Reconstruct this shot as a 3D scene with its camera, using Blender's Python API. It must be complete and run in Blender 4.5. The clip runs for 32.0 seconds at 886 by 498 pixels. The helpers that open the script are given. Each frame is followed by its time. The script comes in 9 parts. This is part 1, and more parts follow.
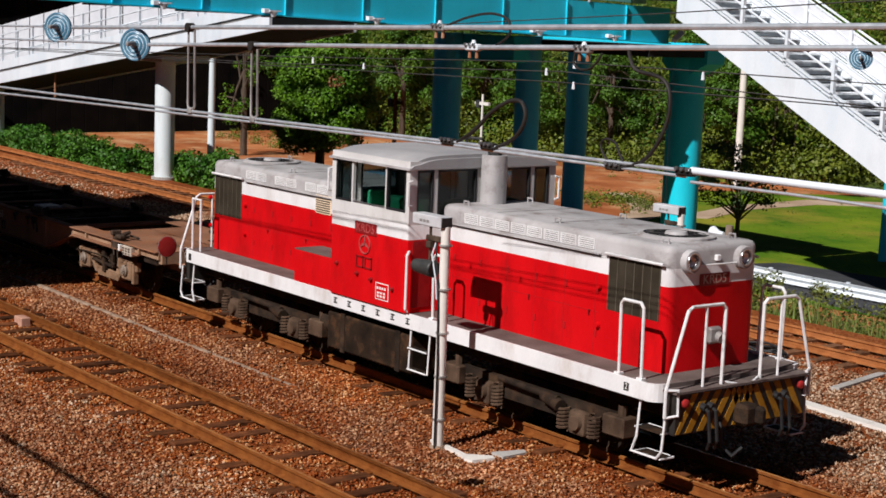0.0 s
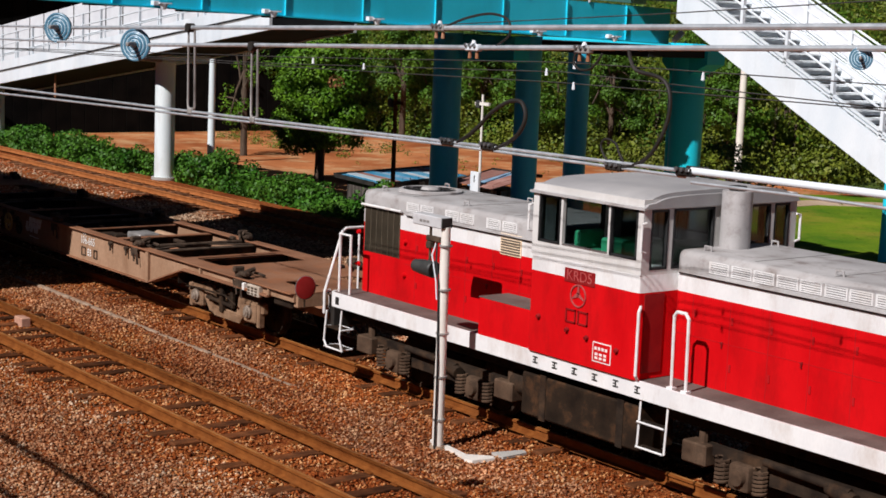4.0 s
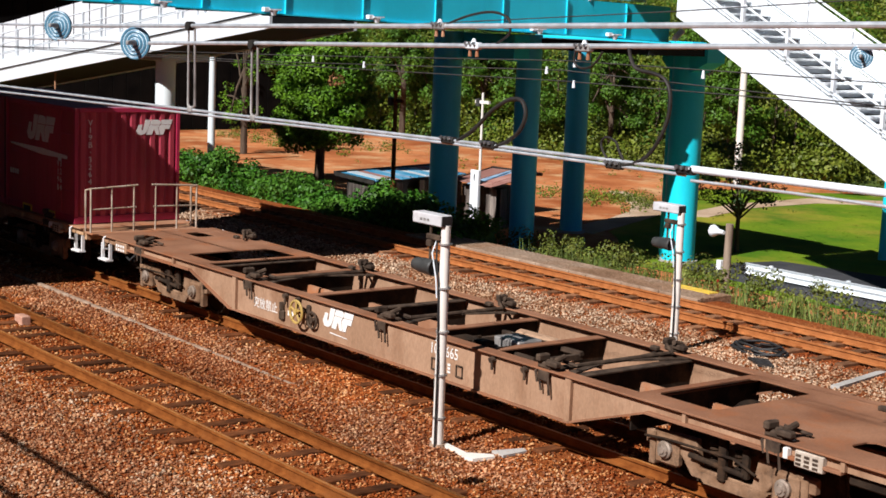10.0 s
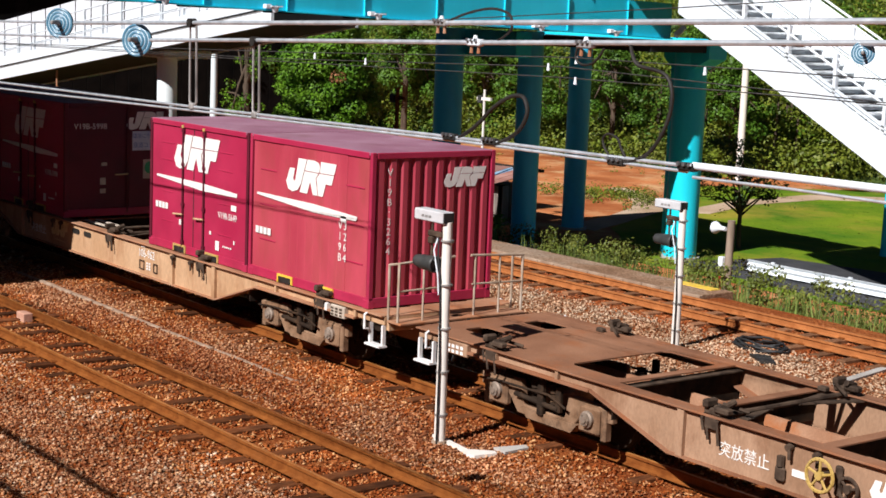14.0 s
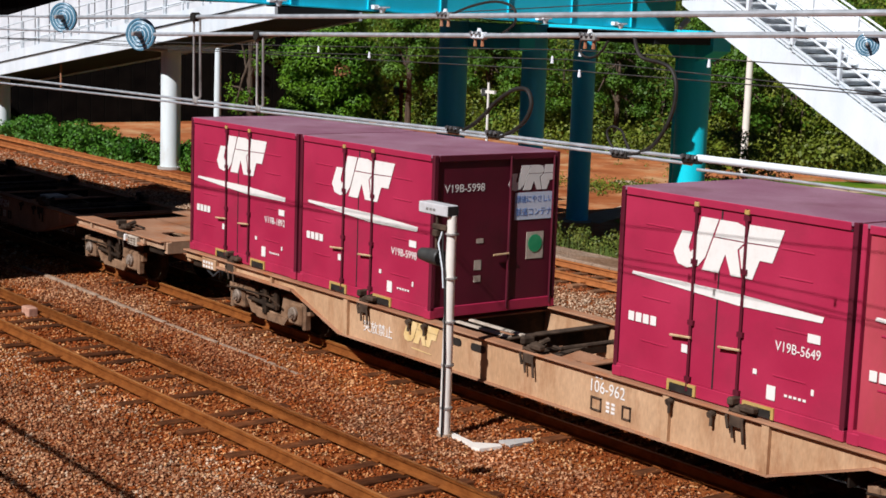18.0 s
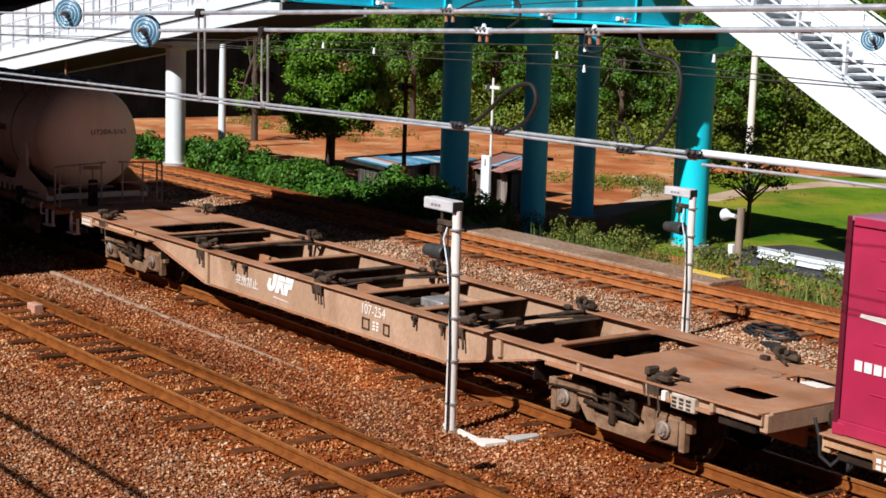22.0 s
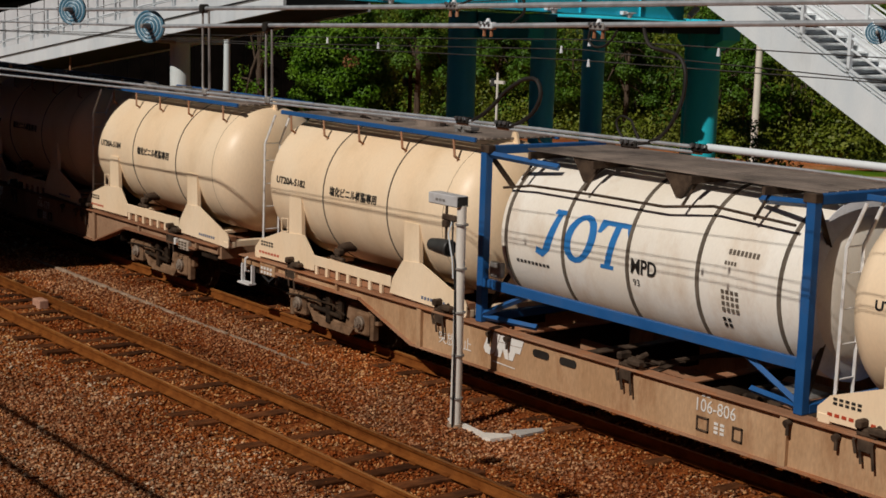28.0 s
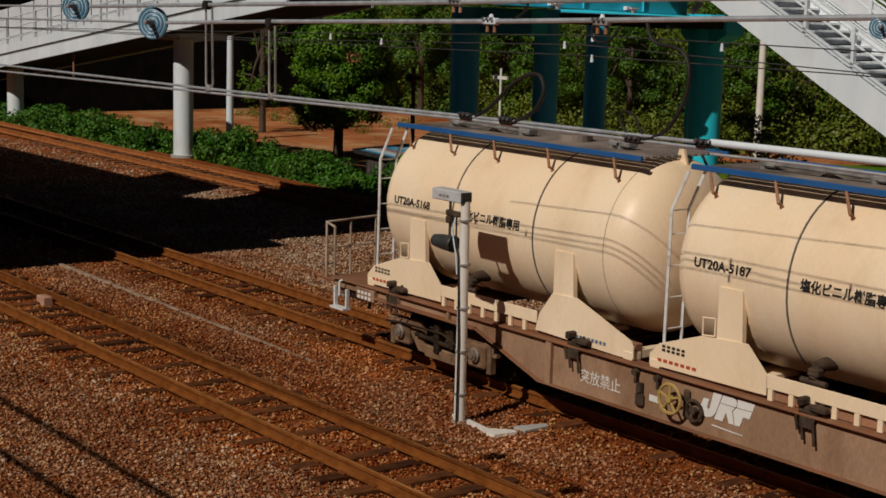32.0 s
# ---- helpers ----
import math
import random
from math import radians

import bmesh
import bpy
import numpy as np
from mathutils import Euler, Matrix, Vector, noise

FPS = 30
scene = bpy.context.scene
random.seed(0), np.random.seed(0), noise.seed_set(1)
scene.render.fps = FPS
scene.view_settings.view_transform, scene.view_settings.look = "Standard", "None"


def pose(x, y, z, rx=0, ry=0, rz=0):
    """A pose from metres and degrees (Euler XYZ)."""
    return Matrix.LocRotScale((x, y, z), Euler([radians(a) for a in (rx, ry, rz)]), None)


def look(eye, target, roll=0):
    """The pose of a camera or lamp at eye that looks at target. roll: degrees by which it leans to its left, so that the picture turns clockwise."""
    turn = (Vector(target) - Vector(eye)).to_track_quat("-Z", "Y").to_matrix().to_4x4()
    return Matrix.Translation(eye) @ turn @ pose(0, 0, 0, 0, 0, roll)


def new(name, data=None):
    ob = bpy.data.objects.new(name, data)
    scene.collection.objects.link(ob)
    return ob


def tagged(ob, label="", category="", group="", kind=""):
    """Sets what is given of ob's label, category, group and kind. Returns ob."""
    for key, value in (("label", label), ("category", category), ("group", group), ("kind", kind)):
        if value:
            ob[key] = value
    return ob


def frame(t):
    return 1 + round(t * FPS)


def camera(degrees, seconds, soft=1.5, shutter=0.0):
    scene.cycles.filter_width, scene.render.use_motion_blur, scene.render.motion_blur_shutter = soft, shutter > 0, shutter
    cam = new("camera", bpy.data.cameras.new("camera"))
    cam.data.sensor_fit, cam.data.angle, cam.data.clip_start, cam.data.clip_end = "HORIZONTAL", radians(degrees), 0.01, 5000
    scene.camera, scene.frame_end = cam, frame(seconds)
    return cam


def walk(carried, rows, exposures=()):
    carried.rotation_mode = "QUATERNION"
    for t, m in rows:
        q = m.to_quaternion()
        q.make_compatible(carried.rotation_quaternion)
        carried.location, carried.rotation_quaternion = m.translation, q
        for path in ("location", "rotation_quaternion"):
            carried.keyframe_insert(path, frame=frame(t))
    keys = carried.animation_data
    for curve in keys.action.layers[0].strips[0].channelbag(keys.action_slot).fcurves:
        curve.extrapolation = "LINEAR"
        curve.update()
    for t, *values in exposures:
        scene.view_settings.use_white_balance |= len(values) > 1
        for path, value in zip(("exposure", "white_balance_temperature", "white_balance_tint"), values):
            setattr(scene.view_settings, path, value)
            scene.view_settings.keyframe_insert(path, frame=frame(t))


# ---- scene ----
EYE = (0.0, -15.028, 5.678)
cam = camera(31.45, 32.0, soft=1.65)
TURNS = [
    (0.0, 81.719, -2.279, 52.759), (0.5, 81.718, -2.292, 52.760), (1.0, 81.704, -2.283, 52.765),
    (1.5, 81.687, -2.274, 52.773), (2.0, 81.689, -2.297, 52.773), (2.5, 81.702, -2.313, 52.769),
    (3.0, 81.720, -2.296, 52.767), (3.5, 81.735, -2.274, 52.762), (5.5, 81.702, -2.302, 52.765),
    (6.0, 81.704, -2.296, 52.767), (6.5, 81.692, -2.291, 52.772), (7.0, 81.688, -2.287, 52.767),
    (7.5, 81.685, -2.281, 52.768), (8.0, 81.664, -2.270, 52.781), (8.5, 81.650, -2.263, 52.787),
    (9.0, 81.656, -2.279, 52.782), (9.5, 81.670, -2.295, 52.768), (10.0, 81.667, -2.274, 52.766),
    (10.5, 81.640, -2.250, 52.778), (11.0, 81.622, -2.254, 52.787), (11.5, 81.605, -2.245, 52.793),
    (12.0, 81.577, -2.205, 52.809), (12.5, 81.558, -2.179, 52.825), (13.0, 81.549, -2.184, 52.829),
    (13.5, 81.549, -2.209, 52.823), (14.0, 81.548, -2.225, 52.824), (14.5, 81.540, -2.212, 52.833),
    (16.5, 81.413, -2.113, 52.900), (17.0, 81.375, -2.081, 52.925), (17.5, 81.328, -2.043, 52.951),
    (18.0, 81.297, -2.011, 52.956), (18.5, 81.266, -1.978, 52.945), (19.0, 81.243, -1.971, 52.959),
    (19.5, 81.239, -1.980, 53.012), (20.0, 81.244, -1.967, 53.048), (20.5, 81.246, -1.945, 53.054),
    (21.0, 81.214, -1.915, 53.073), (21.5, 81.161, -1.873, 53.108), (22.0, 81.133, -1.870, 53.122),
    (22.5, 81.122, -1.881, 53.110), (23.0, 81.104, -1.853, 53.102), (23.5, 81.083, -1.826, 53.100),
    (24.0, 81.065, -1.827, 53.088), (24.5, 81.050, -1.826, 53.071), (25.0, 81.041, -1.810, 53.077),
    (25.5, 81.039, -1.807, 53.097), (27.5, 80.953, -1.721, 53.263), (28.0, 80.942, -1.696, 53.269),
    (28.5, 80.920, -1.672, 53.278), (29.0, 80.899, -1.645, 53.292), (29.5, 80.881, -1.625, 53.303),
    (30.0, 80.867, -1.617, 53.307), (30.5, 80.851, -1.604, 53.325), (31.0, 80.823, -1.579, 53.353),
    (31.5, 80.796, -1.555, 53.374), (32.0, 80.788, -1.548, 53.383),
]
LIGHT_STEPS = [(0.0, 0.02, 6250, 14), (7.0, 0.20, 6250, 14), (10.0, 0.5, 6250, 13), (11.5, 0.52, 6250, 13), (14.5, 0.48, 6250, 13), (16.5, 0.18, 6100, 13), (21.0, 0.25, 6100, 13), (23.5, 0.6, 6250, 13), (24.0, 0.3, 6200, 13), (25.0, -0.15, 6200, 12), (27.5, -0.72, 6800, 11), (32.0, -0.92, 6850, 11)]

walk(cam, [(t, pose(*EYE, rx, ry, rz)) for t, rx, ry, rz in TURNS], LIGHT_STEPS)

# ---- daylight ----
SUN_WAY = Vector((-0.26, 1.12, -1.0)).normalized()
world = bpy.data.worlds.new("sky")
scene.world = world
world.use_nodes = True
sky_nodes = world.node_tree
sky = sky_nodes.nodes.new("ShaderNodeTexSky")
sky.sky_type = "NISHITA"
sky.sun_disc = False
sky.air_density = 0.15
sky.dust_density = 0.1
sky.sun_elevation = math.asin(-SUN_WAY.z)
sky.sun_rotation = math.atan2(-SUN_WAY.x, -SUN_WAY.y)
background = sky_nodes.nodes["Background"]
background.inputs["Strength"].default_value = 0.05
sky_nodes.links.new(sky.outputs[0], background.inputs[0])
sun = new("sun", bpy.data.lights.new("sun", "SUN"))
sun.data.energy = 5.0
sun.data.angle = radians(0.5)
sun.data.color = (1.0, 0.95, 0.89)
sun.matrix_basis = look((-20, -25, 40), Vector((-20, -25, 40)) + SUN_WAY)

# ---- materials ----
def material(name, colours, scale=3.0, fine=40.0, rough=0.7, metal=0.0, bump=0.15, stain=None, stain_scale=1.2, stain_amount=0.5, vary=0.0, stretch=(1, 1, 1), island=0.0):
    """A painted, rusty or stony surface: two tones mixed by broad noise, fine grain, stains of a third colour, relief."""
    m = bpy.data.materials.new(name)
    m.use_nodes = True
    t = m.node_tree
    n, l = t.nodes, t.links
    bsdf = n["Principled BSDF"]
    bsdf.inputs["Metallic"].default_value = metal
    bsdf.inputs["Specular IOR Level"].default_value = 0.35 if rough < 0.62 else 0.12
    where = n.new("ShaderNodeTexCoord")
    mapping = n.new("ShaderNodeMapping")
    mapping.inputs["Scale"].default_value = stretch
    l.new(where.outputs["Object"], mapping.inputs[0])
    broad = n.new("ShaderNodeTexNoise")
    broad.inputs["Scale"].default_value = scale
    broad.inputs["Detail"].default_value = 5
    grain = n.new("ShaderNodeTexNoise")
    grain.inputs["Scale"].default_value = fine
    grain.inputs["Detail"].default_value = 3
    for k in (broad, grain):
        l.new(mapping.outputs[0], k.inputs["Vector"])
    ramp = n.new("ShaderNodeValToRGB")
    ramp.color_ramp.elements[0].position, ramp.color_ramp.elements[1].position = 0.32, 0.68
    ramp.color_ramp.elements[0].color = (*colours[0], 1)
    ramp.color_ramp.elements[1].color = (*colours[-1], 1)
    for k, c in enumerate(colours[1:-1]):
        e = ramp.color_ramp.elements.new(0.32 + 0.36 * (k + 1) / (len(colours) - 1))
        e.color = (*c, 1)
    l.new(broad.outputs["Fac"], ramp.inputs[0])
    out = ramp.outputs[0]
    g = n.new("ShaderNodeMapRange")
    g.inputs["To Min"].default_value, g.inputs["To Max"].default_value = (0.72, 1.28) if rough > 0.6 else (0.93, 1.07)
    l.new(grain.outputs["Fac"], g.inputs[0])
    mul = n.new("ShaderNodeMix")
    mul.data_type, mul.blend_type = "RGBA", "MULTIPLY"
    mul.inputs[0].default_value = 1.0
    l.new(out, mul.inputs["A"])
    l.new(g.outputs[0], mul.inputs["B"])
    out = mul.outputs["Result"]
    if stain:
        blot = n.new("ShaderNodeTexNoise")
        blot.inputs["Scale"].default_value = stain_scale
        blot.inputs["Detail"].default_value = 9
        blot.inputs["Roughness"].default_value = 0.68
        l.new(mapping.outputs[0], blot.inputs["Vector"])
        edge = n.new("ShaderNodeMapRange")
        edge.inputs["From Min"].default_value, edge.inputs["From Max"].default_value = 0.5, 0.74
        edge.inputs["To Max"].default_value = stain_amount
        l.new(blot.outputs["Fac"], edge.inputs[0])
        mix = n.new("ShaderNodeMix")
        mix.data_type = "RGBA"
        l.new(edge.outputs[0], mix.inputs[0])
        l.new(out, mix.inputs["A"])
        mix.inputs["B"].default_value = (*stain, 1)
        out = mix.outputs["Result"]
    for amount, source in ((vary, "obj"), (island, "isl")):
        if amount:
            info = n.new("ShaderNodeObjectInfo" if source == "obj" else "ShaderNodeNewGeometry")
            r = n.new("ShaderNodeMapRange")
            r.inputs["To Min"].default_value, r.inputs["To Max"].default_value = 1 - amount, 1 + amount
            l.new(info.outputs["Random" if source == "obj" else "Random Per Island"], r.inputs[0])
            v = n.new("ShaderNodeMix")
            v.data_type, v.blend_type = "RGBA", "MULTIPLY"
            v.inputs[0].default_value = 1.0
            l.new(out, v.inputs["A"])
            l.new(r.outputs[0], v.inputs["B"])
            out = v.outputs["Result"]
    l.new(out, bsdf.inputs["Base Color"])
    rr = n.new("ShaderNodeMapRange")
    rr.inputs["To Min"].default_value, rr.inputs["To Max"].default_value = max(0.02, rough - 0.12), min(1, rough + 0.12)
    l.new(broad.outputs["Fac"], rr.inputs[0])
    l.new(rr.outputs[0], bsdf.inputs["Roughness"])
    if bump:
        b = n.new("ShaderNodeBump")
        b.inputs["Strength"].default_value = bump
        b.inputs["Distance"].default_value = 0.01
        l.new(grain.outputs["Fac"], b.inputs["Height"])
        l.new(b.outputs[0], bsdf.inputs["Normal"])
    return m


def stony(name, tones, cell=0.0):
    """Loose stones: each stone (or each small cell of a sheet) takes its own tone, with dusty patches over many."""
    m = material(name, [(0.74, 0.58, 0.46), (0.98, 0.80, 0.66), (1.02, 1.00, 0.96), (1.36, 1.22, 1.10)], 0.55, 45, 0.95, bump=0.35)
    n, l = m.node_tree.nodes, m.node_tree.links
    bsdf = n["Principled BSDF"]
    dust = bsdf.inputs["Base Color"].links[0].from_socket
    ramp = n.new("ShaderNodeValToRGB")
    for k in range(len(tones) - 2):
        ramp.color_ramp.elements.new(0.5)
    for k, c in enumerate(tones):
        ramp.color_ramp.elements[k].position = k / (len(tones) - 1)
        ramp.color_ramp.elements[k].color = (*c, 1)
    if cell:
        where = n.new("ShaderNodeTexCoord")
        v = n.new("ShaderNodeTexVoronoi")
        v.inputs["Scale"].default_value = cell
        l.new(where.outputs["Object"], v.inputs["Vector"])
        pick = n.new("ShaderNodeSeparateColor")
        l.new(v.outputs["Color"], pick.inputs[0])
        l.new(pick.outputs[0], ramp.inputs[0])
        b = n.new("ShaderNodeBump")
        b.inputs["Strength"].default_value = 0.9
        b.inputs["Distance"].default_value = 0.02
        b.invert = True
        l.new(v.outputs["Distance"], b.inputs["Height"])
        l.new(b.outputs[0], bsdf.inputs["Normal"])
    else:
        info = n.new("ShaderNodeNewGeometry")
        l.new(info.outputs["Random Per Island"], ramp.inputs[0])
    mix = n.new("ShaderNodeMix")
    mix.data_type, mix.blend_type = "RGBA", "MULTIPLY"
    mix.inputs[0].default_value = 1.0
    l.new(ramp.outputs[0], mix.inputs["A"])
    l.new(dust, mix.inputs["B"])
    l.new(mix.outputs["Result"], bsdf.inputs["Base Color"])
    return m


M_GRAVEL = stony("ballast", [(0.141, 0.034, 0.007), (0.202, 0.054, 0.013), (0.262, 0.083, 0.022), (0.304, 0.12, 0.039)], 30)
M_STONE = stony("ballast_stone", [(0.135, 0.03, 0.006), (0.234, 0.063, 0.013), (0.303, 0.092, 0.024), (0.347, 0.131, 0.042), (0.646, 0.4, 0.195)])
M_STONEMAUVE = stony("ballast_stone_mauve", [(0.093, 0.033, 0.014), (0.201, 0.079, 0.038), (0.293, 0.135, 0.07), (0.412, 0.22, 0.123), (0.587, 0.359, 0.206)])
M_STONEGREY = stony("ballast_stone_grey", [(0.135, 0.076, 0.044), (0.254, 0.159, 0.100), (0.375, 0.255, 0.169), (0.495, 0.372, 0.269), (0.628, 0.498, 0.374)])
M_GRAVELGREY = stony("grey_gravel", [(0.165, 0.112, 0.075), (0.264, 0.195, 0.139), (0.373, 0.291, 0.235)], 26)
M_STONERUST = stony("ballast_stone_rust", [(0.164, 0.046, 0.013), (0.292, 0.087, 0.028), (0.388, 0.138, 0.052), (0.422, 0.202, 0.103)])
M_RUST = material("rail_rust", [(0.156, 0.045, 0.009), (0.271, 0.092, 0.02)], 6, 60, 0.75, 0.1, 0.2, stain=(0.10, 0.035, 0.014), stain_scale=3)
M_RAILTOP = material("rail_head", [(0.29, 0.105, 0.024), (0.48, 0.205, 0.058)], 2.5, 40, 0.5, 0.2, 0.05)
M_SLEEPER = material("sleeper_wood", [(0.050, 0.017, 0.007), (0.135, 0.050, 0.019)], 5, 60, 0.95, bump=0.5, vary=0.5, stretch=(4, 1, 1), stain=(0.27, 0.08, 0.022), stain_scale=0.8, stain_amount=0.75)
M_SLEEPER.node_tree.nodes["Principled BSDF"].inputs["Specular IOR Level"].default_value = 0.1
M_BLUE = material("teal_paint", [(0.012, 0.57, 0.76), (0.025, 0.64, 0.82)], 0.8, 30, 0.5, bump=0.05, stain=(0.01, 0.40, 0.56), stain_scale=0.7, stain_amount=0.5, stretch=(1, 1, 0.3))
M_WHITE = material("white_paint", [(0.67, 0.74, 0.79), (0.77, 0.82, 0.85)], 1.5, 40, 0.5, bump=0.05, stain=(0.36, 0.38, 0.39), stain_scale=1.0, stain_amount=0.35, stretch=(1, 1, 0.3))
M_STEELDARK = material("dark_steel", [(0.018, 0.017, 0.018), (0.04, 0.038, 0.036)], 4, 40, 0.6, 0.3, 0.1)
M_RED = material("red_paint", [(0.50, 0.003, 0.005), (0.64, 0.006, 0.008)], 1.6, 30, 0.42, bump=0.05, stain=(0.20, 0.006, 0.006), stain_scale=1.8, stain_amount=0.65, stretch=(1, 1, 0.4))
M_GREYROOF = material("grey_roof_paint", [(0.35, 0.335, 0.33), (0.47, 0.455, 0.45)], 1.8, 40, 0.58, bump=0.08, stain=(0.14, 0.10, 0.08), stain_scale=2.6, stain_amount=0.95)
M_LOCOWHITE = material("loco_white", [(0.70, 0.70, 0.70), (0.8, 0.8, 0.79)], 2, 40, 0.45, bump=0.05, stain=(0.33, 0.21, 0.13), stain_scale=2.4, stain_amount=0.42, stretch=(1, 1, 0.45))
M_GRIME = material("grimy_underframe", [(0.012, 0.008, 0.006), (0.036, 0.024, 0.016)], 4, 40, 0.85, bump=0.3, stain=(0.15, 0.075, 0.035), stain_scale=2.5, stain_amount=0.4)
M_WAGON = material("wagon_brown_grey", [(0.345, 0.215, 0.132), (0.47, 0.31, 0.205)], 1.2, 35, 0.75, bump=0.1, stain=(0.19, 0.085, 0.038), stain_scale=1.5, stain_amount=0.7, stretch=(1, 1, 0.5))
M_WAGONTAN = material("wagon_tan", [(0.40, 0.235, 0.125), (0.53, 0.345, 0.205)], 1.2, 35, 0.75, bump=0.1, stain=(0.22, 0.075, 0.022), stain_scale=1.5, stain_amount=0.9, stretch=(1, 1, 0.35))
M_WAGONRUST = material("wagon_deck_rust", [(0.27, 0.125, 0.066), (0.41, 0.23, 0.14)], 1.0, 40, 0.85, bump=0.15, stain=(0.40, 0.125, 0.034), stain_scale=1.9, stain_amount=0.9)
M_BOXRED = material("container_crimson", [(0.336, 0.015, 0.054), (0.414, 0.026, 0.075)], 0.8, 35, 0.5, bump=0.05, stain=(0.22, 0.02, 0.045), stain_scale=1.0, stain_amount=0.6)
M_BOXFADED = material("container_faded_crimson", [(0.324, 0.026, 0.05), (0.454, 0.06, 0.088)], 0.9, 35, 0.6, bump=0.06, stain=(0.24, 0.055, 0.035), stain_scale=1.1, stain_amount=0.6, stretch=(1, 1, 0.4))
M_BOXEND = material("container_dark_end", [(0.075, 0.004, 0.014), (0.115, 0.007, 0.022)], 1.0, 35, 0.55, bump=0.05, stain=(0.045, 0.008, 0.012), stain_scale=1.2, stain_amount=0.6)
M_BOXTOP = material("container_roof", [(0.231, 0.093, 0.142), (0.324, 0.178, 0.236)], 1.0, 35, 0.7, bump=0.08, stain=(0.16, 0.07, 0.07), stain_scale=0.8, stain_amount=0.6)
M_CREAM = material("cream_tank_paint", [(0.9, 0.678, 0.448), (0.93, 0.763, 0.555)], 0.8, 30, 0.40, bump=0.04, stain=(0.55, 0.38, 0.20), stain_scale=1.1, stain_amount=0.35, stretch=(1, 1, 0.5))
M_SOIL = material("bare_soil", [(0.27, 0.075, 0.022), (0.52, 0.20, 0.075)], 0.35, 5, 0.95, bump=0.7, stain=(0.60, 0.41, 0.21), stain_scale=0.5, stain_amount=0.95)
M_GRASS = material("lawn", [(0.035, 0.125, 0.005), (0.165, 0.235, 0.010)], 0.32, 9, 0.95, bump=0.8, stain=(0.33, 0.25, 0.035), stain_scale=0.22, stain_amount=0.9)
M_FOREST = material("forest_floor", [(0.022, 0.045, 0.008), (0.07, 0.10, 0.02)], 0.25, 3, 0.95, bump=0.6, stain=(0.012, 0.02, 0.006), stain_scale=0.5, stain_amount=0.8)
M_CABGREY = material("cab_pale_grey", [(0.58, 0.57, 0.55), (0.68, 0.67, 0.65)], 1.5, 40, 0.5, bump=0.05, stain=(0.34, 0.29, 0.25), stain_scale=1.6, stain_amount=0.5, stretch=(1, 1, 0.4))
M_SAND = material("sandy_path", [(0.36, 0.25, 0.16), (0.50, 0.38, 0.27)], 0.6, 20, 0.95, bump=0.3)
M_ROOFGREY = material("roof_dull_grey", [(0.30, 0.295, 0.30), (0.40, 0.39, 0.39)], 1.2, 40, 0.6, bump=0.06, stain=(0.5, 0.48, 0.46), stain_scale=0.9, stain_amount=0.4)
M_RED.node_tree.nodes["Principled BSDF"].inputs["Specular IOR Level"].default_value = 0.06
M_RUSTORANGE = material("orange_rust", [(0.28, 0.095, 0.028), (0.44, 0.17, 0.055)], 6, 60, 0.8, 0.1, 0.2, stain=(0.15, 0.05, 0.02), stain_scale=3)
M_SLEEPRUST = material("rust_stained_sleeper", [(0.13, 0.06, 0.03), (0.27, 0.13, 0.065)], 5, 60, 0.9, bump=0.5, vary=0.35, stretch=(4, 1, 1))
M_WAGONDARK = material("wagon_dark_brown", [(0.265, 0.155, 0.092), (0.385, 0.24, 0.152)], 1.2, 35, 0.75, bump=0.1, stain=(0.15, 0.06, 0.026), stain_scale=1.5, stain_amount=0.7, stretch=(1, 1, 0.5))
M_DECKDARK = material("deck_dark_rust", [(0.18, 0.080, 0.043), (0.29, 0.145, 0.083)], 1.0, 40, 0.85, bump=0.15, stain=(0.30, 0.095, 0.030), stain_scale=1.6, stain_amount=0.8)

# ---- building tools ----
def solid(name, bm, mat, smooth=False):
    me = bpy.data.meshes.new(name)
    bm.to_mesh(me)
    bm.free()
    for k in (mat if isinstance(mat, (list, tuple)) else [mat]):
        me.materials.append(k)
    if smooth:
        me.shade_smooth()
        me.set_sharp_from_angle(angle=radians(40))
    return me


def part(name, bm, mat, parent, label="", smooth=False):
    ob = new(name, solid(name, bm, mat, smooth) if isinstance(bm, bmesh.types.BMesh) else bm)
    ob.parent = parent
    return tagged(ob, label)


def thing(name, label, category, group="", at=None, kind=""):
    ob = new(name)
    ob.empty_display_size = 0.2
    if at is not None:
        ob.matrix_basis = at
    return tagged(ob, label, category, group, kind)


def single(name, bm, mat, label, category, group="", at=None, kind="", smooth=False):
    ob = new(name, solid(name, bm, mat, smooth) if isinstance(bm, bmesh.types.BMesh) else bm)
    if at is not None:
        ob.matrix_basis = at
    return tagged(ob, label, category, group, kind)


def box(bm, x0, x1, y0, y1, z0, z1, bevel=0.0, seg=1):
    m = Matrix.LocRotScale(((x0 + x1) / 2, (y0 + y1) / 2, (z0 + z1) / 2), None, (abs(x1 - x0), abs(y1 - y0), abs(z1 - z0)))
    made = bmesh.ops.create_cube(bm, size=1, matrix=m)["verts"]
    if bevel:
        edges = list({e for v in made for e in v.link_edges})
        bmesh.ops.bevel(bm, geom=edges, offset=bevel, segments=seg, affect="EDGES", profile=0.5)
    return bm


def blk(x0, x1, y0, y1, z0, z1, bevel=0.0, seg=1):
    return box(bmesh.new(), x0, x1, y0, y1, z0, z1, bevel, seg)


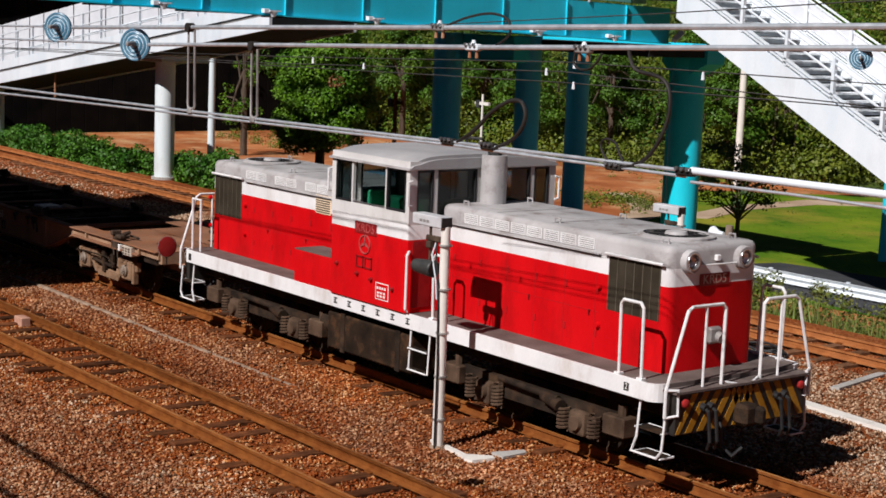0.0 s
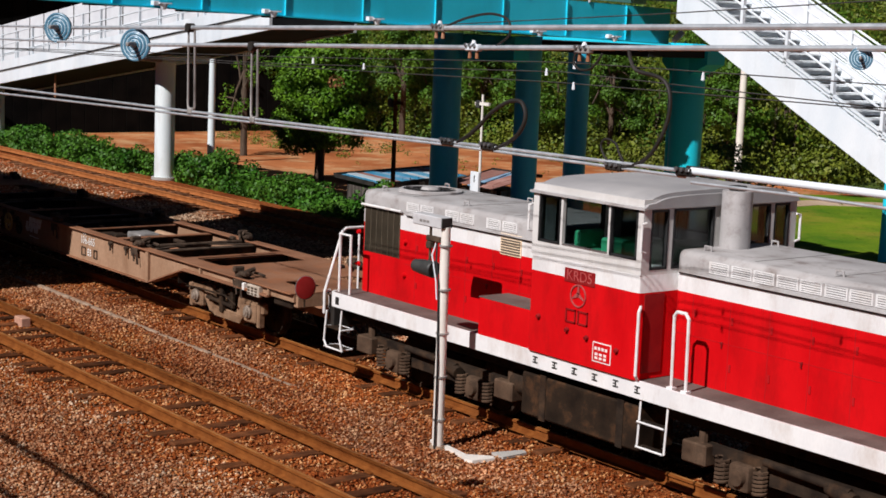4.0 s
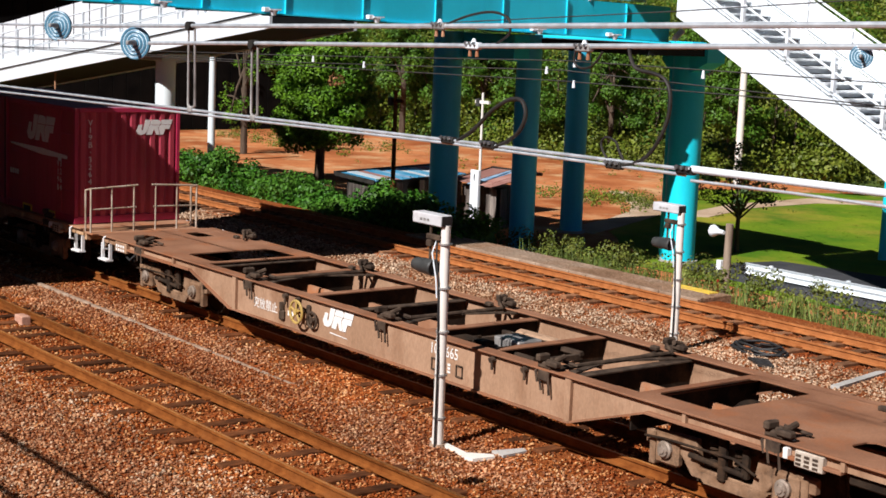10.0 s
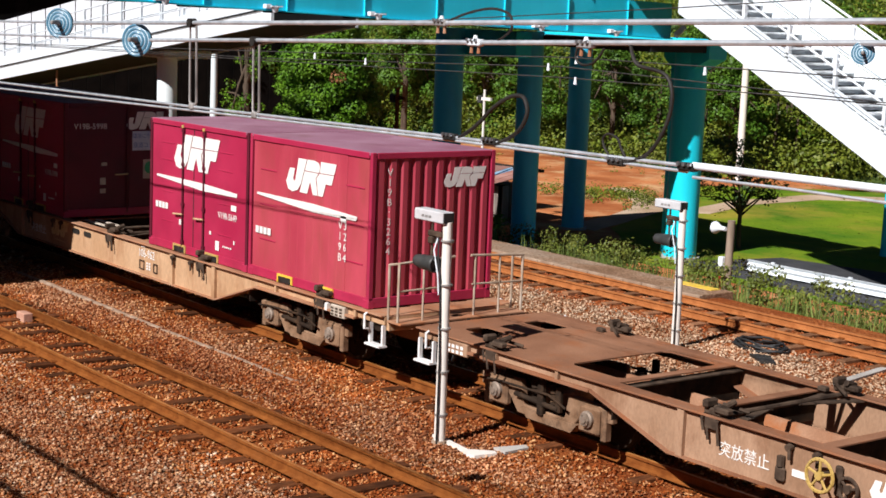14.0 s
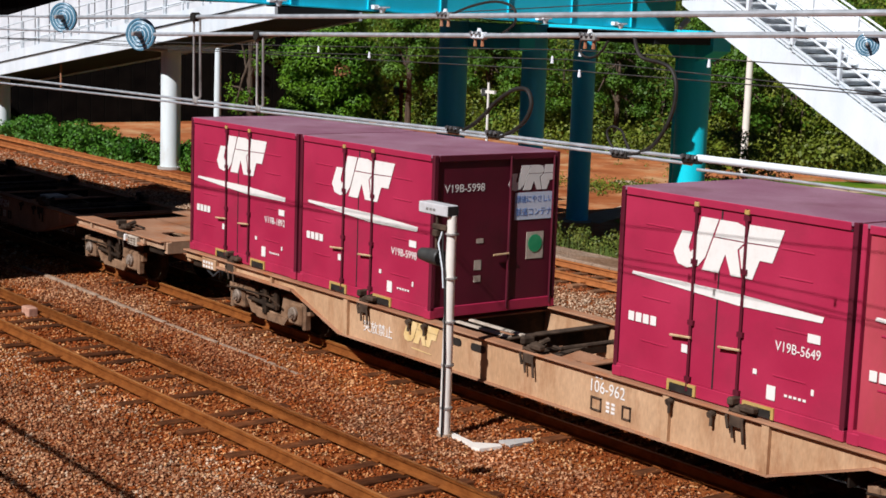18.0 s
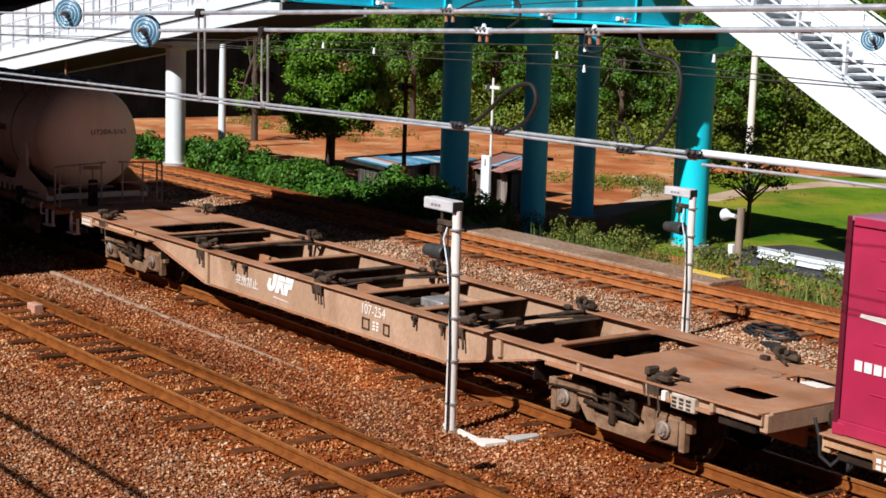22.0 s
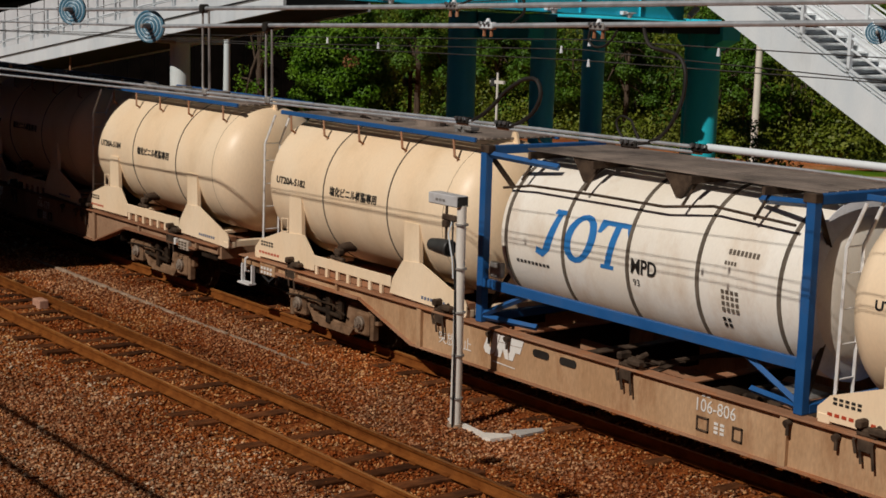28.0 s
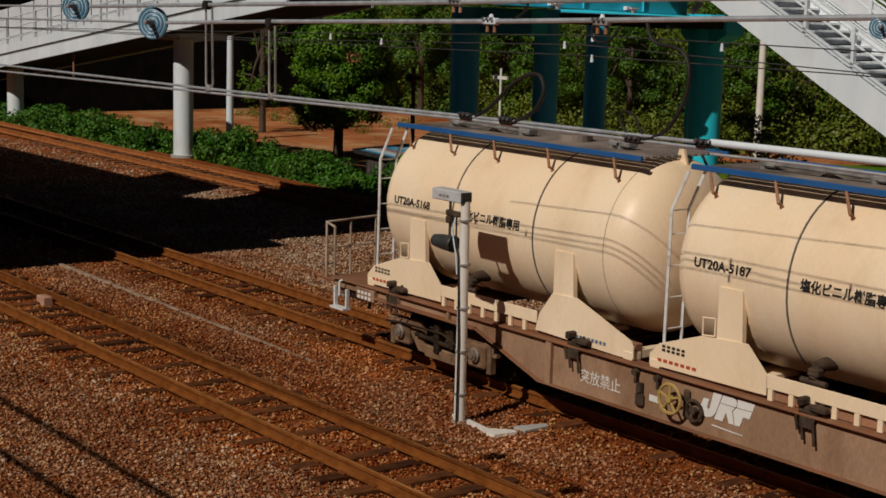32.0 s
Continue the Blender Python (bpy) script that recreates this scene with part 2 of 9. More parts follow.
def rod(bm, a, b, r, r2=None, seg=8):
    a, b = Vector(a), Vector(b)
    d = b - a
    m = Matrix.Translation((a + b) / 2) @ d.to_track_quat("Z", "Y").to_matrix().to_4x4()
    bmesh.ops.create_cone(bm, cap_ends=True, segments=seg, radius1=r, radius2=r if r2 is None else r2, depth=d.length, matrix=m)
    return bm


def pipe(bm, pts, r, seg=7):
    """One connected tube swept along the points."""
    pts = [Vector(p) for p in pts]
    rings, side_ = [], None
    for k, p in enumerate(pts):
        d0 = (p - pts[k - 1]).normalized() if k else (pts[1] - p).normalized()
        d1 = (pts[k + 1] - p).normalized() if k + 1 < len(pts) else d0
        d = (d0 + d1).normalized() if (d0 + d1).length > 1e-6 else d0
        if side_ is None:
            side_ = d.orthogonal()
        u = (side_ - d * side_.dot(d)).normalized()
        side_ = u
        v = d.cross(u)
        stretch = 1 / max(0.5, d.dot(d1))
        rings.append([bm.verts.new(p + (u * math.cos(2 * math.pi * j / seg) + v * math.sin(2 * math.pi * j / seg)) * r * min(stretch, 1.3)) for j in range(seg)])
    for p, q in zip(rings, rings[1:]):
        for j in range(seg):
            bm.faces.new((p[j - 1], p[j], q[j], q[j - 1]))
    bm.faces.new(rings[0])
    bm.faces.new(rings[-1][::-1])
    bmesh.ops.recalc_face_normals(bm, faces=bm.faces)
    return bm


def prism(bm, outline, y0, y1, axis="y"):
    """A plate of the given outline; (x, z) points for axis y, (y, z) for x, (x, y) for z."""
    def at(p, d):
        return {"y": (p[0], d, p[1]), "x": (d, p[0], p[1]), "z": (p[0], p[1], d)}[axis]
    a = [bm.verts.new(at(p, y0)) for p in outline]
    b = [bm.verts.new(at(p, y1)) for p in outline]
    bm.faces.new(a)
    bm.faces.new(b[::-1])
    for k in range(len(a)):
        bm.faces.new((a[k - 1], a[k], b[k], b[k - 1])[::-1])
    bmesh.ops.recalc_face_normals(bm, faces=bm.faces)
    return bm


def lathe(bm, profile, centre, axis="x", seg=32, caps=True):
    """Turns (along, radius) points round an axis through centre."""
    rings = []
    for d, r in profile:
        ring = []
        for k in range(seg):
            a = 2 * math.pi * k / seg
            u, v = r * math.cos(a), r * math.sin(a)
            p = {"x": (d, u, v), "y": (u, d, v), "z": (u, v, d)}[axis]
            ring.append(bm.verts.new(Vector(centre) + Vector(p)))
        rings.append(ring)
    for p, q in zip(rings, rings[1:]):
        for k in range(seg):
            bm.faces.new((p[k - 1], p[k], q[k], q[k - 1]))
    if caps:
        bm.faces.new(rings[0])
        bm.faces.new(rings[-1][::-1])
    bmesh.ops.recalc_face_normals(bm, faces=bm.faces)
    return bm


def glass(name, tint, rough=0.03):
    m = bpy.data.materials.new(name)
    m.use_nodes = True
    b = m.node_tree.nodes["Principled BSDF"]
    b.inputs["Base Color"].default_value = (*tint, 1)
    b.inputs["Roughness"].default_value = rough
    b.inputs["Transmission Weight"].default_value = 1.0
    b.inputs["IOR"].default_value = 1.45
    return m


M_GLASS = glass("window_glass", (0.20, 0.25, 0.25))
M_LENS = glass("lamp_lens", (0.97, 0.98, 1.0), 0.03)
M_CHROME = material("bright_metal", [(0.55, 0.55, 0.56), (0.68, 0.68, 0.68)], 4, 60, 0.3, 0.9, 0.03)
M_HANDRAIL = material("handrail_white", [(0.70, 0.70, 0.70), (0.82, 0.82, 0.80)], 6, 60, 0.4, bump=0.03, stain=(0.35, 0.22, 0.14), stain_scale=7, stain_amount=0.45)
M_DECKBROWN = material("worn_walkway", [(0.11, 0.085, 0.075), (0.17, 0.135, 0.12)], 2.0, 50, 0.85, bump=0.2, stain=(0.05, 0.03, 0.03), stain_scale=1.5, stain_amount=0.6)
M_RUBBER = material("black_rubber", [(0.012, 0.012, 0.013), (0.022, 0.022, 0.022)], 5, 60, 0.6, bump=0.05)
M_GRILLE = material("radiator_grille", [(0.035, 0.028, 0.019), (0.06, 0.048, 0.033)], 3, 60, 0.7, 0.3, 0.1)
M_YELLOW = material("hazard_yellow", [(0.34, 0.15, 0.012), (0.48, 0.24, 0.025)], 4, 60, 0.65, bump=0.06, stain=(0.08, 0.04, 0.02), stain_scale=4, stain_amount=0.8)
M_BLACKPAINT = material("black_paint", [(0.012, 0.011, 0.010), (0.03, 0.026, 0.022)], 5, 60, 0.55, bump=0.06)
M_SEATGREEN = material("seat_green", [(0.005, 0.13, 0.06), (0.01, 0.19, 0.09)], 4, 60, 0.6, bump=0.05)
M_LETTER = material("letter_white", [(0.70, 0.68, 0.64), (0.82, 0.81, 0.78)], 5, 60, 0.6, bump=0.0, stain=(0.4, 0.3, 0.2), stain_scale=5, stain_amount=0.35)
M_LETTERDARK = material("letter_black", [(0.015, 0.014, 0.013), (0.03, 0.028, 0.025)], 5, 60, 0.6, bump=0.0)
M_LETTERRED = material("letter_red", [(0.45, 0.05, 0.02), (0.55, 0.08, 0.03)], 5, 60, 0.6, bump=0.0)
M_SILVERLET = material("letter_metal", [(0.36, 0.25, 0.22), (0.48, 0.36, 0.30)], 8, 60, 0.45, 0.4, 0.0)
M_AXLE = material("axle_cap_steel", [(0.21, 0.16, 0.12), (0.33, 0.27, 0.22)], 6, 60, 0.55, 0.3, 0.1, stain=(0.10, 0.05, 0.025), stain_scale=8, stain_amount=0.8)
M_BOGIE = material("bogie_rust_brown", [(0.155, 0.085, 0.046), (0.29, 0.18, 0.11)], 4, 45, 0.85, bump=0.3, stain=(0.035, 0.024, 0.018), stain_scale=5, stain_amount=0.9)
M_LOCOGEAR = material("loco_running_gear", [(0.050, 0.030, 0.019), (0.115, 0.072, 0.046)], 4, 45, 0.8, bump=0.2, stain=(0.02, 0.014, 0.011), stain_scale=3, stain_amount=0.7)
M_BRACKET = material("oily_bracket", [(0.035, 0.024, 0.018), (0.11, 0.075, 0.052)], 6, 60, 0.75, 0.2, 0.15)
M_VALVE = material("grey_fittings", [(0.20, 0.19, 0.18), (0.42, 0.40, 0.38)], 6, 50, 0.5, 0.4, 0.05)
M_TANKBLUE = material("frame_blue", [(0.01, 0.085, 0.26), (0.02, 0.12, 0.34)], 2, 40, 0.45, bump=0.05, stain=(0.05, 0.04, 0.04), stain_scale=2, stain_amount=0.4)
M_DISC = material("red_disc", [(0.30, 0.015, 0.015), (0.40, 0.03, 0.025)], 5, 60, 0.5, bump=0.05)
M_TOPGREY = material("walk_grating", [(0.12, 0.1, 0.09), (0.32, 0.26, 0.22)], 1.5, 60, 0.8, 0.2, 0.25, stain=(0.30, 0.25, 0.20), stain_scale=2.2, stain_amount=0.6)
M_STICKERBLUE = material("sticker_blue", [(0.10, 0.20, 0.45), (0.16, 0.28, 0.55)], 3, 40, 0.5, bump=0.0)
M_STICKERPALE = material("sticker_pale", [(0.52, 0.60, 0.72), (0.64, 0.70, 0.80)], 3, 40, 0.5, bump=0.0)
M_STICKERGREEN = material("sticker_green", [(0.02, 0.30, 0.12), (0.05, 0.40, 0.18)], 3, 40, 0.5, bump=0.0)
M_TANKWHITE = material("jacket_white", [(0.844, 0.777, 0.662), (0.93, 0.906, 0.842)], 0.7, 30, 0.4, bump=0.04, stain=(0.50, 0.30, 0.14), stain_scale=0.9, stain_amount=0.6, stretch=(1, 1, 0.5))
M_BRIGHTYEL = material("bright_yellow", [(0.62, 0.41, 0.03), (0.74, 0.52, 0.07)], 5, 60, 0.6, bump=0.06, stain=(0.36, 0.25, 0.14), stain_scale=4, stain_amount=0.6)


def lettering(text, size, mat, parent, at, name="lettering", shear=0.0, squeeze=1.0, align="CENTER", heavy=0.0):
    """Flat letters with a little depth, in the built-in font; at: pose of the text plane (x to the right, y up)."""
    cu = bpy.data.curves.new(name, "FONT")
    cu.body, cu.size, cu.extrude, cu.align_x, cu.align_y = text, size, 0.0015, align, "CENTER"
    cu.shear, cu.resolution_u, cu.offset = shear, 3, heavy
    tmp = new("tmp_text", cu)
    me = bpy.data.meshes.new_from_object(tmp.evaluated_get(bpy.context.evaluated_depsgraph_get()))
    bpy.data.objects.remove(tmp)
    bpy.data.curves.remove(cu)
    me.name = name
    me.materials.clear()
    me.materials.append(mat)
    me.transform(Matrix.Diagonal((squeeze, 1, 1, 1)))
    ob = part(name, me, mat, parent)
    ob.matrix_basis = at
    return ob


def side(x, y, z):
    """A text plane on a near side face, that faces the sidings."""
    return pose(x, y, z, 90, 0, 0)


def front(x, y, z):
    """A text plane on an end face that looks along the track ahead."""
    return pose(x, y, z, 90, 0, 90)


def shapes(name, outlines, mat, parent, at, label="", scale=1.0):
    """Flat plates 3 mm thick from outlines in the text plane."""
    bm = bmesh.new()
    for o in outlines:
        a = [bm.verts.new((p * scale, q * scale, 0.0)) for p, q in o]
        f = bm.faces.new(a)
        r = bmesh.ops.extrude_face_region(bm, geom=[f])
        bmesh.ops.translate(bm, verts=[v for v in r["geom"] if isinstance(v, bmesh.types.BMVert)], vec=(0, 0, 0.003))
    bmesh.ops.recalc_face_normals(bm, faces=bm.faces)
    ob = part(name, bm, mat, parent, label)
    ob.matrix_basis = at
    return ob


def wrapped(name, outlines, mat, parent, radius, zc, zt, label=""):
    """Thin plates laid round a drum that lies along x: outline points (x, height along the skin from zt)."""
    bm = bmesh.new()
    for o in outlines:
        bm.faces.new([bm.verts.new((p, q, 0)) for p, q in o])
    bmesh.ops.triangulate(bm, faces=bm.faces[:])
    bmesh.ops.subdivide_edges(bm, edges=bm.edges[:], cuts=4, use_grid_fill=True)
    t0 = math.asin((zt - zc) / radius)
    for v in bm.verts:
        t = t0 + v.co.y / radius
        v.co = Vector((v.co.x, -(radius + 0.003) * math.cos(t), zc + (radius + 0.003) * math.sin(t)))
    return part(name, bm, mat, parent, label)


# a slanting three-part company mark, 1 wide and 0.56 high
MARK = [[(p * 1.33, q * 0.95) for p, q in o] for o in [
    [(-0.26, 0.28), (-0.085, 0.28), (-0.20, -0.14), (-0.27, -0.25), (-0.38, -0.29), (-0.48, -0.26), (-0.53, -0.14), (-0.45, 0.10), (-0.34, 0.10), (-0.375, -0.07), (-0.355, -0.12), (-0.325, -0.08)],
    [(-0.068, 0.28), (0.10, 0.28), (0.18, 0.25), (0.205, 0.17), (0.185, 0.095), (-0.12, 0.095)],
    [(-0.125, 0.082), (0.178, 0.082), (0.115, 0.0), (0.165, -0.28), (0.065, -0.28), (0.0, -0.07), (-0.06, -0.28), (-0.225, -0.28)],
    [(0.222, 0.28), (0.55, 0.28), (0.505, 0.105), (0.205, 0.095)],
    [(0.20, 0.082), (0.50, 0.092), (0.455, -0.07), (0.335, -0.07), (0.275, -0.28), (0.18, -0.28), (0.135, 0.0)],
]]


def bars(parent, at, width, height, rows, cols, mat, name="small_print", gap=0.35):
    """Unreadable small print as rows of plain bars."""
    out = []
    for r in range(rows):
        for c in range(cols):
            w, h = width / cols, height / rows
            x0, y0 = -width / 2 + c * w, height / 2 - (r + 1) * h
            o = [(x0, y0), (x0 + w * (1 - gap), y0), (x0 + w * (1 - gap), y0 + h * (1 - gap)), (x0, y0 + h * (1 - gap))]
            out.append(shapes(name, [o], mat, parent, at))
    return out

# ---- ground and tracks ----
def wood_edge(x):
    """Where the scrubby hillside begins behind the park."""
    return 37.0 if x < -47 else 37.0 + (x + 47) * 1.3


def height(x, y):
    """The lie of the land: ballast bed, bank down to the park, hill behind."""
    z = -0.22
    if y > 10.6:
        z = -0.22 - 0.78 * min(1, (y - 10.6) / 2.6)
    if y > 12:
        z += max(0, y - wood_edge(x) - 1) * 0.2
    return min(z, 40)


def build_ground():
    xs = [-900, -500, -300, -220] + list(range(-180, 61, 6)) + [120, 400, 900]
    ys = [-600, -200, -80, -30, -12, -6, 0, 6, 10.2, 10.6, 11.4, 12.3, 13.2] + list(range(16, 70, 3)) + list(range(70, 181, 8)) + [260, 400, 900]
    bm = bmesh.new()
    grid = [[bm.verts.new((x, y, height(x, y))) for y in ys] for x in xs]
    for i in range(len(xs) - 1):
        for j in range(len(ys) - 1):
            f = bm.faces.new((grid[i][j], grid[i + 1][j], grid[i + 1][j + 1], grid[i][j + 1]))
            mx, my = (xs[i] + xs[i + 1]) / 2, (ys[j] + ys[j + 1]) / 2
            wooded = my > max(14, wood_edge(mx) + 1) or (my > 14 and mx < -76)
            f.material_index = 0 if ys[j + 1] <= 10.7 else 2 if wooded else 1
    single("ground", bm, [M_GRAVEL, M_SOIL, M_FOREST], "brown stone ballast bed with bare orange soil behind", "ground", kind="structure")


build_ground()


def build_track(name, y0, x0, x1, sleepers_from, sleepers_to, label, slope=0.0, rusty=False, sunk=0.0):
    rail_paint, wood = (M_RUSTORANGE, M_SLEEPRUST) if rusty else (M_RUST, M_SLEEPER)
    root = thing(name, label, "railway track", kind="structure")
    bend = Matrix.Rotation(slope, 4, "Z")
    root.matrix_basis = Matrix.Translation((-25, y0, 0)) @ bend
    profile = [(-0.033, 0), (-0.036, -0.03), (-0.01, -0.045), (-0.01, -0.12), (-0.065, -0.14), (-0.065, -0.153), (0.065, -0.153), (0.065, -0.14), (0.01, -0.12), (0.01, -0.045), (0.036, -0.03), (0.033, 0)]
    for s in (-1, 1):
        bm = bmesh.new()
        prism(bm, [(s * 0.566 + p, q) for p, q in profile], x0 + 25, x1 + 25, "x")
        part("rail", bm, rail_paint, root, "rusty steel rail")
        bm = bmesh.new()
        box(bm, x0 + 25, x1 + 25, s * 0.566 - 0.022, s * 0.566 + 0.022, -0.001, 0.002)
        part("rail_tread", bm, rail_paint if rusty else M_RAILTOP, root, "worn rail tread")
    me = solid("sleeper", blk(-0.1, 0.1, -1.05, 1.05, -0.29, -0.155, 0.012), wood)
    chair = solid("rail_fastening", blk(-0.07, 0.07, -0.11, 0.11, -0.153, -0.128, 0.006), M_RUST)
    x = sleepers_from
    while x < sleepers_to:
        o = new("sleeper", me)
        o.parent = root
        buried = 0.055 if random.random() < sunk else 0.0
        o.matrix_basis = pose(x + 25 + random.uniform(-0.03, 0.03), random.uniform(-0.03, 0.03), random.uniform(-0.02, 0.008) - buried, random.uniform(-0.6, 0.6), 0, random.uniform(-2, 2))
        for s in (-1, 1):
            c = new("rail_fastening", chair)
            c.parent = o
            c.matrix_basis = pose(0, s * 0.566, 0)
        x += 0.62
    return root


build_track("track_1", -4.15, -140, 30, -36, -9, "rusty siding track on half-buried timber sleepers", sunk=0.35)
build_track("track_2", 0.0, -160, 40, -50, -9, "rusty main track on timber sleepers", sunk=0.4)
build_track("track_3", 8.55, -160, 40, -56, -14, "disused orange-rusted track behind", rusty=True)

# ---- the train ----
TRAIN = []          # thing, its place along the train
WHEELS = []         # wheelset, its place on its thing, radius
TRAVEL = (19.3991, 51.6819, 16.076, -2.0224, 1.4984, 7.8097, 4.3415, -4.1727, -2.6653)


def run(t):
    """How far the train has gone at t seconds."""
    u = (t - 16) / 16
    return sum(c * u ** k for k, c in enumerate(TRAVEL))


def rider(ob, x):
    TRAIN.append((ob, x))
    return ob


def round_rect(x0, x1, y0, y1, r, n=4):
    pts = []
    for cx, cy, a0 in ((x1 - r, y1 - r, 0), (x0 + r, y1 - r, 90), (x0 + r, y0 + r, 180), (x1 - r, y0 + r, 270)):
        for k in range(n + 1):
            a = radians(a0 + 90 * k / n)
            pts.append((cx + r * math.cos(a), cy + r * math.sin(a)))
    return pts


def plate_hole(bm, x0, x1, y0, y1, hx0, hx1, hy0, hy1, z0, z1, cut=0.08):
    """A plate with one chamfered opening."""
    def ring(z):
        o = [(x0, y0), (hx0 + cut, y0), (hx1 - cut, y0), (x1, y0), (x1, hy0 + cut), (x1, hy1 - cut), (x1, y1), (hx1 - cut, y1), (hx0 + cut, y1), (x0, y1), (x0, hy1 - cut), (x0, hy0 + cut)]
        i = [(hx0 + cut, hy0), (hx0 + cut, hy0), (hx1 - cut, hy0), (hx1 - cut, hy0), (hx1, hy0 + cut), (hx1, hy1 - cut), (hx1, hy1 - cut), (hx1 - cut, hy1), (hx0 + cut, hy1), (hx0 + cut, hy1), (hx0, hy1 - cut), (hx0, hy0 + cut)]
        return [bm.verts.new((*p, z)) for p in o], [bm.verts.new((*p, z)) for p in i]
    (ot, it), (ob_, ib) = ring(z1), ring(z0)
    n = len(ot)
    for k in range(n):
        j = (k + 1) % n
        for f in ((ot[k], ot[j], it[j], it[k]), (ob_[j], ob_[k], ib[k], ib[j]), (ot[j], ot[k], ob_[k], ob_[j]), (it[k], it[j], ib[j], ib[k])):
            bm.faces.new(f)
    bmesh.ops.remove_doubles(bm, verts=bm.verts, dist=1e-5)
    bmesh.ops.recalc_face_normals(bm, faces=bm.faces)
    return bm


def wheelset(parent, x, r, mat=None):
    bm = bmesh.new()
    for s in (-1, 1):
        lathe(bm, [(s * 0.50, 0.12), (s * 0.50, r + 0.028), (s * 0.53, r + 0.028), (s * 0.535, r), (s * 0.63, r - 0.005), (s * 0.63, r - 0.06), (s * 0.60, r - 0.08), (s * 0.58, 0.14), (s * 0.64, 0.12)], (0, 0, 0), "y", 28)
    rod(bm, (0, -0.95, 0), (0, 0.95, 0), 0.075, seg=12)
    for k in range(4):
        a = math.pi * k / 2
        for s in (-1, 1):
            rod(bm, (0.2 * math.cos(a), s * 0.56, 0.2 * math.sin(a)), (0.2 * math.cos(a), s * 0.605, 0.2 * math.sin(a)), 0.05, seg=8)
    ob = part("wheelset", bm, mat or M_GRIME, parent, "steel wheels on an axle", True)
    ob.location = (x, 0, r)
    WHEELS.append((ob, x, r))
    return ob


def freight_bogie(parent, bx):
    """A small-wheeled bogie with a fabricated frame, springs and bright axle caps."""
    b = part("bogie", blk(bx - 0.22, bx + 0.22, -0.95, 0.95, 0.42, 0.66, 0.03), M_BOGIE, parent, "rust-brown two-axle bogie")
    for s in (-1, 1):
        y = s * 1.0
        bm = bmesh.new()
        prism(bm, [(bx - 1.36, 0.66), (bx - 0.5, 0.70), (bx - 0.42, 0.36), (bx + 0.42, 0.36), (bx + 0.5, 0.70), (bx + 1.36, 0.66), (bx + 1.36, 0.48), (bx + 0.74, 0.44), (bx + 0.55, 0.22), (bx - 0.55, 0.22), (bx - 0.74, 0.44), (bx - 1.36, 0.48)], y - 0.05, y + 0.05)
        bmesh.ops.bevel(bm, geom=bm.edges[:], offset=0.012, segments=1, affect="EDGES")
        part("side_frame", bm, M_BOGIE, b)
        for e in (-1, 1):
            ax = bx + e * 0.95
            bm = bmesh.new()
            box(bm, ax - 0.20, ax + 0.20, y - s * 0.02, y + s * 0.10, 0.27, 0.64, 0.03)
            box(bm, ax + e * 0.22, ax + e * 0.32, y - s * 0.04, y + s * 0.08, 0.22, 0.66, 0.015)
            part("axle_box", bm, M_BOGIE, b)
            bm = bmesh.new()
            lathe(bm, [(s * 0.00, 0.115), (s * 0.05, 0.115), (s * 0.065, 0.09), (s * 0.085, 0.085), (s * 0.09, 0.05), (s * 0.105, 0.045)], (ax, y + s * 0.09, 0.47), "y", 16)
            for k in range(3):
                a = 2.1 * k
                rod(bm, (ax + 0.07 * math.cos(a), y + s * 0.16, 0.47 + 0.07 * math.sin(a)), (ax + 0.07 * math.cos(a), y + s * 0.19, 0.47 + 0.07 * math.sin(a)), 0.016, seg=6)
            part("axle_cap", bm, M_AXLE, b, "bright steel axle cap", True)
        for e in (-1, 1):
            bm = bmesh.new()
            sx = bx + e * 0.2
            pipe(bm, [(sx + 0.07 * math.cos(k * 0.75), y + 0.07 * math.sin(k * 0.75), 0.42 + k * 0.006) for k in range(50)], 0.018, 5)
            part("coil_spring", bm, M_GRIME, b, smooth=True)
        bm = bmesh.new()
        box(bm, bx - 0.07, bx + 0.05, y + s * 0.05, y + s * 0.13, 0.3, 0.86, 0.015)
        box(bm, bx + 0.30, bx + 0.40, y + s * 0.05, y + s * 0.12, 0.42, 0.80, 0.012)
        rod(bm, (bx + 0.35, y + s * 0.1, 0.46), (bx - 0.55, y + s * 0.1, 0.50), 0.035, seg=10)
        part("damper", bm, M_GRIME, b)
        bm = bmesh.new()
        prism(bm, [(bx - 0.45, 0.33), (bx - 0.30, 0.20), (bx + 0.6, 0.20), (bx + 0.72, 0.33)], y - s * 0.10, y + s * 0.09)
        part("spring_plank", bm, M_BOGIE, b)
        bm = bmesh.new()
        pipe(bm, [(bx - 1.30, y + s * 0.13, 0.58), (bx - 0.9, y + s * 0.15, 0.62), (bx + 0.2, y + s * 0.15, 0.64), (bx + 0.55, y + s * 0.14, 0.52)], 0.018)
        part("brake_pipe", bm, M_GRIME, b)
    for e in (-1, 1):
        wheelset(parent, bx + e * 0.95, 0.44)
    return b


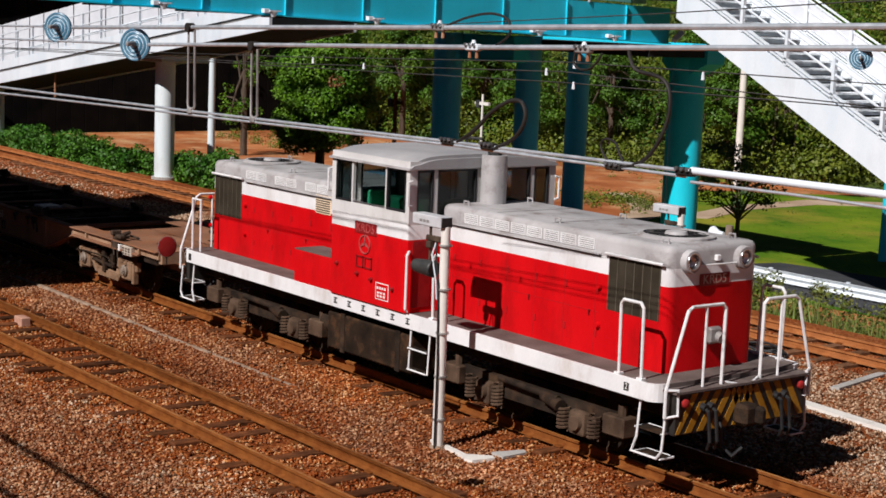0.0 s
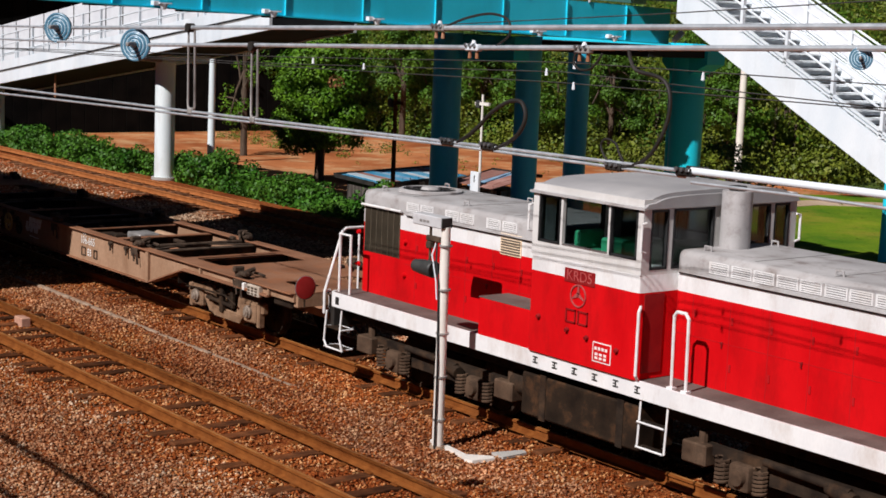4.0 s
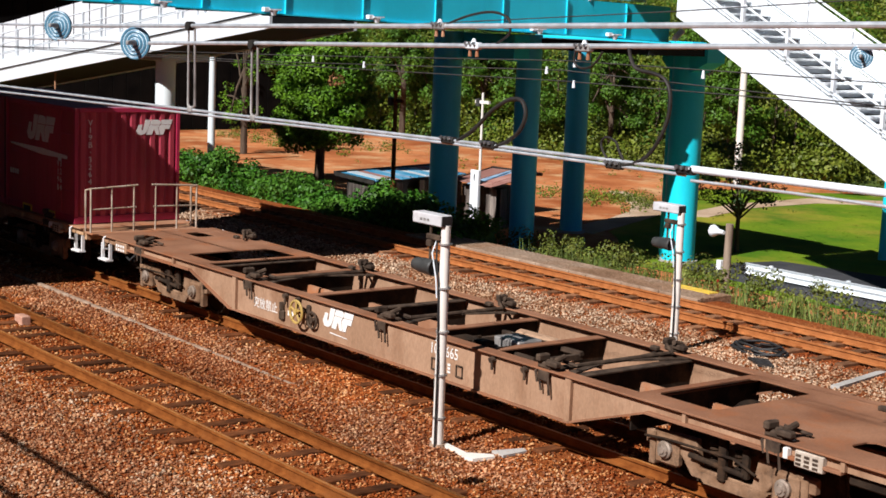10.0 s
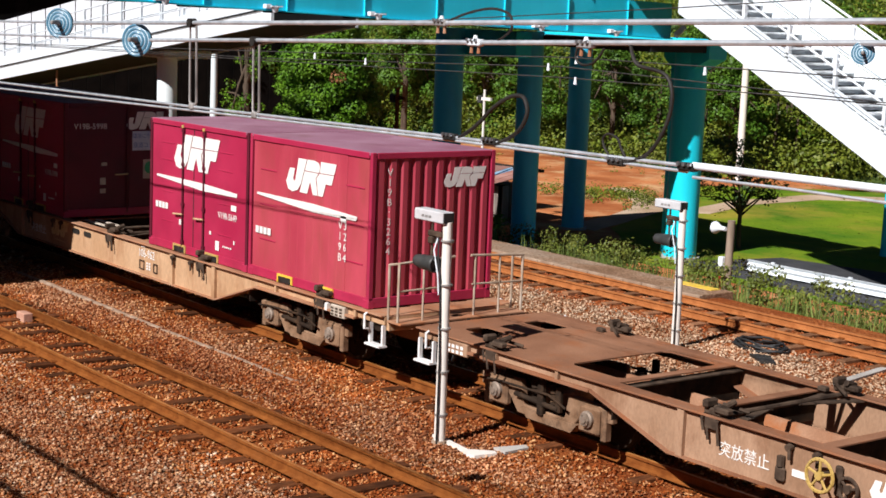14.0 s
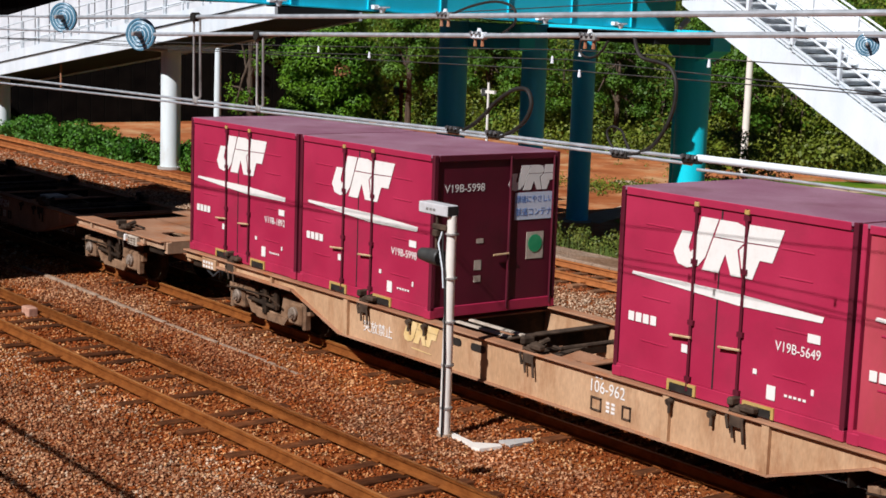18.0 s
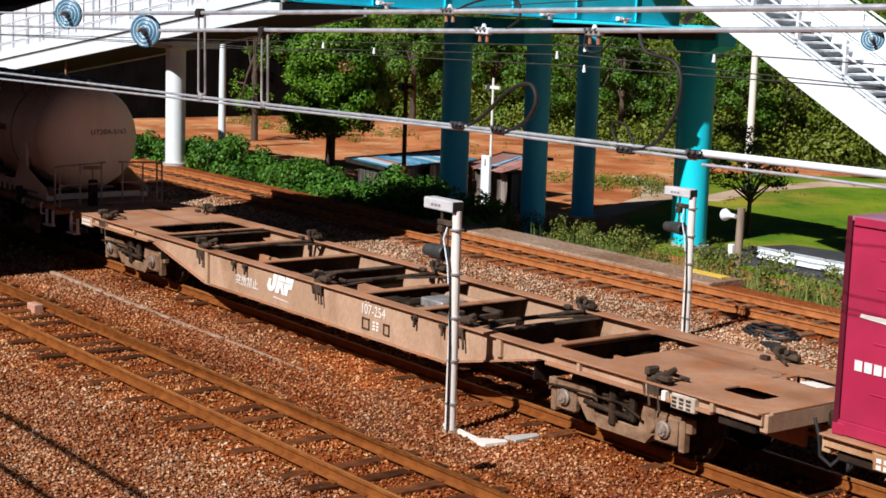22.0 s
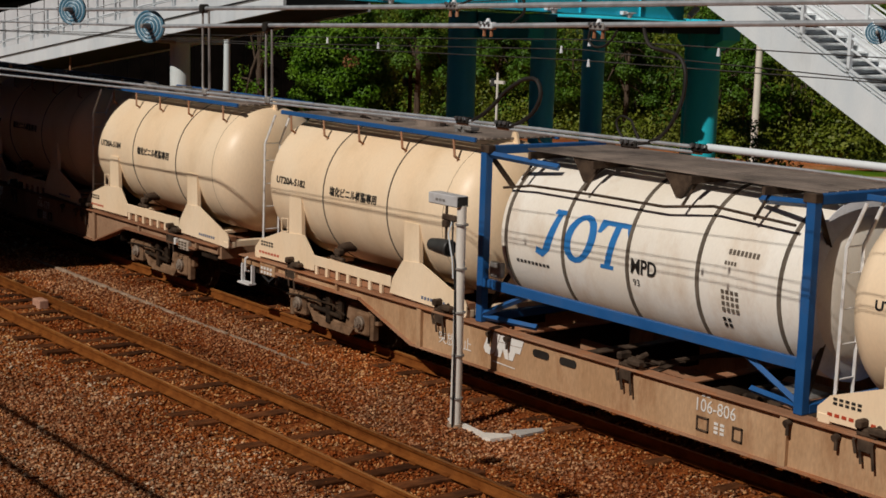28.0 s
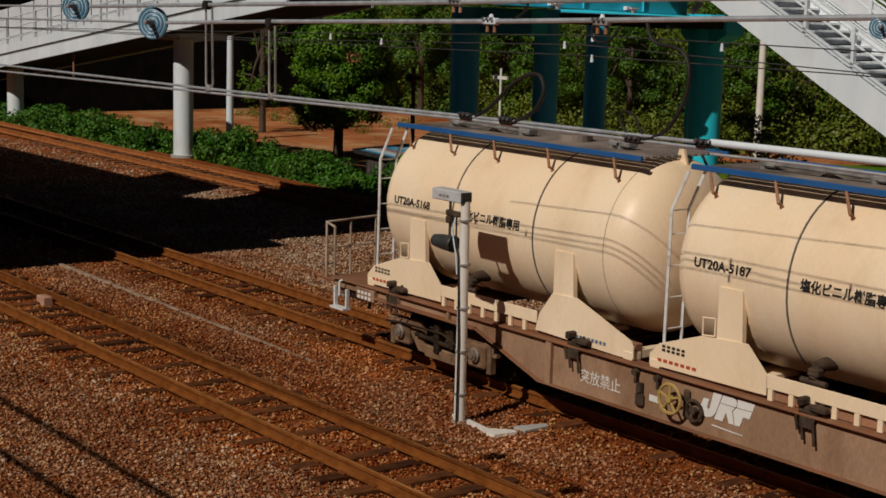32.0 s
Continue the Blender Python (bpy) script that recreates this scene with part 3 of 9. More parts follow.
def bracket(parent, x, s, z=1.085, fold=True):
    """A folding container catch on the sill: hinge block, two hooks, chain."""
    bm = bmesh.new()
    y = s * 1.2
    box(bm, x - 0.14, x + 0.14, y - 0.10, y + 0.06, z, z + 0.09, 0.02)
    box(bm, x - 0.12, x - 0.03, y - 0.16, y + 0.05, z + 0.09, z + 0.19, 0.02)
    box(bm, x + 0.05, x + 0.28, y - 0.14, y - 0.02, z + 0.05, z + 0.13, 0.02)
    rod(bm, (x - 0.15, y, z + 0.08), (x + 0.18, y, z + 0.08), 0.035, seg=8)
    box(bm, x - 0.26, x - 0.12, y - 0.22 * s - 0.05, y - 0.22 * s + 0.05, z - 0.005, z + 0.06, 0.015)
    rod(bm, (x - 0.05, y - 0.14 * s, z + 0.10), (x + 0.24, y - 0.30 * s, z + 0.04), 0.028, 0.022, 7)
    rod(bm, (x + 0.12, y + 0.02 * s, z + 0.11), (x + 0.12, y - 0.16 * s, z + 0.16), 0.040, seg=8)
    b = part("container_catch", bm, M_BRACKET, parent, "oily folding container catch")
    bm = bmesh.new()
    yy = s * 1.31
    for dx, l in ((-0.13, 0.20), (-0.05, 0.30), (0.05, 0.16), (0.12, 0.34)):
        pipe(bm, [(x + dx, s * 1.27, z), (x + dx - 0.02, yy, z - 0.06), (x + dx + 0.02, yy, z - l)], 0.018, 6)
    box(bm, x - 0.09, x + 0.1, s * 1.285, s * 1.325, z - 0.16, z - 0.02, 0.01)
    part("hook", bm, M_BRACKET, b)
    return b


def coupler(parent, x, e):
    bm = bmesh.new()
    box(bm, x - e * 0.35, x, -0.10, 0.10, 0.78, 0.98, 0.03)
    box(bm, x - e * 0.02, x + e * 0.24, -0.16, 0.13, 0.74, 1.02, 0.05)
    box(bm, x + e * 0.20, x + e * 0.34, 0.02, 0.15, 0.76, 1.0, 0.04)
    part("coupler", bm, M_GRIME, parent, "rusty knuckle coupler")
    bm = bmesh.new()
    pipe(bm, [(x, -0.42, 0.95), (x + e * 0.08, -0.42, 0.75), (x + e * 0.1, -0.40, 0.5), (x + e * 0.22, -0.34, 0.40), (x + e * 0.3, -0.25, 0.52)], 0.022)
    part("air_hose", bm, M_RUBBER, parent, "black rubber brake hose")


def ladder_step(parent, x, s):
    bm = bmesh.new()
    y0 = s * 1.24
    for dx in (-0.17, 0.17):
        box(bm, x + dx - 0.02, x + dx + 0.02, y0 - 0.03, y0 + 0.03, 0.60, 0.92)
    box(bm, x - 0.20, x + 0.20, y0 - 0.10, y0 + 0.05, 0.575, 0.605)
    part("step", bm, M_HANDRAIL, parent, "white painted foot step")


def end_railing(parent, x, e, wheel_too=False):
    for s in (-1, 1):
        bm = bmesh.new()
        xa = x - e * 0.30
        pipe(bm, [(x - e * 0.05, s * 1.22, 1.02), (x - e * 0.05, s * 1.22, 1.93), (x - e * 0.05, s * 0.16, 1.98)], 0.021)
        pipe(bm, [(x - e * 0.05, s * 1.22, 1.5), (x - e * 0.05, s * 0.2, 1.52)], 0.016)
        for yy in (0.75, 0.25):
            pipe(bm, [(x - e * 0.05, s * yy, 1.02), (x - e * 0.05, s * yy, 1.96)], 0.018)
        pipe(bm, [(x - e * 0.05, s * 1.22, 1.93), (xa, s * 1.22, 1.88), (xa, s * 1.22, 1.02)], 0.019)
        part("end_rail", bm, M_RAILEND, parent, "tan-grey tubular end railing")
    if wheel_too:
        bm = bmesh.new()
        box(bm, x - e * 0.22, x - e * 0.05, -0.50, -0.32, 1.0, 1.6, 0.03)
        part("brake_stand", bm, M_GRIME, parent)
        bm = bmesh.new()
        hand_ring(bm, (x - e * 0.14, -0.42, 1.86), 0.20, "z")
        rod(bm, (x - e * 0.14, -0.42, 1.6), (x - e * 0.14, -0.42, 1.86), 0.02)
        part("brake_wheel", bm, M_HANDYEL, parent, "yellow hand brake wheel")


def hand_ring(bm, c, r, axis, spokes=5):
    n = 20
    c = Vector(c)
    def at(a, q):
        u, v = q * math.cos(a), q * math.sin(a)
        return c + (Vector((u, 0, v)) if axis == "y" else Vector((u, v, 0)))
    for k in range(n):
        rod(bm, at(2 * math.pi * k / n, r), at(2 * math.pi * (k + 1.06) / n, r), 0.022, seg=6)
    for k in range(spokes):
        rod(bm, c, at(2 * math.pi * k / spokes + 0.3, r), 0.017, seg=6)
    h = Vector((0, 0.03, 0)) if axis == "y" else Vector((0, 0, 0.03))
    rod(bm, c - h, c + h, 0.05, seg=10)
    return bm


M_RAILEND = material("railing_paint", [(0.30, 0.22, 0.15), (0.45, 0.36, 0.28)], 3, 50, 0.6, bump=0.05, stain=(0.5, 0.46, 0.40), stain_scale=3)
M_HANDYEL = material("faded_yellow", [(0.413, 0.270, 0.064), (0.495, 0.352, 0.120)], 5, 60, 0.6, bump=0.05, stain=(0.2, 0.1, 0.05), stain_scale=5)


def flat_wagon(x, number, paint, label, rail_front=False, rail_back=False, tan_mark=False, slots=False, wheel_at=None, disc=False, long_belly=False, deck=M_WAGONRUST):
    w = rider(thing("container_flat_wagon", label, "wagon", "wagons of the freight train"), x)
    a, h = (3.64, 5.75) if long_belly else (4.5, 5.95)
    for s in (-1, 1):
        y0, y1 = sorted((s * 1.245, s * 1.21))
        bm = bmesh.new()
        prism(bm, [(-9.75, 1.06), (9.75, 1.06), (9.75, 0.93), (h, 0.93), (a, 0.47), (-a, 0.47), (-h, 0.93), (-9.75, 0.93)], y0, y1)
        sill = part("side_sill", bm, paint, w)
        y0, y1 = sorted((s * 1.30, s * 1.05))
        bm = bmesh.new()
        prism(bm, [(-h, 0.93), (-a, 0.47), (a, 0.47), (h, 0.93), (h, 0.905), (a + 0.01, 0.445), (-a - 0.01, 0.445), (-h, 0.905)], y0, y1)
        part("bottom_flange", bm, deck, sill, "rusty bottom flange")
        part("top_flange", blk(-9.75, 9.75, min(s * 1.32, s * 1.10), max(s * 1.32, s * 1.10), 1.06, 1.085, 0.004), deck, sill, "rusty top flange")
        for e in (-1, 1):
            part("lower_rail", blk(e * 5.95, e * 9.0, min(s * 1.32, s * 1.2), max(s * 1.32, s * 1.2), 0.90, 0.94, 0.004), deck, sill)
        for rx in ((-3.6, 4.93) if long_belly else (-4.3, 2.85, 4.46) if slots else (-4.3, 4.5)):
            part("rib", blk(rx - 0.012 - 0.05, rx + 0.05, min(s * 1.245, s * 1.30), max(s * 1.245, s * 1.30), 0.80 if rx > 4.6 else 0.47, 1.06), paint, sill)
        for rx in (6.6, 7.9, 9.0, -6.6, -7.9, -9.0):
            part("rib", blk(rx - 0.03, rx + 0.03, min(s * 1.245, s * 1.30), max(s * 1.245, s * 1.30), 0.94, 1.06), paint, sill)
    # inside: middle girder, crossbeams, end decks with their openings
    for s in (-1, 1):
        part("middle_girder", blk(-9.6, 9.6, min(s * 0.22, s * 0.28), max(s * 0.22, s * 0.28), 0.50, 0.80), M_WAGONRUST, w)
    for k, bx in enumerate((-5.6, -4.3, -2.35, -0.9, 0.95, 2.5, 4.3, 5.6)):
        bm = bmesh.new()
        box(bm, bx - 0.012, bx + 0.012, -1.2, 1.2, 0.60, 1.0)
        beam = part("crossbeam", bm, M_GRIME, w)
        part("beam_flange", blk(bx - 0.09, bx + 0.09, -1.2, 1.2, 1.0, 1.024, 0.004), deck if k % 3 else M_BRACKET, beam)
    for e in (-1, 1):
        bm = bmesh.new()
        if e < 0:
            plate_hole(bm, -9.8, -8.3, -1.11, 0.0, -9.3, -8.65, -0.78, -0.36, 1.062, 1.082)
            plate_hole(bm, -9.8, -8.3, 0.0, 1.11, -9.3, -8.65, 0.36, 0.78, 1.062, 1.082)
            box(bm, -8.3, -6.9, -1.11, 1.11, 1.062, 1.082)
            plate_hole(bm, -6.9, -5.6, -1.11, 1.11, -6.75, -5.75, -0.92, 0.92, 1.062, 1.082)
        else:
            plate_hole(bm, 8.3, 9.8, -1.11, 0.0, 8.65, 9.3, -0.78, -0.36, 1.062, 1.082)
            plate_hole(bm, 8.3, 9.8, 0.0, 1.11, 8.65, 9.3, 0.36, 0.78, 1.062, 1.082)
            box(bm, 6.9, 8.3, -1.11, 1.11, 1.062, 1.082)
            plate_hole(bm, 5.6, 6.9, -1.11, 1.11, 5.75, 6.75, -0.92, 0.92, 1.062, 1.082)
        part("end_deck", bm, deck, w, "rusty steel end deck with openings")
        part("end_beam", blk(e * 9.68, e * 9.8, -1.2, 1.2, 0.84, 1.062, 0.01), paint, w)
        for s in (-1, 1):
            part("end_gusset", blk(e * 9.0, e * 9.6, min(s * 1.18, s * 1.0), max(s * 1.18, s * 1.0), 0.78, 0.95, 0.02), M_GRIME, w)
        freight_bogie(w, e * 7.1)
        coupler(w, e * 9.85, e)
    # diagonal straps, valve gear and air tanks between the girders
    for cx in (-3.8, 0.2, 4.0):
        for s in (-1, 1):
            bm = bmesh.new()
            prism(bm, [(cx - 0.05, s * 0.3), (cx + 0.05, s * 0.3), (cx + 0.35, s * 1.15), (cx + 0.2, s * 1.15)], 1.03, 1.05, "z")
            prism(bm, [(cx - 0.25, s * 1.15), (cx - 0.12, s * 1.15), (cx + 0.05, s * 0.25), (cx - 0.08, s * 0.25)], 1.03, 1.05, "z")
            part("catch_strap", bm, M_BRACKET, w)
        part("catch_shaft", rod(bmesh.new(), (cx, -1.15, 1.06), (cx, 1.15, 1.06), 0.035, seg=8), M_BRACKET, w)
    bm = bmesh.new()
    rod(bm, (1.25, 0.62, 0.80), (2.2, 0.62, 0.80), 0.16, seg=16)
    part("air_tank", bm, M_WAGON, w, "", True)
    bm = bmesh.new()
    box(bm, 1.25, 1.6, -0.85, -0.45, 0.72, 0.98, 0.02)
    box(bm, 1.75, 2.0, -0.75, -0.5, 0.78, 1.02, 0.02)
    pipe(bm, [(1.4, -0.3, 0.95), (1.4, -0.8, 0.95), (2.3, -0.8, 0.93)], 0.025)
    part("valve_box", bm, M_GRIME, w)
    bm = blk(1.85, 2.42, -0.42, 0.05, 0.80, 1.06, 0.02)
    for q in range(4):
        box(bm, 1.90 + q * 0.13, 1.98 + q * 0.13, -0.43, -0.41, 0.86, 1.02)
    part("brake_unit", bm, M_VALVE, w, "grey brake equipment box")
    bm = bmesh.new()
    for q in (-0.62, 0.28):
        box(bm, 1.2, 3.0, q, q + 0.07, 0.90, 0.96)
    for q in (1.3, 2.9):
        box(bm, q, q + 0.08, -0.62, 0.35, 0.84, 0.92)
    part("equipment_frame", bm, M_BRACKET, w)
    bm = bmesh.new()
    for q in (-0.15, 0.12):
        pipe(bm, [(-9.4, q, 0.6), (-5.0, q, 0.66), (5.0, q, 0.66), (9.4, q, 0.6)], 0.025)
    part("brake_pipe", bm, M_GRIME, w)
    for cx in (-8.0, -3.8, 0.2, 4.0, 8.0):
        for s in (-1, 1):
            bracket(w, cx, s)
    # things on the near sill
    y = -1.252
    lettering(number, 0.23, M_LETTER, w, side(1.74, y, 0.875), "wagon_number", squeeze=0.9)
    bars(w, side(1.6, y, 1.02), 0.16, 0.05, 1, 2, M_LETTER, "maker_mark")
    for px, wd in ((1.55, 0.20), (2.12, 0.16)):
        bm = bmesh.new()
        for q in ((px - wd / 2, px - wd / 2 + 0.02, 0.56, 0.74), (px + wd / 2 - 0.02, px + wd / 2, 0.56, 0.74), (px - wd / 2, px + wd / 2, 0.56, 0.58), (px - wd / 2, px + wd / 2, 0.72, 0.74)):
            box(bm, q[0], q[1], y - 0.012, y + 0.005, q[2], q[3])
        part("card_holder", bm, M_BRACKET, w, "dark card holder frame")
    bars(w, side(1.84, y, 0.66), 0.2, 0.16, 3, 2, M_LETTER, "test_dates")
    shapes("company_mark", MARK, M_TANMARK if tan_mark else M_LETTER, w, side(-2.33 if slots else -1.06, y, 0.85), "slanting painted company mark", 0.62)
    shapes("mark_line", [[(-0.25, 0.012), (0.25, -0.01), (0.25, -0.02), (-0.25, -0.006)]], M_TANMARK if tan_mark else M_LETTER, w, side(-2.3 if slots else -1.03, y, 0.60))
    lettering("突放禁止", 0.2, M_LETTER, w, side(-3.45 if slots else -2.2 if long_belly else -3.3, y, 0.70), "warning_text")
    if tan_mark:
        for py in (-0.75, -0.5):
            part("deck_batten", blk(-2.1, -0.85, py - 0.04, py + 0.04, 1.02, 1.05, 0.006), M_PLATE, w, "pale loose batten on the deck")
    if slots:
        for px in (-1.51, -0.95):
            bm = bmesh.new()
            prism(bm, [(px + p, 0.9 + q) for p, q in round_rect(-0.17, 0.17, -0.055, 0.055, 0.05)], y - 0.004, y + 0.003)
            part("slot", bm, M_BLACKPAINT, w, "dark drain slot")
    if wheel_at is not None:
        bm = hand_ring(bmesh.new(), (wheel_at, -1.42, 0.82), 0.185, "y")
        part("hand_wheel", bm, M_HANDYEL, w, "yellow brake hand wheel")
        bm = bmesh.new()
        rod(bm, (wheel_at, -1.24, 0.82), (wheel_at, -1.42, 0.82), 0.035)
        box(bm, wheel_at + 0.10, wheel_at + 0.20, -1.30, -1.24, 0.6, 0.95, 0.02)
        part("wheel_shaft", bm, M_BRACKET, w)
        hand_ring(bm := bmesh.new(), (wheel_at + 0.30, -1.30, 0.72), 0.13, "y", 3)
        part("chain_wheel", bm, M_BRACKET, w)
        bm = bmesh.new()
        box(bm, wheel_at - 0.75, wheel_at - 0.6, -1.31, -1.24, 0.55, 0.74, 0.03)
        rod(bm, (wheel_at - 0.67, -1.28, 0.74), (wheel_at - 0.67, -1.28, 0.86), 0.05)
        part("release_valve", bm, M_BRACKET, w)
        part("white_plate", blk(wheel_at - 0.52, wheel_at - 0.32, -1.256, -1.247, 0.66, 0.74), M_LETTER, w)
    for px in (-2.6, -2.2, 2.9, 3.6):
        bm = bmesh.new()
        rod(bm, (px, -1.25, 1.0), (px, -1.33, 0.98), 0.045, seg=10)
        rod(bm, (px + 0.02, -1.31, 0.97), (px + 0.02, -1.31, 0.85), 0.022, seg=6)
        part("marker_bracket", bm, M_BRACKET, w)
    part("data_plate", blk(8.35, 8.75, -1.328, -1.245, 0.85, 1.04, 0.01), M_PLATE, w, "pale weathered data plate")
    bars(w, side(8.55, -1.329, 0.945), 0.36, 0.15, 3, 3, M_BRACKET)
    part("lamp_bracket", blk(8.18, 8.25, -1.335, -1.25, 0.9, 1.03, 0.01), M_LETTER, w)
    part("data_plate", blk(-9.0, -8.5, -1.325, -1.245, 0.85, 1.04, 0.01), paint, w)
    bars(w, side(-8.75, -1.326, 0.945), 0.4, 0.15, 2, 4, M_LETTER)
    for e, rail in ((1, rail_front), (-1, rail_back)):
        if rail:
            end_railing(w, e * 10.1, e, x == -83.1)
            part("end_platform", blk(e * 9.8, e * 10.15, -1.24, 1.24, 0.98, 1.02, 0.01), deck, w)
        if rail or (e < 0 and x != -42.3):
            for s in (-1, 1):
                ladder_step(w, e * 9.55, s)
                bm = bmesh.new()
                pipe(bm, [(e * 9.4, s * 1.33, 1.08), (e * 9.4, s * 1.38, 1.05), (e * 9.4, s * 1.38, 0.84), (e * 9.4, s * 1.3, 0.82)], 0.018)
                part("grab_iron", bm, M_HANDRAIL, w)
    if disc:
        bm = bmesh.new()
        lathe(bm, [(0.0, 0.19), (0.012, 0.19), (0.016, 0.17), (0.016, 0.05)], (10.1, -1.25, 1.24), "x", 28)
        d = part("rear_marker", bm, M_DISC, w, "round red reflector disc", True)
        lathe(bm := bmesh.new(), [(-0.004, 0.2), (0.010, 0.2), (0.012, 0.185), (-0.004, 0.185)], (10.1, -1.25, 1.24), "x", 28)
        part("rim", bm, M_CHROME, d)
        rod(bm := bmesh.new(), (10.09, -1.25, 0.9), (10.09, -1.25, 1.06), 0.015)
        part("stem", bm, M_GRIME, d)
    return w


M_TANMARK = material("faded_ochre_letter", [(0.62, 0.42, 0.16), (0.74, 0.56, 0.28)], 5, 60, 0.6, bump=0.0)
M_PLATE = material("pale_plate", [(0.40, 0.33, 0.26), (0.55, 0.48, 0.40)], 8, 60, 0.7, bump=0.05)

flat_wagon(-21.9, "106-665", M_WAGONDARK, "empty brown-grey flat container wagon with rusty deck", wheel_at=-2.05, disc=True, deck=M_DECKDARK)
flat_wagon(-42.3, "106-962", M_WAGONTAN, "tan flat wagon carrying four crimson containers", rail_front=True, tan_mark=True, slots=True)
flat_wagon(-62.7, "107-254", M_WAGON, "empty brown-grey flat container wagon with deep sills", long_belly=True)
flat_wagon(-83.1, "106-806", M_WAGONTAN, "tan flat wagon carrying three tank containers", rail_front=True, slots=True)
flat_wagon(-103.5, "106-129", M_WAGONDARK, "last brown flat wagon carrying three cream tanks", rail_back=True, wheel_at=-1.85, deck=M_DECKDARK)


# ---- containers ----
def freight_box(x, code, label, ribbed=False, end_sticker=False):
    c = rider(thing("freight_container", label, "container", "crimson containers"), x)
    L, Wd, z0, z1 = 1.855, 1.225, 1.10, 3.54
    part("floor_frame", blk(-L, L, -Wd + 0.01, Wd - 0.01, z0, z0 + 0.16, 0.008), M_BOXRED, c)
    part("roof", blk(-L + 0.01, L - 0.01, -Wd + 0.01, Wd - 0.01, z1 - 0.05, z1, 0.008), M_BOXTOP, c, "dull faded crimson roof")
    for e in (-1, 1):
        for s in (-1, 1):
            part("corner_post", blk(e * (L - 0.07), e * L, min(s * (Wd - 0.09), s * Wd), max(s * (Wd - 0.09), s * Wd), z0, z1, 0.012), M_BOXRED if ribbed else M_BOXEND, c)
            part("corner_casting", blk(e * (L - 0.16), e * (L + 0.004), min(s * (Wd - 0.12), s * (Wd + 0.004)), max(s * (Wd - 0.12), s * (Wd + 0.004)), z0 - 0.01, z0 + 0.13, 0.012), M_BOXRED, c)
    for s in (-1, 1):
        y = s * Wd
        part("top_rail", blk(-L + 0.1, L - 0.1, min(y, y - s * 0.07), max(y, y - s * 0.07), z1 - 0.10, z1 - 0.004, 0.008), M_BOXRED, c)
        bm = bmesh.new()
        zb, zt = z0 + 0.16, z1 - 0.10
        if ribbed:
            u = -L + 1.1
            box(bm, -L + 0.11, -L + 1.1, min(y - s * 0.03, y - s * 0.06), max(y - s * 0.03, y - s * 0.06), zb, zt)
            box(bm, L - 0.85, L - 0.11, min(y - s * 0.03, y - s * 0.06), max(y - s * 0.03, y - s * 0.06), zb, zt)
            prof = []
            while u < L - 0.86:
                prof += [(u, y - s * 0.024), (u + 0.01, y - s * 0.018), (u + 0.222, y - s * 0.018), (u + 0.232, y - s * 0.024)]
                u += 0.238
            prism(bm, prof + [(prof[-1][0], y - s * 0.07), (prof[0][0], y - s * 0.07)], zb, zt, "z")
            part("ribbed_wall", bm, M_BOXFADED, c)
            for rx in (-L + 0.6, L - 0.48):
                for rz in (1.75, 2.35, 2.95):
                    part("press_groove", blk(rx - 0.26, rx + 0.26, min(y - s * 0.035, y - s * 0.018), max(y - s * 0.035, y - s * 0.018), rz, rz + 0.025, 0.006), M_BOXRED, c)
        else:
            for k, (xa, xb) in enumerate(((-L + 0.075, -0.535), (-0.525, -0.145), (-0.135, 0.265), (0.275, L - 0.075))):
                d = part("door_leaf", blk(xa, xb, min(y - s * 0.028, y - s * 0.06), max(y - s * 0.028, y - s * 0.06), zb, zt, 0.006), M_BOXRED, c)
                if k in (0, 3):
                    for rz in (1.62, 2.18, 2.78, 3.1):
                        part("press_groove", blk((xa + xb) / 2 - 0.24, (xa + xb) / 2 + 0.24, min(y - s * 0.03, y - s * 0.018), max(y - s * 0.03, y - s * 0.018), rz, rz + 0.022, 0.005), M_BOXRED, d)
            # black strips that draw the shade in the gaps round the doors
            for px in (-0.53, -0.14, 0.27):
                part("gap_shade", blk(px - 0.012, px + 0.012, min(y - s * 0.05, y - s * 0.024), max(y - s * 0.05, y - s * 0.024), zb, zt), M_RUBBER, c, "black strip for the shade in the door gap")
            part("gap_shade", blk(-L + 0.08, L - 0.08, min(y - s * 0.05, y - s * 0.016), max(y - s * 0.05, y - s * 0.016), zt - 0.004, zt + 0.018), M_RUBBER, c, "black strip for the shade in the door gap")
            for px in (-0.53, 0.27):
                part("rod_keeper", blk(px - 0.035, px + 0.035, min(y - s * 0.03, y + s * 0.022), max(y - s * 0.03, y + s * 0.022), zt - 0.01, zt + 0.05, 0.008), M_HANDYEL, c, "brass-coloured rod keeper")
                bm = bmesh.new()
                pipe(bm, [(px, y + s * 0.0, zb - 0.1), (px, y + s * 0.0, zt + 0.06)], 0.019, 6)
                for zz in (zb + 0.05, zb + 0.75, zb + 1.5, zt - 0.05):
                    box(bm, px - 0.045, px + 0.045, min(y - s * 0.03, y + s * 0.012), max(y - s * 0.03, y + s * 0.012), zz - 0.03, zz + 0.03)
                r = part("lock_rod", bm, M_BOXEND, c)
                bm = bmesh.new()
                pipe(bm, [(px + 0.03, y + s * 0.02, 1.83), (px - 0.30 if s < 0 else px + 0.3, y + s * 0.03, 1.81)], 0.017, 6)
                part("handle", bm, M_HANDLE, r, "tan lock handle")
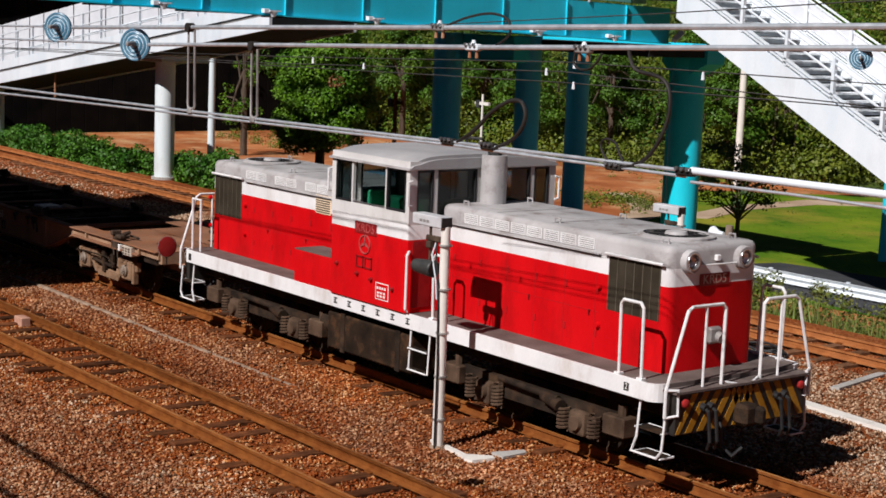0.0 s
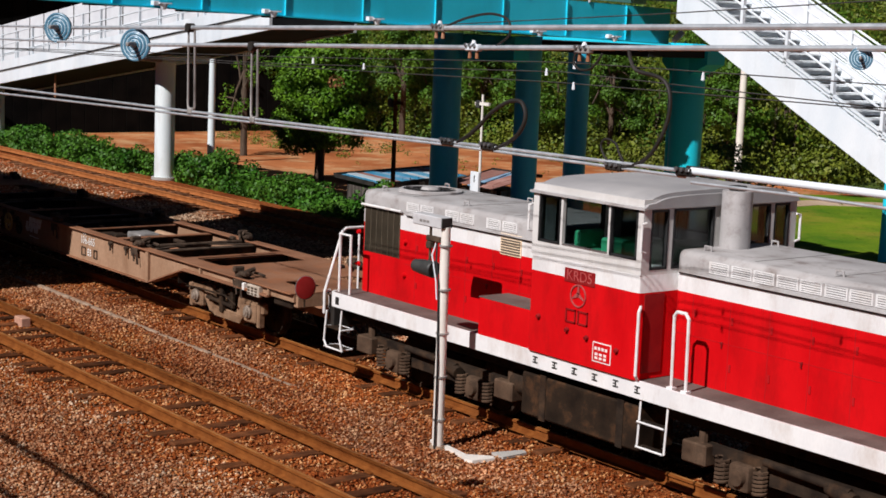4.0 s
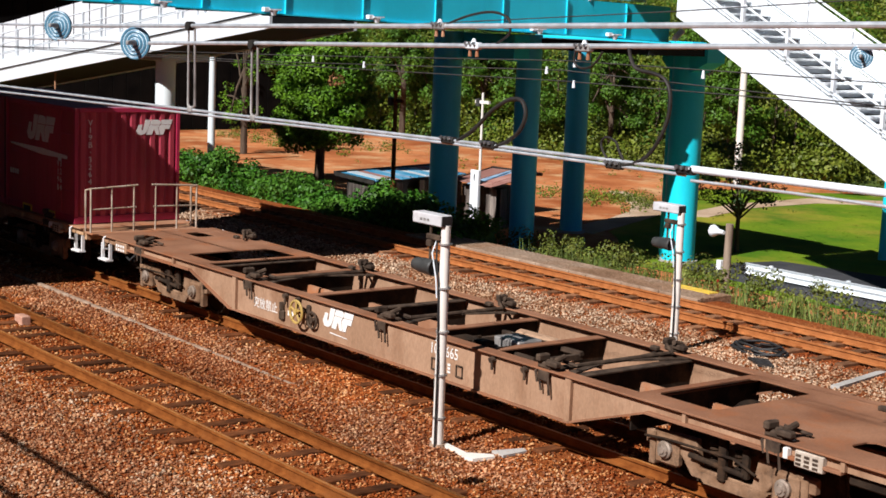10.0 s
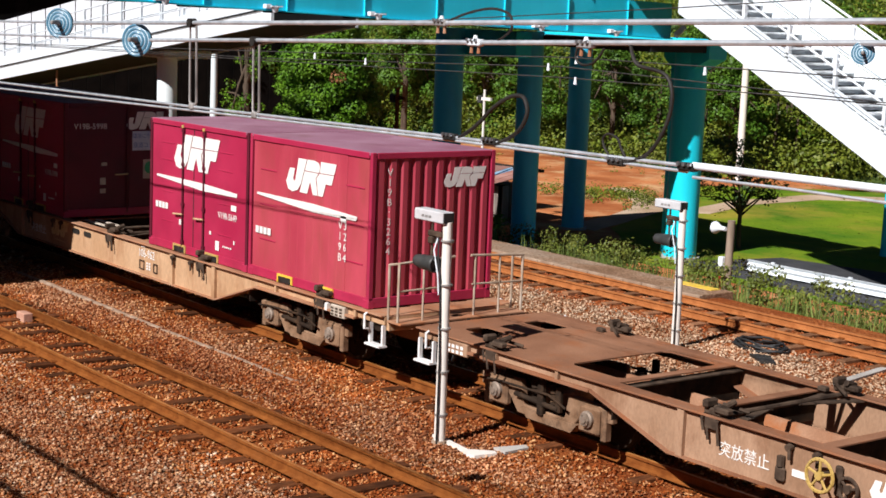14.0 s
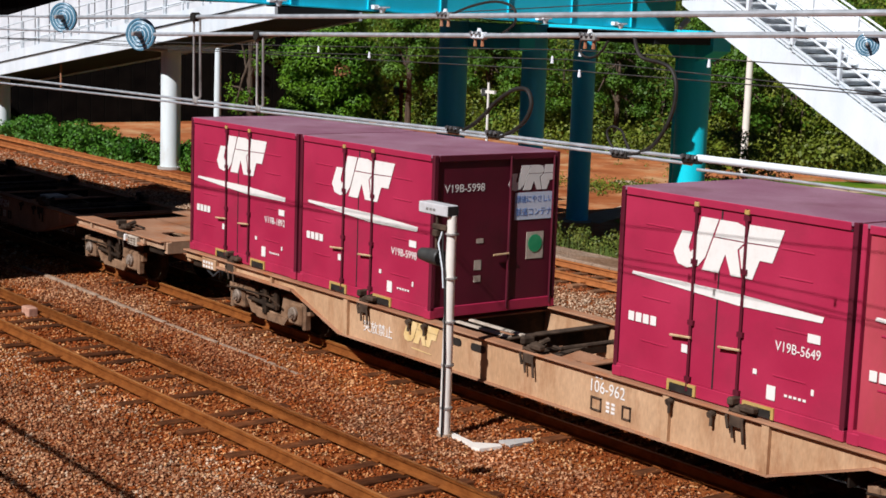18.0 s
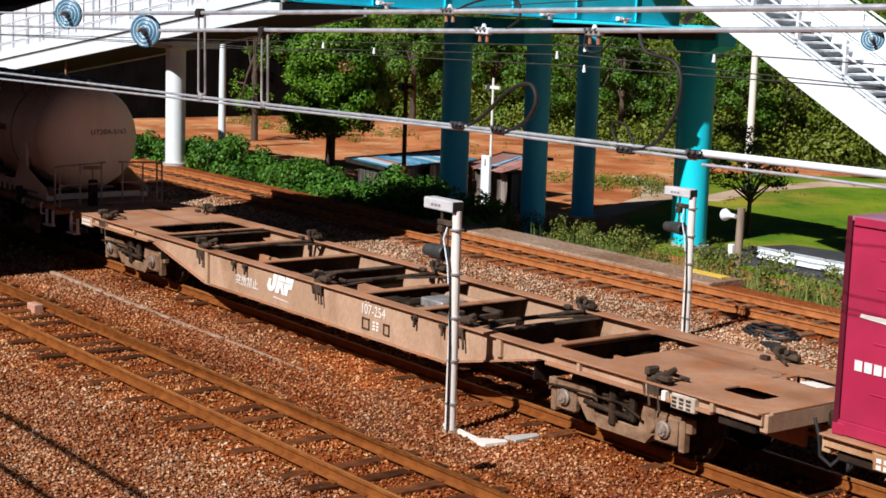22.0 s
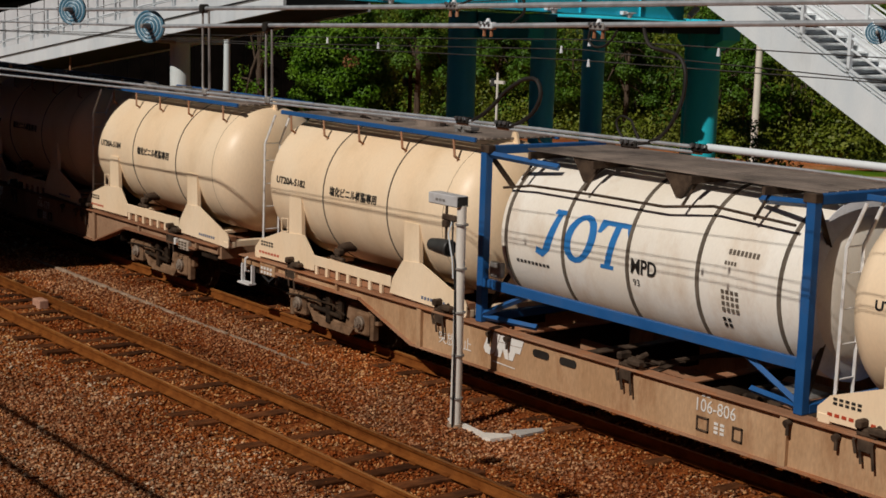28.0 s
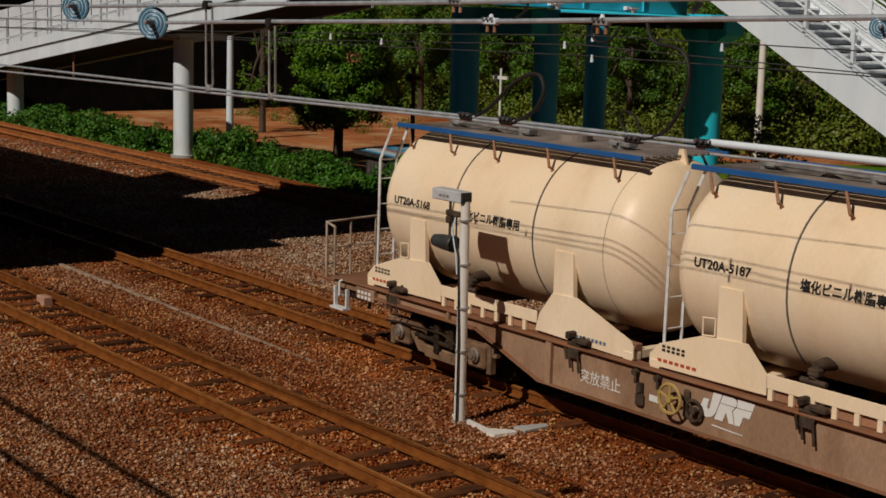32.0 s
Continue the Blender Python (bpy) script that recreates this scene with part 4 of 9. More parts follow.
        for px in (-0.62, 0.62):
            bm = bmesh.new()
            yy = (min(y - s * 0.02, y + s * 0.012), max(y - s * 0.02, y + s * 0.012))
            box(bm, px - 0.24, px + 0.24, *yy, z0 + 0.115, z0 + 0.15)
            box(bm, px - 0.24, px - 0.20, *yy, z0 + 0.01, z0 + 0.115)
            box(bm, px + 0.20, px + 0.24, *yy, z0 + 0.01, z0 + 0.115)
            fp = part("fork_pocket", bm, M_BRIGHTYEL if ribbed else M_HANDYEL, c, "yellow edged fork pocket")
            part("pocket_hole", blk(px - 0.20, px + 0.20, min(y - s * 0.02, y + s * 0.004), max(y - s * 0.02, y + s * 0.004), z0 + 0.01, z0 + 0.115), M_BLACKPAINT, fp)
    # ends
    for e in (-1, 1):
        xx = e * L
        zb, zt = z0 + 0.16, z1 - 0.10
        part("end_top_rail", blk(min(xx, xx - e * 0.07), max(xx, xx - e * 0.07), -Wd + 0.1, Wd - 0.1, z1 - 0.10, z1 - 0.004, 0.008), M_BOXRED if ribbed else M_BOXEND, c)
        bm = bmesh.new()
        if ribbed:
            prof, u = [], -Wd + 0.10
            while u < Wd - 0.2:
                prof += [(xx - e * 0.06, u), (xx - e * 0.015, u + 0.05), (xx - e * 0.015, u + 0.14), (xx - e * 0.06, u + 0.19)]
                u += 0.23
            prism(bm, prof + [(xx - e * 0.09, prof[-1][1]), (xx - e * 0.09, prof[0][1])], zb, zt, "z")
        else:
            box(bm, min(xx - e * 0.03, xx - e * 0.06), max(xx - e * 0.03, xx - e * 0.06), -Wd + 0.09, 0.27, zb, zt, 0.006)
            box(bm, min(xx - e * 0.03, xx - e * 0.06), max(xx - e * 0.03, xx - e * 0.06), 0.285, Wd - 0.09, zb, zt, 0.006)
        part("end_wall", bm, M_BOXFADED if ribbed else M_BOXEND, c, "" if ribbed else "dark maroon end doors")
        if not ribbed:
            bm = bmesh.new()
            for yy in (0.24, Wd - 0.12):
                pipe(bm, [(xx, yy, zb - 0.1), (xx, yy, zt + 0.05)], 0.018, 6)
            part("lock_rod", bm, M_BOXEND, c)
            pipe(bm := bmesh.new(), [(xx + e * 0.02, 0.24, 2.0), (xx + e * 0.02, -0.06, 1.99)], 0.016, 6)
            part("handle", bm, M_HANDLE, c, "tan lock handle")
    # paint marks on the near side
    y = -Wd + 0.018 if not ribbed else -Wd + 0.010
    mx = -0.05 if not ribbed else 0.08
    shapes("company_mark", MARK, M_LETTER, c, side(mx, y - 0.0, 3.0 if not ribbed else 2.98), "large white slanting company mark", 1.2 if not ribbed else 1.05)
    zl = 2.43 if not ribbed else 2.5
    shapes("white_stripe", [[(-1.58, 0.06), (-1.60, 0.02), (0.2, -0.085), (1.45, -0.07), (1.47, 0.0), (0.2, 0.055)]], M_LETTER, c, side(0, y, zl), "tapering white stripe")
    bars(c, side(-1.36, y, 1.93), 0.52, 0.15, 1, 4, M_LETTER, "owner_mark", 0.22)
    if ribbed:
        for k, ch in enumerate("V19B"):
            lettering(ch, 0.18, M_LETTER, c, side(1.0, y, 2.3 - k * 0.17), "code_letter")
        for k, ch in enumerate("3264"):
            lettering(ch, 0.18, M_LETTER, c, side(1.14, y, 2.3 - k * 0.17), "code_letter")
        part("code_tab", blk(1.0, 1.16, y - 0.003, y + 0.003, 2.37, 2.46), M_LETTER, c)
        for k, ch in enumerate("V19B·3264"):
            lettering(ch, 0.17, M_LETTER, c, front(L - 0.012, -0.87, 3.22 - k * 0.155), "end_letter")
        shapes("company_mark", MARK, M_LETTER, c, front(L - 0.010, 0.60, 3.12), "", 0.60)
    else:
        lettering(code, 0.165, M_LETTER, c, side(1.13, y, 1.98), "code", squeeze=0.9)
        bars(c, side(1.15, y, 1.44), 0.34, 0.045, 1, 5, M_LETTER)
        for px, pz, w, h in ((1.35, 2.16, 0.18, 0.10), (0.78, 1.42, 0.13, 0.17), (-0.62, 1.67, 0.10, 0.10), (0.52, 1.62, 0.06, 0.06), (1.38, 1.55, 0.04, 0.07)):
            part("tag", blk(px - w / 2, px + w / 2, y - 0.003, y + 0.002, pz - h / 2, pz + h / 2), M_LETTER, c, "white paper tag")
        if end_sticker:
            lettering(code, 0.17, M_LETTER, c, front(L - 0.026, -0.62, 3.03), "end_code")
            shapes("company_mark", MARK, M_LETTER, c, front(L - 0.026, 0.72, 3.15), "", 0.72)
            part("slogan_board", blk(L - 0.03, L - 0.022, 0.36, 1.12, 2.5, 2.92), M_STICKERPALE, c, "pale blue slogan sticker")
            lettering("環境にやさしい", 0.125, M_STICKERBLUE, c, front(L - 0.02, 0.74, 2.81), "slogan", squeeze=0.86)
            lettering("鉄道コンテナ", 0.135, M_STICKERBLUE, c, front(L - 0.02, 0.74, 2.61), "slogan", squeeze=0.9)
            part("label_panel", blk(L - 0.03, L - 0.022, 0.62, 0.96, 1.88, 2.3), M_PLATE, c, "round green tree emblem")
            lathe(bm := bmesh.new(), [(0, 0.14), (0.004, 0.14)], (L - 0.02, 0.79, 2.12), "x", 24)
            part("green_emblem", bm, M_STICKERGREEN, c)
            for py, pz, w, h in ((-0.3, 2.22, 0.13, 0.07), (-0.33, 1.85, 0.13, 0.15), (-0.33, 1.64, 0.13, 0.10)):
                part("tag", blk(L - 0.028, L - 0.023, py - w / 2, py + w / 2, pz - h / 2, pz + h / 2), M_PLATE, c)
    return c


M_HANDLE = material("tan_handle", [(0.42, 0.28, 0.14), (0.55, 0.40, 0.24)], 8, 60, 0.6, bump=0.05)
freight_box(-50.1, "V19B-1892", "crimson freight container with white stripe and mark")
freight_box(-46.32, "V19B-5998", "crimson container with sticker on its dark end", end_sticker=True)
freight_box(-38.66, "V19B-5649", "bright crimson container with side doors")
freight_box(-34.9, "V19B-3264", "faded crimson container with ribbed walls", ribbed=True)


def dome(r, depth, n=7):
    """Profile of a dished end, from the rim to the crown."""
    return [(depth * math.sin(math.pi / 2 * k / n), r * math.cos(math.pi / 2 * k / n) ** 0.75 if k < n else 0.02) for k in range(n + 1)]


def powder_tank(x, code, label, front_code=True):
    """A cream pressure tank on saddles in a skirted cradle, with a top walkway."""
    c = rider(thing("tank_container", label, "tank container", "cream tanks"), x)
    R, zc = 1.19, 2.42
    head = dome(R, 0.66, 30)
    prof = [(-2.52 - d * 0.7, r) for d, r in head[::-1]] + [(2.38 + d, r) for d, r in head]
    part("barrel", lathe(bmesh.new(), prof, (0, 0, zc), "x", 56), M_CREAM, c, "cream painted tank barrel", True)
    for sx in (-0.90, 0.94):
        bm = lathe(bmesh.new(), [(sx - 0.014, R - 0.01), (sx - 0.012, R + 0.010), (sx + 0.012, R + 0.010), (sx + 0.014, R - 0.01)], (0, 0, zc), "x", 56)
        part("weld_band", bm, M_BAND, c, "dark band round the barrel", True)
    bm = lathe(bmesh.new(), [(2.36, R - 0.005), (2.365, R + 0.003), (2.375, R + 0.003), (2.38, R - 0.005)], (0, 0, zc), "x", 56)
    part("weld_seam", bm, M_BANDLIGHT, c, "", True)
    # cradle
    for s in (-1, 1):
        y0, y1 = sorted((s * 1.215, s * 1.195))
        for e, a in ((-1, -2.05), (1, 1.6)):
            bm = bmesh.new()
            if e < 0:
                o = [(-3.05, 1.12), (-3.05, 1.26), (-2.88, 1.42), (-2.17, 1.65), (-1.43, 1.69), (-1.10, 1.38), (-1.10, 1.14)]
            else:
                o = [(1.10, 1.14), (1.17, 1.38), (1.43, 1.70), (1.92, 1.72), (3.0, 1.34), (3.05, 1.26), (3.05, 1.12), (2.8, 1.10)]
            prism(bm, o, y0, y1)
            part("skirt", bm, M_CREAM, c, "cream cradle skirt plate")
            xa = -1.94 if e < 0 else 1.43
            bm = bmesh.new()
            prism(bm, [(xa, 1.55), (xa + 0.42, 1.55), (xa + 0.38, 2.30), (xa, 2.30)], min(s * 1.20, s * 1.13), max(s * 1.20, s * 1.13))
            part("saddle_strap", bm, M_CREAM, c)
            bm = bmesh.new()
            n = 8
            ring = [(R + 0.004, 3 * math.pi / 2 - s * (0.1 + 1.35 * k / n)) for k in range(n + 1)]
            pts = [(-math.cos(t) * r * s * (1 if s > 0 else 1), math.sin(t) * r) for r, t in ring]
            prism(bm, [(abs(p) * s, zc + q) for p, q in pts] + [(s * 0.12, 1.16), (s * 1.19, 1.16)], xa + 0.02, xa + 0.40, "x")
            part("saddle", bm, M_CREAM, c)
        part("side_beam", blk(-1.11, 1.12, y0, y1, 1.23, 1.40, 0.005), M_CREAM, c)
        for k in range(7):
            px = -1.08 + k * 0.315
            part("beam_foot", blk(px, px + 0.07, min(s * 1.21, s * 1.17), max(s * 1.21, s * 1.17), 1.09, 1.24), M_CREAM, c)
        part("base_beam", blk(-3.03, 3.03, min(s * 1.16, s * 1.03), max(s * 1.16, s * 1.03), 1.09, 1.30, 0.008), M_WAGONRUST, c, "rusty base beam")
        for e in (-1, 1):
            part("corner_casting", blk(e * 2.87, e * 3.035, min(s * 1.225, s * 1.05), max(s * 1.225, s * 1.05), 1.085, 1.20, 0.01), M_CREAM, c)
    for e in (-1, 1):
        part("end_beam", blk(e * 2.9, e * 3.03, -1.05, 1.05, 1.10, 1.22, 0.01), M_CREAM, c)
    # walkway on top: blue edge, grating, brackets, fittings
    for s in (-1, 1):
        part("walk_edge", blk(-2.88, 2.62, min(s * 0.78, s * 0.83), max(s * 0.78, s * 0.83), 3.60, 3.67, 0.008), M_TANKBLUE, c, "blue walkway edge rail")
        for px in (-2.55, -1.5, -0.45, 0.75, 2.1):
            bm = bmesh.new()
            pipe(bm, [(px, s * 0.82, 3.60), (px + 0.12, s * 0.88, 3.36), (px + 0.12, s * 0.80, 3.31)], 0.018, 6)
            part("walk_bracket", bm, M_WAGONRUST, c)
    bm = bmesh.new()
    for k in range(13):
        yy = -0.76 + k * 0.127
        box(bm, -2.8, 2.55, yy - 0.045, yy + 0.045, 3.625, 3.65)
    part("walk_grating", bm, M_TOPGREY, c, "worn grey-brown walkway grating")
    for px, r in ((-1.2, 0.25), (0.4, 0.25)):
        part("manhole", rod(bmesh.new(), (px, 0, 3.60), (px, 0, 3.74), r, seg=20), M_TOPGREY, c)
    bm = bmesh.new()
    for px in (-2.2, -0.5, 1.45, 1.62):
        rod(bm, (px, -0.25, 3.6), (px, -0.25, 3.78), 0.05)
        box(bm, px - 0.05, px + 0.2, -0.3, -0.1, 3.68, 3.76, 0.02)
    pipe(bm, [(-2.2, -0.25, 3.72), (-1.4, -0.35, 3.74), (-0.5, -0.25, 3.72)], 0.025)
    part("valve", bm, M_VALVE, c)
    for px in (-2.4, 2.55):
        part("lifting_lug", prism(bmesh.new(), [(px - 0.12, 3.50), (px + 0.12, 3.50), (px + 0.04, 3.73), (px - 0.04, 3.73)], -0.02, 0.02), M_CREAM, c)
    # ladder on the back end, valve under the belly, handles
    bm = bmesh.new()
    for yy in (-1.16, -0.86):
        pipe(bm, [(-2.86, yy, 1.2), (-2.84, yy, 3.1), (-2.70, yy + 0.12, 3.60)], 0.022, 6)
    for zz in (1.6, 2.0, 2.4, 2.8, 3.1):
        pipe(bm, [(-2.85, -1.16, zz), (-2.85, -0.86, zz)], 0.010, 6)
    part("ladder", bm, M_HANDRAIL, c, "white end ladder")
    bm = bmesh.new()
    lathe(bm, [(-0.2, 0.05), (-0.1, 0.075), (0.1, 0.09)], (-0.45, -0.95, 1.62), "y", 16)
    rod(bm, (-0.45, -1.0, 1.60), (-0.45, -1.2, 1.46), 0.05)
    rod(bm, (-0.62, -1.18, 1.44), (-0.25, -1.18, 1.44), 0.035)
    box(bm, -0.52, -0.36, -1.22, -1.1, 1.5, 1.6, 0.02)
    part("outlet_valve", bm, M_BRACKET, c, "dark outlet valve under the belly")
    bm = bmesh.new()
    pipe(bm, [(-2.16, -1.21, 1.66), (-2.16, -1.21, 1.88), (-1.96, -1.21, 1.90), (-1.96, -1.21, 1.68), (-2.16, -1.21, 1.66)], 0.012, 6)
    part("card_holder", bm, M_CREAM, c)
    # writing
    y = -R - 0.006
    for text, tx, tz, tn, sq in ((code, -1.93, 2.53, "tank_code", 1.12), ("塩化ビニル樹脂専用", -0.03, 2.51, "cargo_text", 0.98)):
        ob = lettering(text, 0.155, M_LETTERDARK, c, Matrix.Identity(4), tn, squeeze=sq, heavy=0.004)
        for v in ob.data.vertices:
            a = math.asin((tz - zc) / R) + v.co.y / R
            v.co = Vector((tx + v.co.x, -(R + 0.006 + v.co.z) * math.cos(a), zc + (R + 0.006) * math.sin(a)))
    if front_code:
        ob = lettering(code, 0.155, M_LETTERDARK, c, Matrix.Identity(4), "end_code", squeeze=1.1)
        for v in ob.data.vertices:
            py, pz = 0.27 + v.co.x, 2.58 + v.co.y
            q = min(0.99, (math.hypot(py, pz - zc) / R) ** (4 / 3))
            v.co = Vector((2.385 + 0.66 * math.sqrt(1 - q * q) + v.co.z + 0.004, py, pz))
    bars(c, side(-2.62, -1.218, 1.38), 0.42, 0.10, 2, 5, M_LETTERDARK)
    bars(c, side(-2.55, -1.218, 1.22), 0.7, 0.06, 1, 7, M_LETTERRED)
    bars(c, side(2.25, -1.218, 1.22), 0.62, 0.07, 1, 8, M_SMALLBLUE)
    return c


M_BAND = material("dark_band", [(0.10, 0.08, 0.06), (0.17, 0.14, 0.11)], 4, 50, 0.6, bump=0.03)
M_BANDLIGHT = material("weld_line", [(0.36, 0.27, 0.17), (0.46, 0.36, 0.24)], 4, 50, 0.6, bump=0.03)
M_SMALLBLUE = material("letter_blue", [(0.10, 0.14, 0.22), (0.16, 0.20, 0.30)], 5, 60, 0.6, bump=0.0)
powder_tank(-76.8, "UT20A-5163", "cream powder tank container with rounded ends")
powder_tank(-89.4, "UT20A-5182", "cream powder tank container with blue walkway edge")
powder_tank(-96.46, "UT20A-5184", "cream powder tank container with blue walkway edge")
powder_tank(-102.89, "UT20A-5187", "cream powder tank container with blue walkway edge")
powder_tank(-109.29, "UT20A-5168", "cream powder tank container at the train's tail")


def framed_tank(x):
    """A white tank in a blue box frame."""
    c = rider(thing("framed_tank_container", "white tank with blue mark in a blue steel frame", "tank container"), x)
    R, zc, L, W2, z0, z1 = 1.12, 2.42, 3.03, 1.22, 1.09, 3.64
    head = dome(0.92, 0.30, 5)
    part("barrel", lathe(bmesh.new(), [(-2.72 - d, r) for d, r in head[::-1]] + [(-2.62, R), (2.80, R)] + [(2.84 + d * 0.5, r) for d, r in head], (0, 0, zc), "x", 56), M_TANKWHITE, c, "white insulated tank jacket", True)
    for sx in (-2.51, -1.3, -0.04, 1.2, 2.51):
        bm = lathe(bmesh.new(), [(sx - 0.03, R - 0.01), (sx - 0.03, R + 0.012), (sx + 0.03, R + 0.012), (sx + 0.03, R - 0.01)], (0, 0, zc), "x", 56)
        part("jacket_band", bm, M_BAND, c, "dark jacket strap", True)
    part("end_cladding", lathe(bmesh.new(), [(2.80, R + 0.003), (2.81, R + 0.003), (2.87, 0.95), (2.88, 0.5)], (0, 0, zc), "x", 56), M_CLAD, c, "white end cladding", True)
    for e in (-1, 1):
        for s in (-1, 1):
            y0, y1 = sorted((s * W2, s * (W2 - 0.13)))
            part("corner_post", blk(min(e * L, e * (L - 0.13)), max(e * L, e * (L - 0.13)), y0, y1, z0, z1, 0.01), M_TANKBLUE, c, "blue steel corner post")
            part("corner_casting", blk(min(e * (L + 0.004), e * (L - 0.18)), max(e * (L + 0.004), e * (L - 0.18)), y0 - 0.004, y1 + 0.004, z1 - 0.11, z1 + 0.004, 0.01), M_BRACKET, c)
            bm = bmesh.new()
            rod(bm, (e * (L - 0.07), s * (W2 - 0.06), z1 - 0.12), (e * 1.85, s * (W2 - 0.45), z1 - 0.22), 0.05, seg=4)
            part("top_brace", bm, M_TANKBLUE, c)
            bm = bmesh.new()
            rod(bm, (e * (L - 0.07), s * (W2 - 0.06), z0 + 0.10), (e * 1.95, s * (W2 - 0.12), z0 + 0.55), 0.045, seg=4)
            rod(bm, (e * (L - 0.07), s * (W2 - 0.06), z0 + 0.08), (e * 2.0, s * (W2 - 0.30), z0 + 0.06), 0.045, seg=4)
            part("bottom_brace", bm, M_TANKBLUE, c)
            for za, zd in ((z1 - 0.1, 0.3), (z0 + 0.1, -0.3)):
                part("end_brace", rod(bmesh.new(), (e * (L - 0.06), s * (W2 - 0.1), za), (e * (L - 0.25), s * 0.5, zc + zd), 0.04, seg=4), M_BRACKET, c)
        part("end_rail", blk(min(e * L, e * (L - 0.12)), max(e * L, e * (L - 0.12)), -W2 + 0.13, W2 - 0.13, z1 - 0.13, z1 - 0.01, 0.01), M_TANKBLUE, c)
        part("end_sill", blk(min(e * L, e * (L - 0.12)), max(e * L, e * (L - 0.12)), -W2 + 0.13, W2 - 0.13, z0, z0 + 0.12, 0.01), M_TANKBLUE, c)
    for s in (-1, 1):
        y0, y1 = sorted((s * (W2 - 0.01), s * (W2 - 0.09)))
        part("side_rail", blk(-L + 0.13, L - 0.13, y0, y1, 1.60, 1.74, 0.008), M_TANKBLUE, c, "blue lower side rail")
        bm = bmesh.new()
        pipe(bm, [(-2.75, s * 1.0, 3.05), (-2.1, s * 1.04, 3.15), (-0.7, s * 1.06, 3.18), (0.5, s * 1.05, 3.18), (1.3, s * 1.0, 3.28), (2.6, s * 1.02, 3.22)], 0.019)
        part("cable_run", bm, M_BRACKET, c, "dark pipe along the jacket")
    bm = bmesh.new()
    for k in range(9):
        yy = -0.72 + k * 0.18
        box(bm, -2.5, 2.85, yy - 0.07, yy + 0.07, 3.60, 3.63)
    part("walk_grating", bm, M_TOPGREY, c, "dark worn top walkway")
    for px in (-1.3, 0.45):
        bm = bmesh.new()
        prism(bm, [(px - 0.28, 3.6), (px + 0.28, 3.6), (px + 0.05, 3.28), (px - 0.05, 3.28)], -0.76, -0.72)
        part("walk_gusset", bm, M_BRACKET, c)
    for px in (-2.3, -1.0, 0.8, 2.0):
        bm = bmesh.new()
        box(bm, px, px + 0.05, -0.95, 0.95, 3.50, 3.6)
        pipe(bm, [(px, -0.72, 3.6), (px - 0.05, -1.0, 3.2)], 0.02, 6)
        part("walk_support", bm, M_BRACKET, c)
    part("document_box", blk(-2.8, -2.55, -1.18, -1.08, 1.78, 2.0, 0.015), M_VALVE, c)
    # blue mark and small print, laid on the curve of the jacket
    y = -R - 0.016
    zt = 2.57
    hook = [(0.05, 0.30), (0.24, 0.30), (0.22, 0.24), (0.17, 0.24), (0.02, -0.22), (-0.10, -0.32), (-0.22, -0.28), (-0.20, -0.20), (-0.10, -0.22), (0.08, 0.24), (0.03, 0.24)]
    tee = [(0.0, 0.28), (0.56, 0.28), (0.56, 0.12), (0.50, 0.12), (0.46, 0.22), (0.36, 0.22), (0.24, -0.24), (0.30, -0.24), (0.29, -0.29), (0.06, -0.29), (0.07, -0.24), (0.13, -0.24), (0.25, 0.22), (0.12, 0.22), (0.02, 0.12), (-0.04, 0.12)]
    wrapped("blue_mark", [[(p * 1.25 - 1.60, q * 1.12) for p, q in hook]], M_MARKBLUE, c, R, zc, zt, "blue slanting company mark")
    ring = []
    for k in range(16):
        a, b = 2 * math.pi * k / 16, 2 * math.pi * (k + 1) / 16
        ring.append([(-0.98 + 0.30 * math.cos(a) + 0.08 * math.sin(a), 0.34 * math.sin(a)), (-0.98 + 0.30 * math.cos(b) + 0.08 * math.sin(b), 0.34 * math.sin(b)), (-0.98 + 0.16 * math.cos(b) + 0.06 * math.sin(b), 0.26 * math.sin(b)), (-0.98 + 0.16 * math.cos(a) + 0.06 * math.sin(a), 0.26 * math.sin(a))])
    wrapped("blue_mark", ring, M_MARKBLUE, c, R, zc, zt)
    wrapped("blue_mark", [[(p * 1.08 - 0.62, q * 1.12) for p, q in tee]], M_MARKBLUE, c, R, zc, zt)
    lettering("MPD", 0.26, M_LETTERDARK, c, pose(0.26, y + 0.012, 2.36, 91, 0, 0), "cargo_text", squeeze=0.9, heavy=0.006)
    lettering("93", 0.13, M_LETTERDARK, c, pose(0.12, y + 0.044, 2.15, 104, 0, 0), "cargo_text")
    bars(c, pose(-1.95, y + 0.06, 2.10, 106.6, 0, 0), 0.72, 0.07, 1, 9, M_LETTERDARK)
    bars(c, pose(1.9, y + 0.08, 2.80, 70, 0, 0), 0.5, 0.10, 1, 8, M_BAND)
    bars(c, pose(1.72, y + 0.04, 2.66, 77.6, 0, 0), 0.2, 0.07, 1, 4, M_BAND)
    bars(c, pose(1.75, y + 0.035, 2.2, 101.3, 0, 0), 0.3, 0.3, 4, 4, M_BAND)
    bars(c, pose(1.65, y + 0.13, 1.92, 116.5, 0, 0), 0.16, 0.16, 2, 2, M_LETTERDARK)
    return c


M_MARKBLUE = material("mark_blue", [(0.015, 0.16, 0.46), (0.03, 0.21, 0.54)], 3, 40, 0.5, bump=0.0)
M_CLAD = material("grey_cladding", [(0.66, 0.68, 0.72), (0.76, 0.77, 0.80)], 1.2, 40, 0.45, 0.0, 0.05, stain=(0.12, 0.11, 0.12), stain_scale=1.2, stain_amount=0.5)
framed_tank(-83.1)


